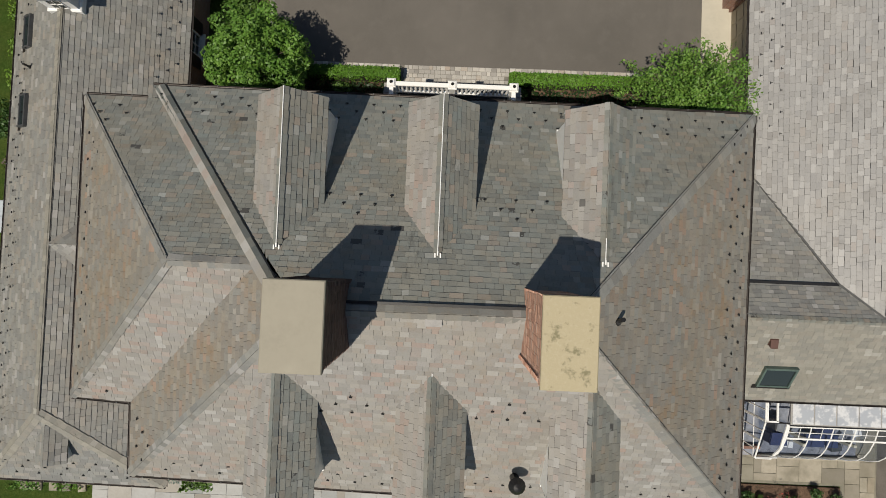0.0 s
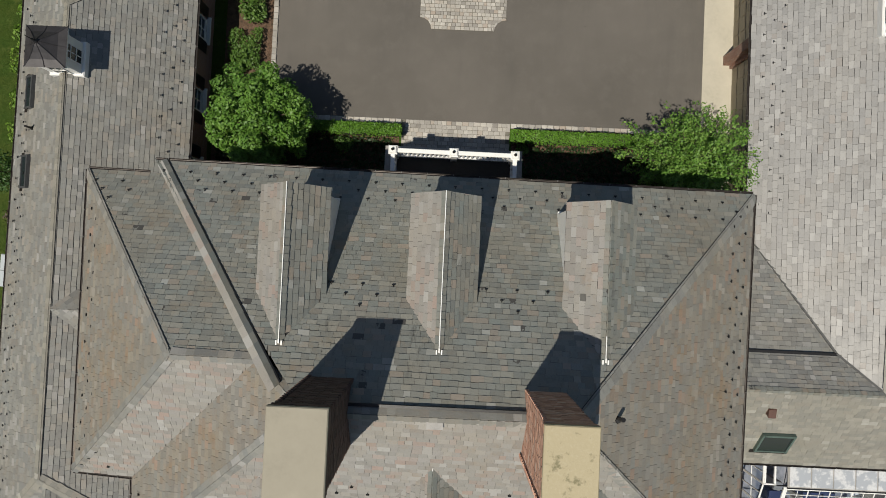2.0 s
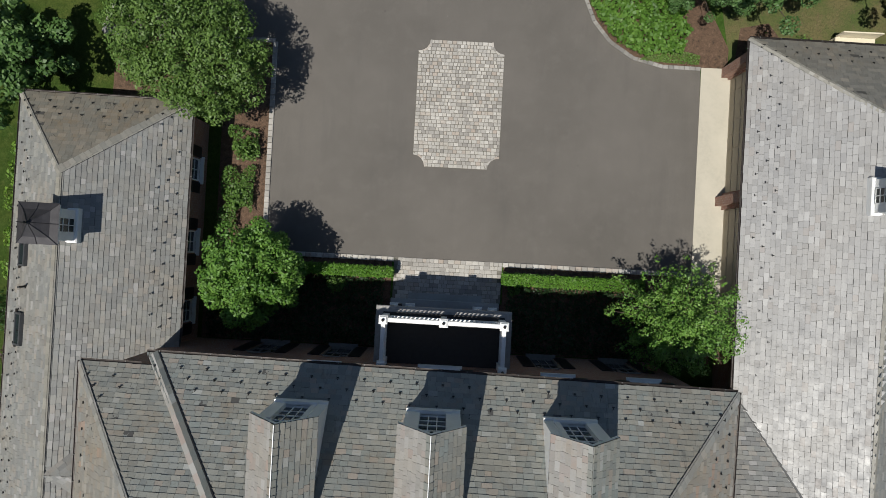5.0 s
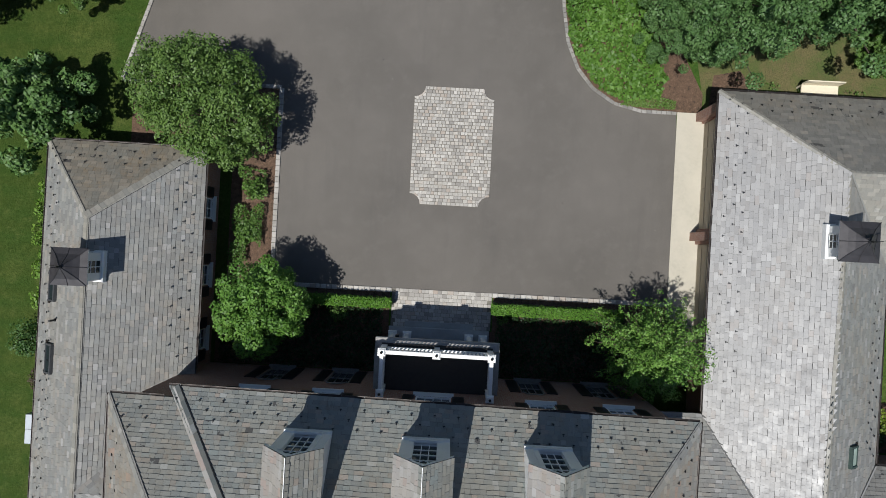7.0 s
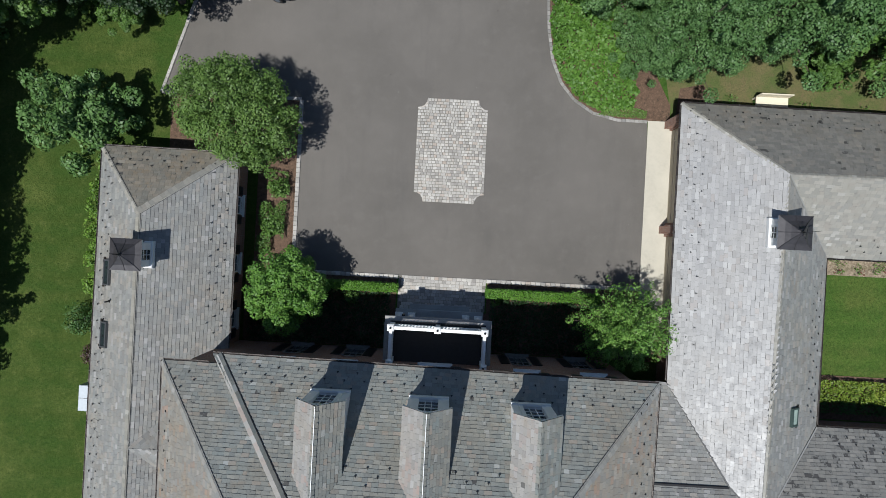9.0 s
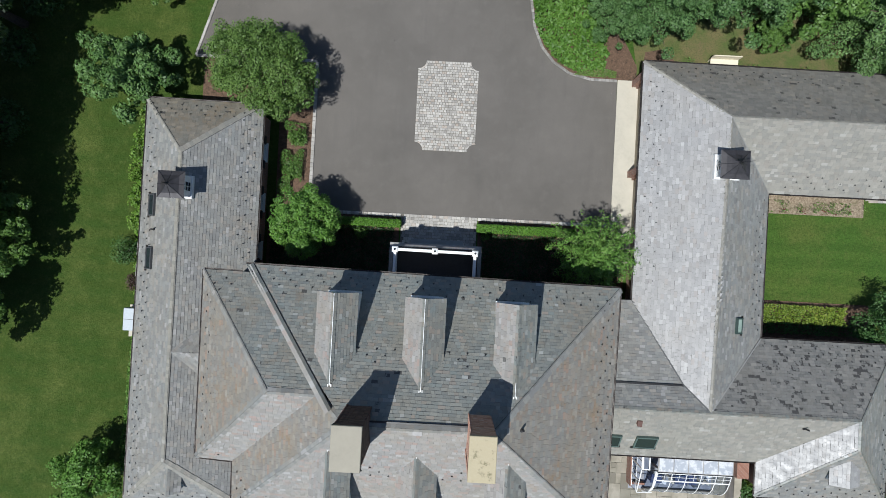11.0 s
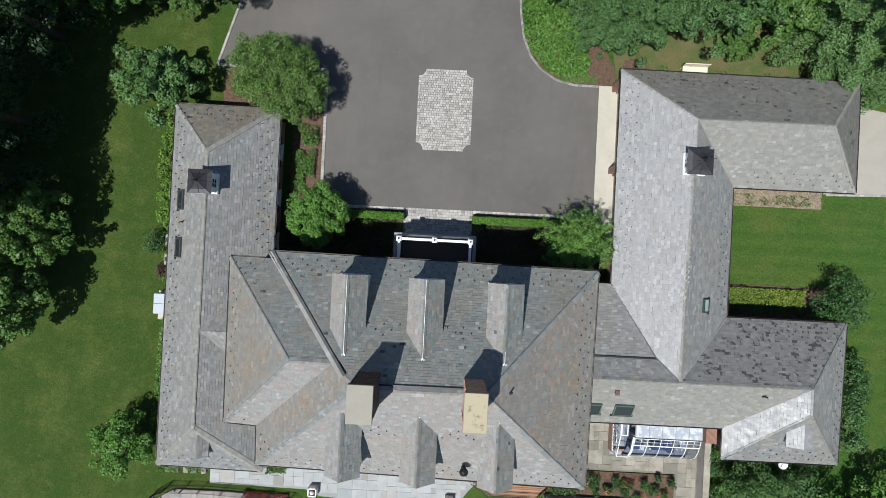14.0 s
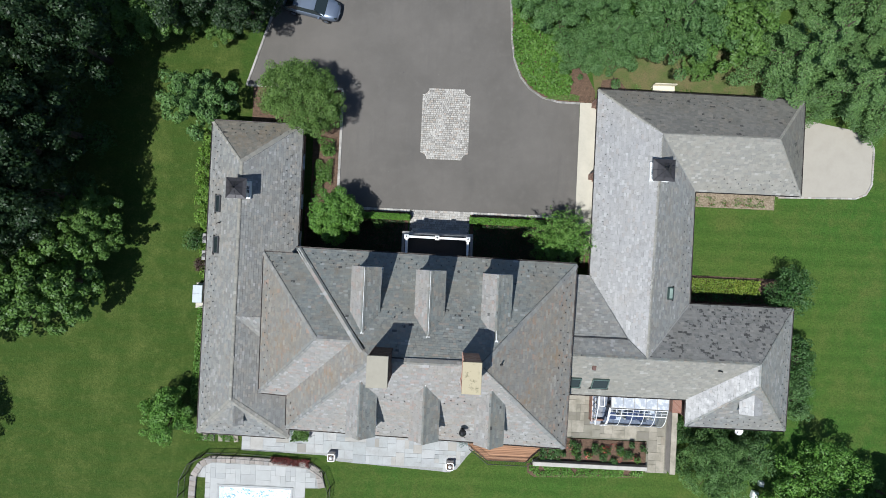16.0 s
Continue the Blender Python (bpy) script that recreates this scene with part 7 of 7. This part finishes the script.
# ---------- conservatory ----------
def conservatory():
    ob = thing("conservatory", (16, -6, 0), "white lean-to conservatory with curved glass eaves", "conservatory")
    x0, x1 = 14.35, 18.85
    n = 6
    along = [x0 + (x1 - x0) * i / (n - 1) for i in range(n)]
    part("sill_wall", Mesh().box(((x0 + x1) / 2, -8.02, 0.13), (x1 - x0, 0.16, 0.32), bevel=0.02), FLAGSTONE, ob, "low stone sill")
    prof = [(-5.95, 2.44), (-6.6, 2.2), (-7.08, 1.94), (-7.42, 1.66), (-7.68, 1.3), (-7.84, 0.9), (-7.93, 0.55), (-7.96, 0.28)]
    for xa, xb in zip(along, along[1:]):
        part("roof_panel", Mesh().box(((xa + xb) / 2, -5.5, 2.52), (xb - xa - 0.05, 0.84, 0.05), bevel=0.012), FROSTED, ob, "frosted white roof panel with worn patches")
    part("panel_frame", Mesh().box(((x0 + x1) / 2, -5.5, 2.485), (x1 - x0 + 0.08, 0.94, 0.04)), GREYTRIM, ob)
    part("gutter", Mesh().box(((x0 + x1) / 2, -6.0, 2.47), (x1 - x0 + 0.1, 0.06, 0.08)), BLACK, ob, "dark gutter below the panels")
    for x in along:
        m = Mesh()
        for (ya, za), (yb, zb) in zip(prof, prof[1:]):
            m.tube((x, ya, za), (x, yb, zb), 0.023, 6)
        part("rib", m, WHITE, ob)
    for y, z, w in ((-6.06, 2.42, 0.07), (-6.32, 2.325, 0.03), (-6.6, 2.23, 0.075)):
        part("rail", Mesh().box(((x0 + x1) / 2, y, z), (x1 - x0, w, 0.05), bevel=0.012), WHITE, ob)
    for xa, xb in zip(along, along[1:]):
        part("glazing_bar", Mesh().tube(((xa + xb) / 2, -6.05, 2.43), ((xa + xb) / 2, -6.6, 2.23), 0.014, 5), WHITE, ob)
        for j0, j1 in ((0, 1), (1, 4), (4, 7)):
            seg = prof[j0:j1 + 1]
            v = [(x, y, z) for y, z in seg for x in (xa + 0.06, xb - 0.06)]
            part("glass_pane", Mesh().add(v, [(2 * k, 2 * k + 1, 2 * k + 3, 2 * k + 2) for k in range(len(seg) - 1)]), TINTED, ob)
    for xe in (x0, x1):
        v = [(xe, y, z - 0.03) for y, z in prof] + [(xe, -5.95, 0.28)]
        part("glass_pane", Mesh().add(v, [tuple(range(len(v)))]), TINTED, ob)
    # glazed lobby on the west side
    part("knee_wall", Mesh().box((13.33, -6.3, 0.4), (0.12, 2.7, 0.8)), BRICK_WALL, ob, "low red brick wall")
    part("knee_wall", Mesh().box((13.86, -7.62, 0.2), (1.0, 0.12, 0.4)), BRICK_WALL, ob, "low red brick wall")
    zt = lambda y: 2.45 - 0.42 * max(0.0, -5.9 - y)
    for y0, y1 in ((-5.0, -5.85), (-5.9, -6.75), (-6.8, -7.6)):
        f = Mesh()
        f.tube((13.35, y0, zt(y0)), (13.35, y1, zt(y1)), 0.035, 6).tube((13.35, y0, 0.82), (13.35, y1, 0.82), 0.03, 6)
        for y in (y0, (y0 + y1) / 2, y1):
            f.tube((13.35, y, 0.82), (13.35, y, zt(y)), 0.026, 6)
        f.tube((13.35, y0, 1.6), (13.35, y1, 1.6), 0.018, 6)
        part("window_frame", f, WHITE, ob)
        part("glass_pane", Mesh().add([(13.36, y0, 0.85), (13.36, y1, 0.85), (13.36, y1, zt(y1)), (13.36, y0, zt(y0))], [(0, 1, 2, 3)]), TINTED, ob)
    part("window_frame", Mesh().box((13.8, -5.4, 2.47), (0.07, 0.95, 0.06)).box((13.6, -4.98, 2.47), (0.5, 0.06, 0.06)).box((13.6, -5.88, 2.47), (0.5, 0.06, 0.06)).box((13.4, -5.4, 2.47), (0.06, 0.95, 0.06)), WHITE, ob, "white roof hatch frame")
    part("rail", Mesh().tube((13.35, -7.6, 1.75), (x0, -7.62, 1.6), 0.03, 6), WHITE, ob)
    part("rail", Mesh().tube((13.35, -5.93, 2.45), (x0, -5.93, 2.45), 0.03, 6), BLACK, ob)
    part("drainpipe", Mesh().tube((x0 - 0.1, -5.95, 2.46), (x0 - 0.1, -7.1, 2.0), 0.06, 7).tube((x0 - 0.1, -7.1, 2.0), (x0 - 0.1, -7.75, 1.3), 0.06, 7).tube((x0 - 0.1, -7.75, 1.3), (x0 - 0.1, -8.1, 0.25), 0.06, 7), WHITE, ob)
    part("floor", Mesh().box((16.1, -6.55, 0.06), (5.4, 3.0, 0.06)), GREYFLOOR, ob, "grey tiled floor")
    for i, (x, w) in enumerate(((14.95, 0.75), (16.55, 0.8), (17.3, 0.5))):
        bench = part("bench", Mesh().box((x, -7.1, 0.72), (w, 0.55, 0.05), bevel=0.01), DARKBLUE, ob, "dark blue bench")
        for sx in (-0.42, 0.42):
            part("leg", Mesh().box((x + sx * w, -7.1, 0.4), (0.05, 0.45, 0.62)), DARKBLUE, bench)
    for i, (x, y, w, d, h) in enumerate(((14.85, -6.5, 0.3, 0.4, 0.95), (15.5, -7.35, 0.4, 0.3, 0.5), (16.9, -6.55, 0.5, 0.35, 1.0), (17.65, -7.45, 0.45, 0.3, 0.45), (18.2, -6.6, 0.35, 0.35, 0.9))):
        part("storage_box", Mesh().box((x, y, h / 2 + 0.09), (w, d, h), 7 * i - 12, bevel=0.03), (GREYTRIM, WHITE, DARKBLUE, GREYTRIM2, WHITE)[i], ob, "storage box behind the glass")
    for x, y, h in ((15.75, -6.9, 1.15), (16.05, -7.3, 0.7), (17.85, -7.15, 0.95), (18.35, -7.3, 0.6)):
        part("post", Mesh().box((x, y, h / 2 + 0.09), (0.13, 0.13, h), bevel=0.02), CREAM, ob, "cream painted post")


def frosted_build(n, link, b):
    f = tex(n, link, 2.6, 4.0, 0.65)
    c = mixc(n, link, curve01(n, link, f, 0.47, 0.56), (0.36, 0.385, 0.42), (0.58, 0.59, 0.60))
    c = mixc(n, link, math_node(n, link, "MULTIPLY", curve01(n, link, tex(n, link, 14.0, 3.0, 0.7), 0.5, 0.66), 0.5), c, (0.36, 0.37, 0.40))
    link(c, b.inputs["Base Color"])
    b.inputs["Roughness"].default_value = 0.45


def tinted_build(n, link, b):
    b.inputs["Base Color"].default_value = (0.04, 0.05, 0.06, 1)
    b.inputs["Roughness"].default_value = 0.04
    clear = n.new("ShaderNodeBsdfTransparent")
    clear.inputs["Color"].default_value = (0.80, 0.85, 0.93, 1)
    mx = n.new("ShaderNodeMixShader")
    mx.inputs[0].default_value = 0.1
    link(clear.outputs[0], mx.inputs[1])
    link(b.outputs[0], mx.inputs[2])
    link(mx.outputs[0], n["Material Output"].inputs["Surface"])


FROSTED = material("frosted_panel", frosted_build)
TINTED = material("tinted_glass", tinted_build)
GREYFLOOR = plain("grey_floor_tile", (0.27, 0.28, 0.31), 0.6, 0, 0.3, 3.0)
DARKBLUE = plain("dark_blue_paint", (0.045, 0.06, 0.13), 0.5)
CREAM = plain("cream_paint", (0.66, 0.60, 0.46), 0.6, 0, 0.05)
conservatory()

# ---------- things round the house ----------
ACGREY = plain("pale_blue_grey_paint", (0.40, 0.44, 0.47), 0.5, 0, 0.06)
ac = thing("air_conditioner", (-19.5, 1.3, 0), "pale grey air conditioning unit beside the wing", "air conditioner")
part("casing", Mesh().box((-19.5, 1.3, 0.5), (0.8, 1.45, 0.95), bevel=0.03), ACGREY, ac)
part("pad", Mesh().box((-19.5, 1.1, 0.03), (1.0, 2.1, 0.1)), CONCRETE, ac)
part("seam", Mesh().box((-19.5, 1.3, 0.985), (0.74, 0.02, 0.01)), BLACK, ac)
for y in (5.9, 4.5):
    u = thing("condenser", (-19.1, y, 0), "small grey outdoor condenser unit", "condenser", "condensers")
    part("casing", Mesh().box((-19.1, y, 0.45), (0.5, 0.8, 0.85), bevel=0.06), GREYTRIM, u)
    part("grille", Mesh().lathe((-19.1, y, 0.875), [(0.2, 0), (0.2, 0.02), (0.05, 0.03)], 12), BLACK, u)
bn = thing("bench", (17.9, 20.0, 0), "cream painted garden bench behind the garage", "bench")
part("seat", Mesh().box((18.1, 19.95, 0.45), (1.8, 0.55, 0.07), bevel=0.01), CREAM, bn)
part("backrest", Mesh().box((18.1, 20.25, 0.75), (1.8, 0.06, 0.5)), CREAM, bn)
for x in (17.27, 18.93):
    for y in (19.75, 20.2):
        part("leg", Mesh().box((x, y, 0.21), (0.08, 0.08, 0.44)), CREAM, bn)
sheet("rough_grass", [(12.7, 18.9), (28.6, 18.7), (28.4, 22.0), (24.0, 24.0), (14.0, 24.0), (12.2, 21.6)], -0.05, 0.012, ROUGH_LAWN, "thin yellowing grass and bare soil behind the garage", "grass")
sheet("planting_bed", [(12.9, 18.9), (28.6, 18.7), (28.4, 19.5), (26.0, 19.75), (23.0, 19.35), (19.5, 19.3), (16.4, 19.5), (15.2, 19.9), (14.4, 20.9), (13.1, 20.6)], -0.05, 0.025, MULCH, "bare reddish soil strip behind the garage", "bed")
cover("weeds", [(13.2, 19.3), (27.8, 19.0), (27.6, 19.9), (13.6, 20.4)], 0.35, 1500, 0.11, LEAF_LINDEN, "scattered weeds in the bare soil", 159, gaps=0.62)
GRAVEL = stone_material("pale_gravel", [(0, (0.33, 0.30, 0.25)), (1, (0.38, 0.35, 0.295))], 40, 0.95, (0.27, 0.245, 0.2), 0.4)
gravel = [(28.0, 18.4), (34.0, 17.4), (35.2, 16.9), (35.85, 15.9), (35.8, 12.9), (35.4, 12.1), (34.6, 11.75), (28.0, 11.55)]
sheet("gravel_drive", gravel, -0.05, 0.025, GRAVEL, "pale gravel parking area beside the garage", "drive")
kerb("kerb", [(28.2, 11.5), (34.6, 11.7), (35.45, 12.05), (35.9, 12.9), (35.95, 15.9), (35.3, 17.0)], "pale stone edging round the gravel", 161, 0.14, 0.06, 0.3)
dish = thing("satellite_dish", (24.6, -7.4, 2.0), "small white satellite dish below the eave", "satellite dish")
part("dish", Mesh().lathe((24.6, -7.4, 2.1), [(0.05, 0), (0.2, 0.03), (0.32, 0.1), (0.33, 0.12), (0.2, 0.06), (0.02, 0.03)], 14), WHITE, dish)
part("arm", Mesh().tube((24.6, -7.4, 2.1), (24.3, -7.0, 1.9), 0.025, 6).tube((24.6, -7.4, 2.13), (24.35, -7.6, 2.35), 0.015, 5), BLACK, dish)


for bx, by, bs, turn in ((27.25, -13.25, 0.5, -12), (27.75, -12.3, 0.34, -8)):
    wb = thing("utility_box", (bx, by, 0), "small white utility box standing on the lawn", "utility box", "lawn boxes")
    part("casing", Mesh().box((bx, by, 0.16), (bs, bs * 1.2, 0.36), turn, bevel=0.04), WHITE, wb)
    part("lid", Mesh().box((bx, by, 0.36), (bs * 0.9, bs * 1.1, 0.05), turn, bevel=0.02), WHITE, wb)


# ---------- car ----------
def car(x, y, turn):
    ob = thing("car", (x, y, 0.02), "silver saloon car parked on the drive", "car")
    b = pose(x, y, 0.02, 0, 0, turn)
    secs = [(-2.4, 0.3, 0.4, 0.6, 0.7), (-2.36, 0.56, 0.35, 0.68, 0.72), (-2.26, 0.72, 0.3, 0.78, 0.8), (-2.08, 0.81, 0.25, 0.86, 0.84), (-1.7, 0.88, 0.2, 0.92, 0.9), (-0.9, 0.91, 0.2, 0.95, 0.92), (0.6, 0.91, 0.2, 0.94, 0.92), (1.5, 0.89, 0.2, 0.88, 0.9), (1.95, 0.83, 0.22, 0.8, 0.82), (2.2, 0.74, 0.28, 0.7, 0.8), (2.34, 0.57, 0.33, 0.62, 0.66), (2.4, 0.28, 0.4, 0.56, 0.6)]
    m = Mesh()
    v, f = [], []
    for s, hw, z0, z1, zt in secs:
        v += [(s, -hw * 0.9, z0), (s, -hw, (z0 + z1) / 2), (s, -hw * 0.93, z1), (s, -hw * 0.6, z1 + 0.05), (s, hw * 0.6, z1 + 0.05), (s, hw * 0.93, z1), (s, hw, (z0 + z1) / 2), (s, hw * 0.9, z0)]
    for j in range(len(secs) - 1):
        f += [(8 * j + i, 8 * j + (i + 1) % 8, 8 * j + 8 + (i + 1) % 8, 8 * j + 8 + i) for i in range(8)]
    f += [tuple(range(8)), tuple(range(8 * len(secs) - 1, 8 * len(secs) - 9, -1))]
    m.add([b @ Vector(p) for p in v], f)
    body = part("body", m, SILVER, ob)
    for q in body.data.polygons:
        q.use_smooth = True
    roof = [(-1.25, 0.62, 1.36), (-0.6, 0.66, 1.43), (0.3, 0.64, 1.4), (0.55, 0.6, 1.36)]
    r = Mesh()
    v = [q for s, hw, z in roof for q in ((s, -hw, z - 0.06), (s, -hw * 0.9, z), (s, hw * 0.9, z), (s, hw, z - 0.06))]
    r.add([b @ Vector(p) for p in v], [(4 * j + i, 4 * j + i + 1, 4 * j + 5 + i, 4 * j + 4 + i) for j in range(3) for i in range(3)])
    part("roof", r, SILVER, ob)
    g = lambda q: Mesh().add([b @ Vector(p) for p in q], [tuple(range(len(q)))])
    part("windscreen", g([(1.35, -0.74, 0.95), (1.35, 0.74, 0.95), (0.55, 0.6, 1.33), (0.55, -0.6, 1.33)]), PANE, ob)
    part("rear_window", g([(-1.25, -0.62, 1.33), (-1.25, 0.62, 1.33), (-1.95, 0.72, 0.99), (-1.95, -0.72, 0.99)]), PANE, ob)
    for s in (-1, 1):
        part("side_window", g([(1.3, s * 0.8, 0.97), (0.55, s * 0.62, 1.31), (-1.2, s * 0.63, 1.31), (-1.85, s * 0.8, 1.0)]), PANE, ob)
        part("mirror", Mesh().box((0, 0, 0), (0.15, 0.2, 0.12), m=b @ Matrix.Translation((0.95, s * 1.0, 0.98))), SILVER, ob)
        part("headlight", Mesh().box((0, 0, 0), (0.26, 0.16, 0.1), 0, bevel=0.03, m=b @ Matrix.Translation((2.16, s * 0.62, 0.71))), PANE, ob, "clear headlight")
        for q in (-1.4, 1.4):
            w = part("wheel", Mesh().tube(b @ Vector((q, s * 0.72, 0.32)), b @ Vector((q, s * 0.93, 0.32)), 0.32, 16), BLACK, ob)
            part("rim", Mesh().tube(b @ Vector((q, s * 0.92, 0.32)), b @ Vector((q, s * 0.945, 0.32)), 0.2, 12), SILVER, w)


SILVER = plain("silver_paint", (0.22, 0.26, 0.33), 0.38, 0.7, 0.03, 2.0, 0)
car(-11.3, 25.55, -12)


# shaded undergrowth below the tall trees
for i, (x, y, r) in enumerate(((-29.5, 9.5, 1.3), (-28.2, 13.5, 1.5), (-30.5, 16.5, 1.6), (-27.6, 18.5, 1.3), (-30.0, 21.5, 1.7), (-31.5, 12.0, 1.5), (-26.6, 21.8, 1.2))):
    shrub((x, y, 0), r, 1.8 * r * 0.7, LEAF_DEEP, "shaded leafy undergrowth below the tall trees", 170 + i, 900, 0.22, group="undergrowth")
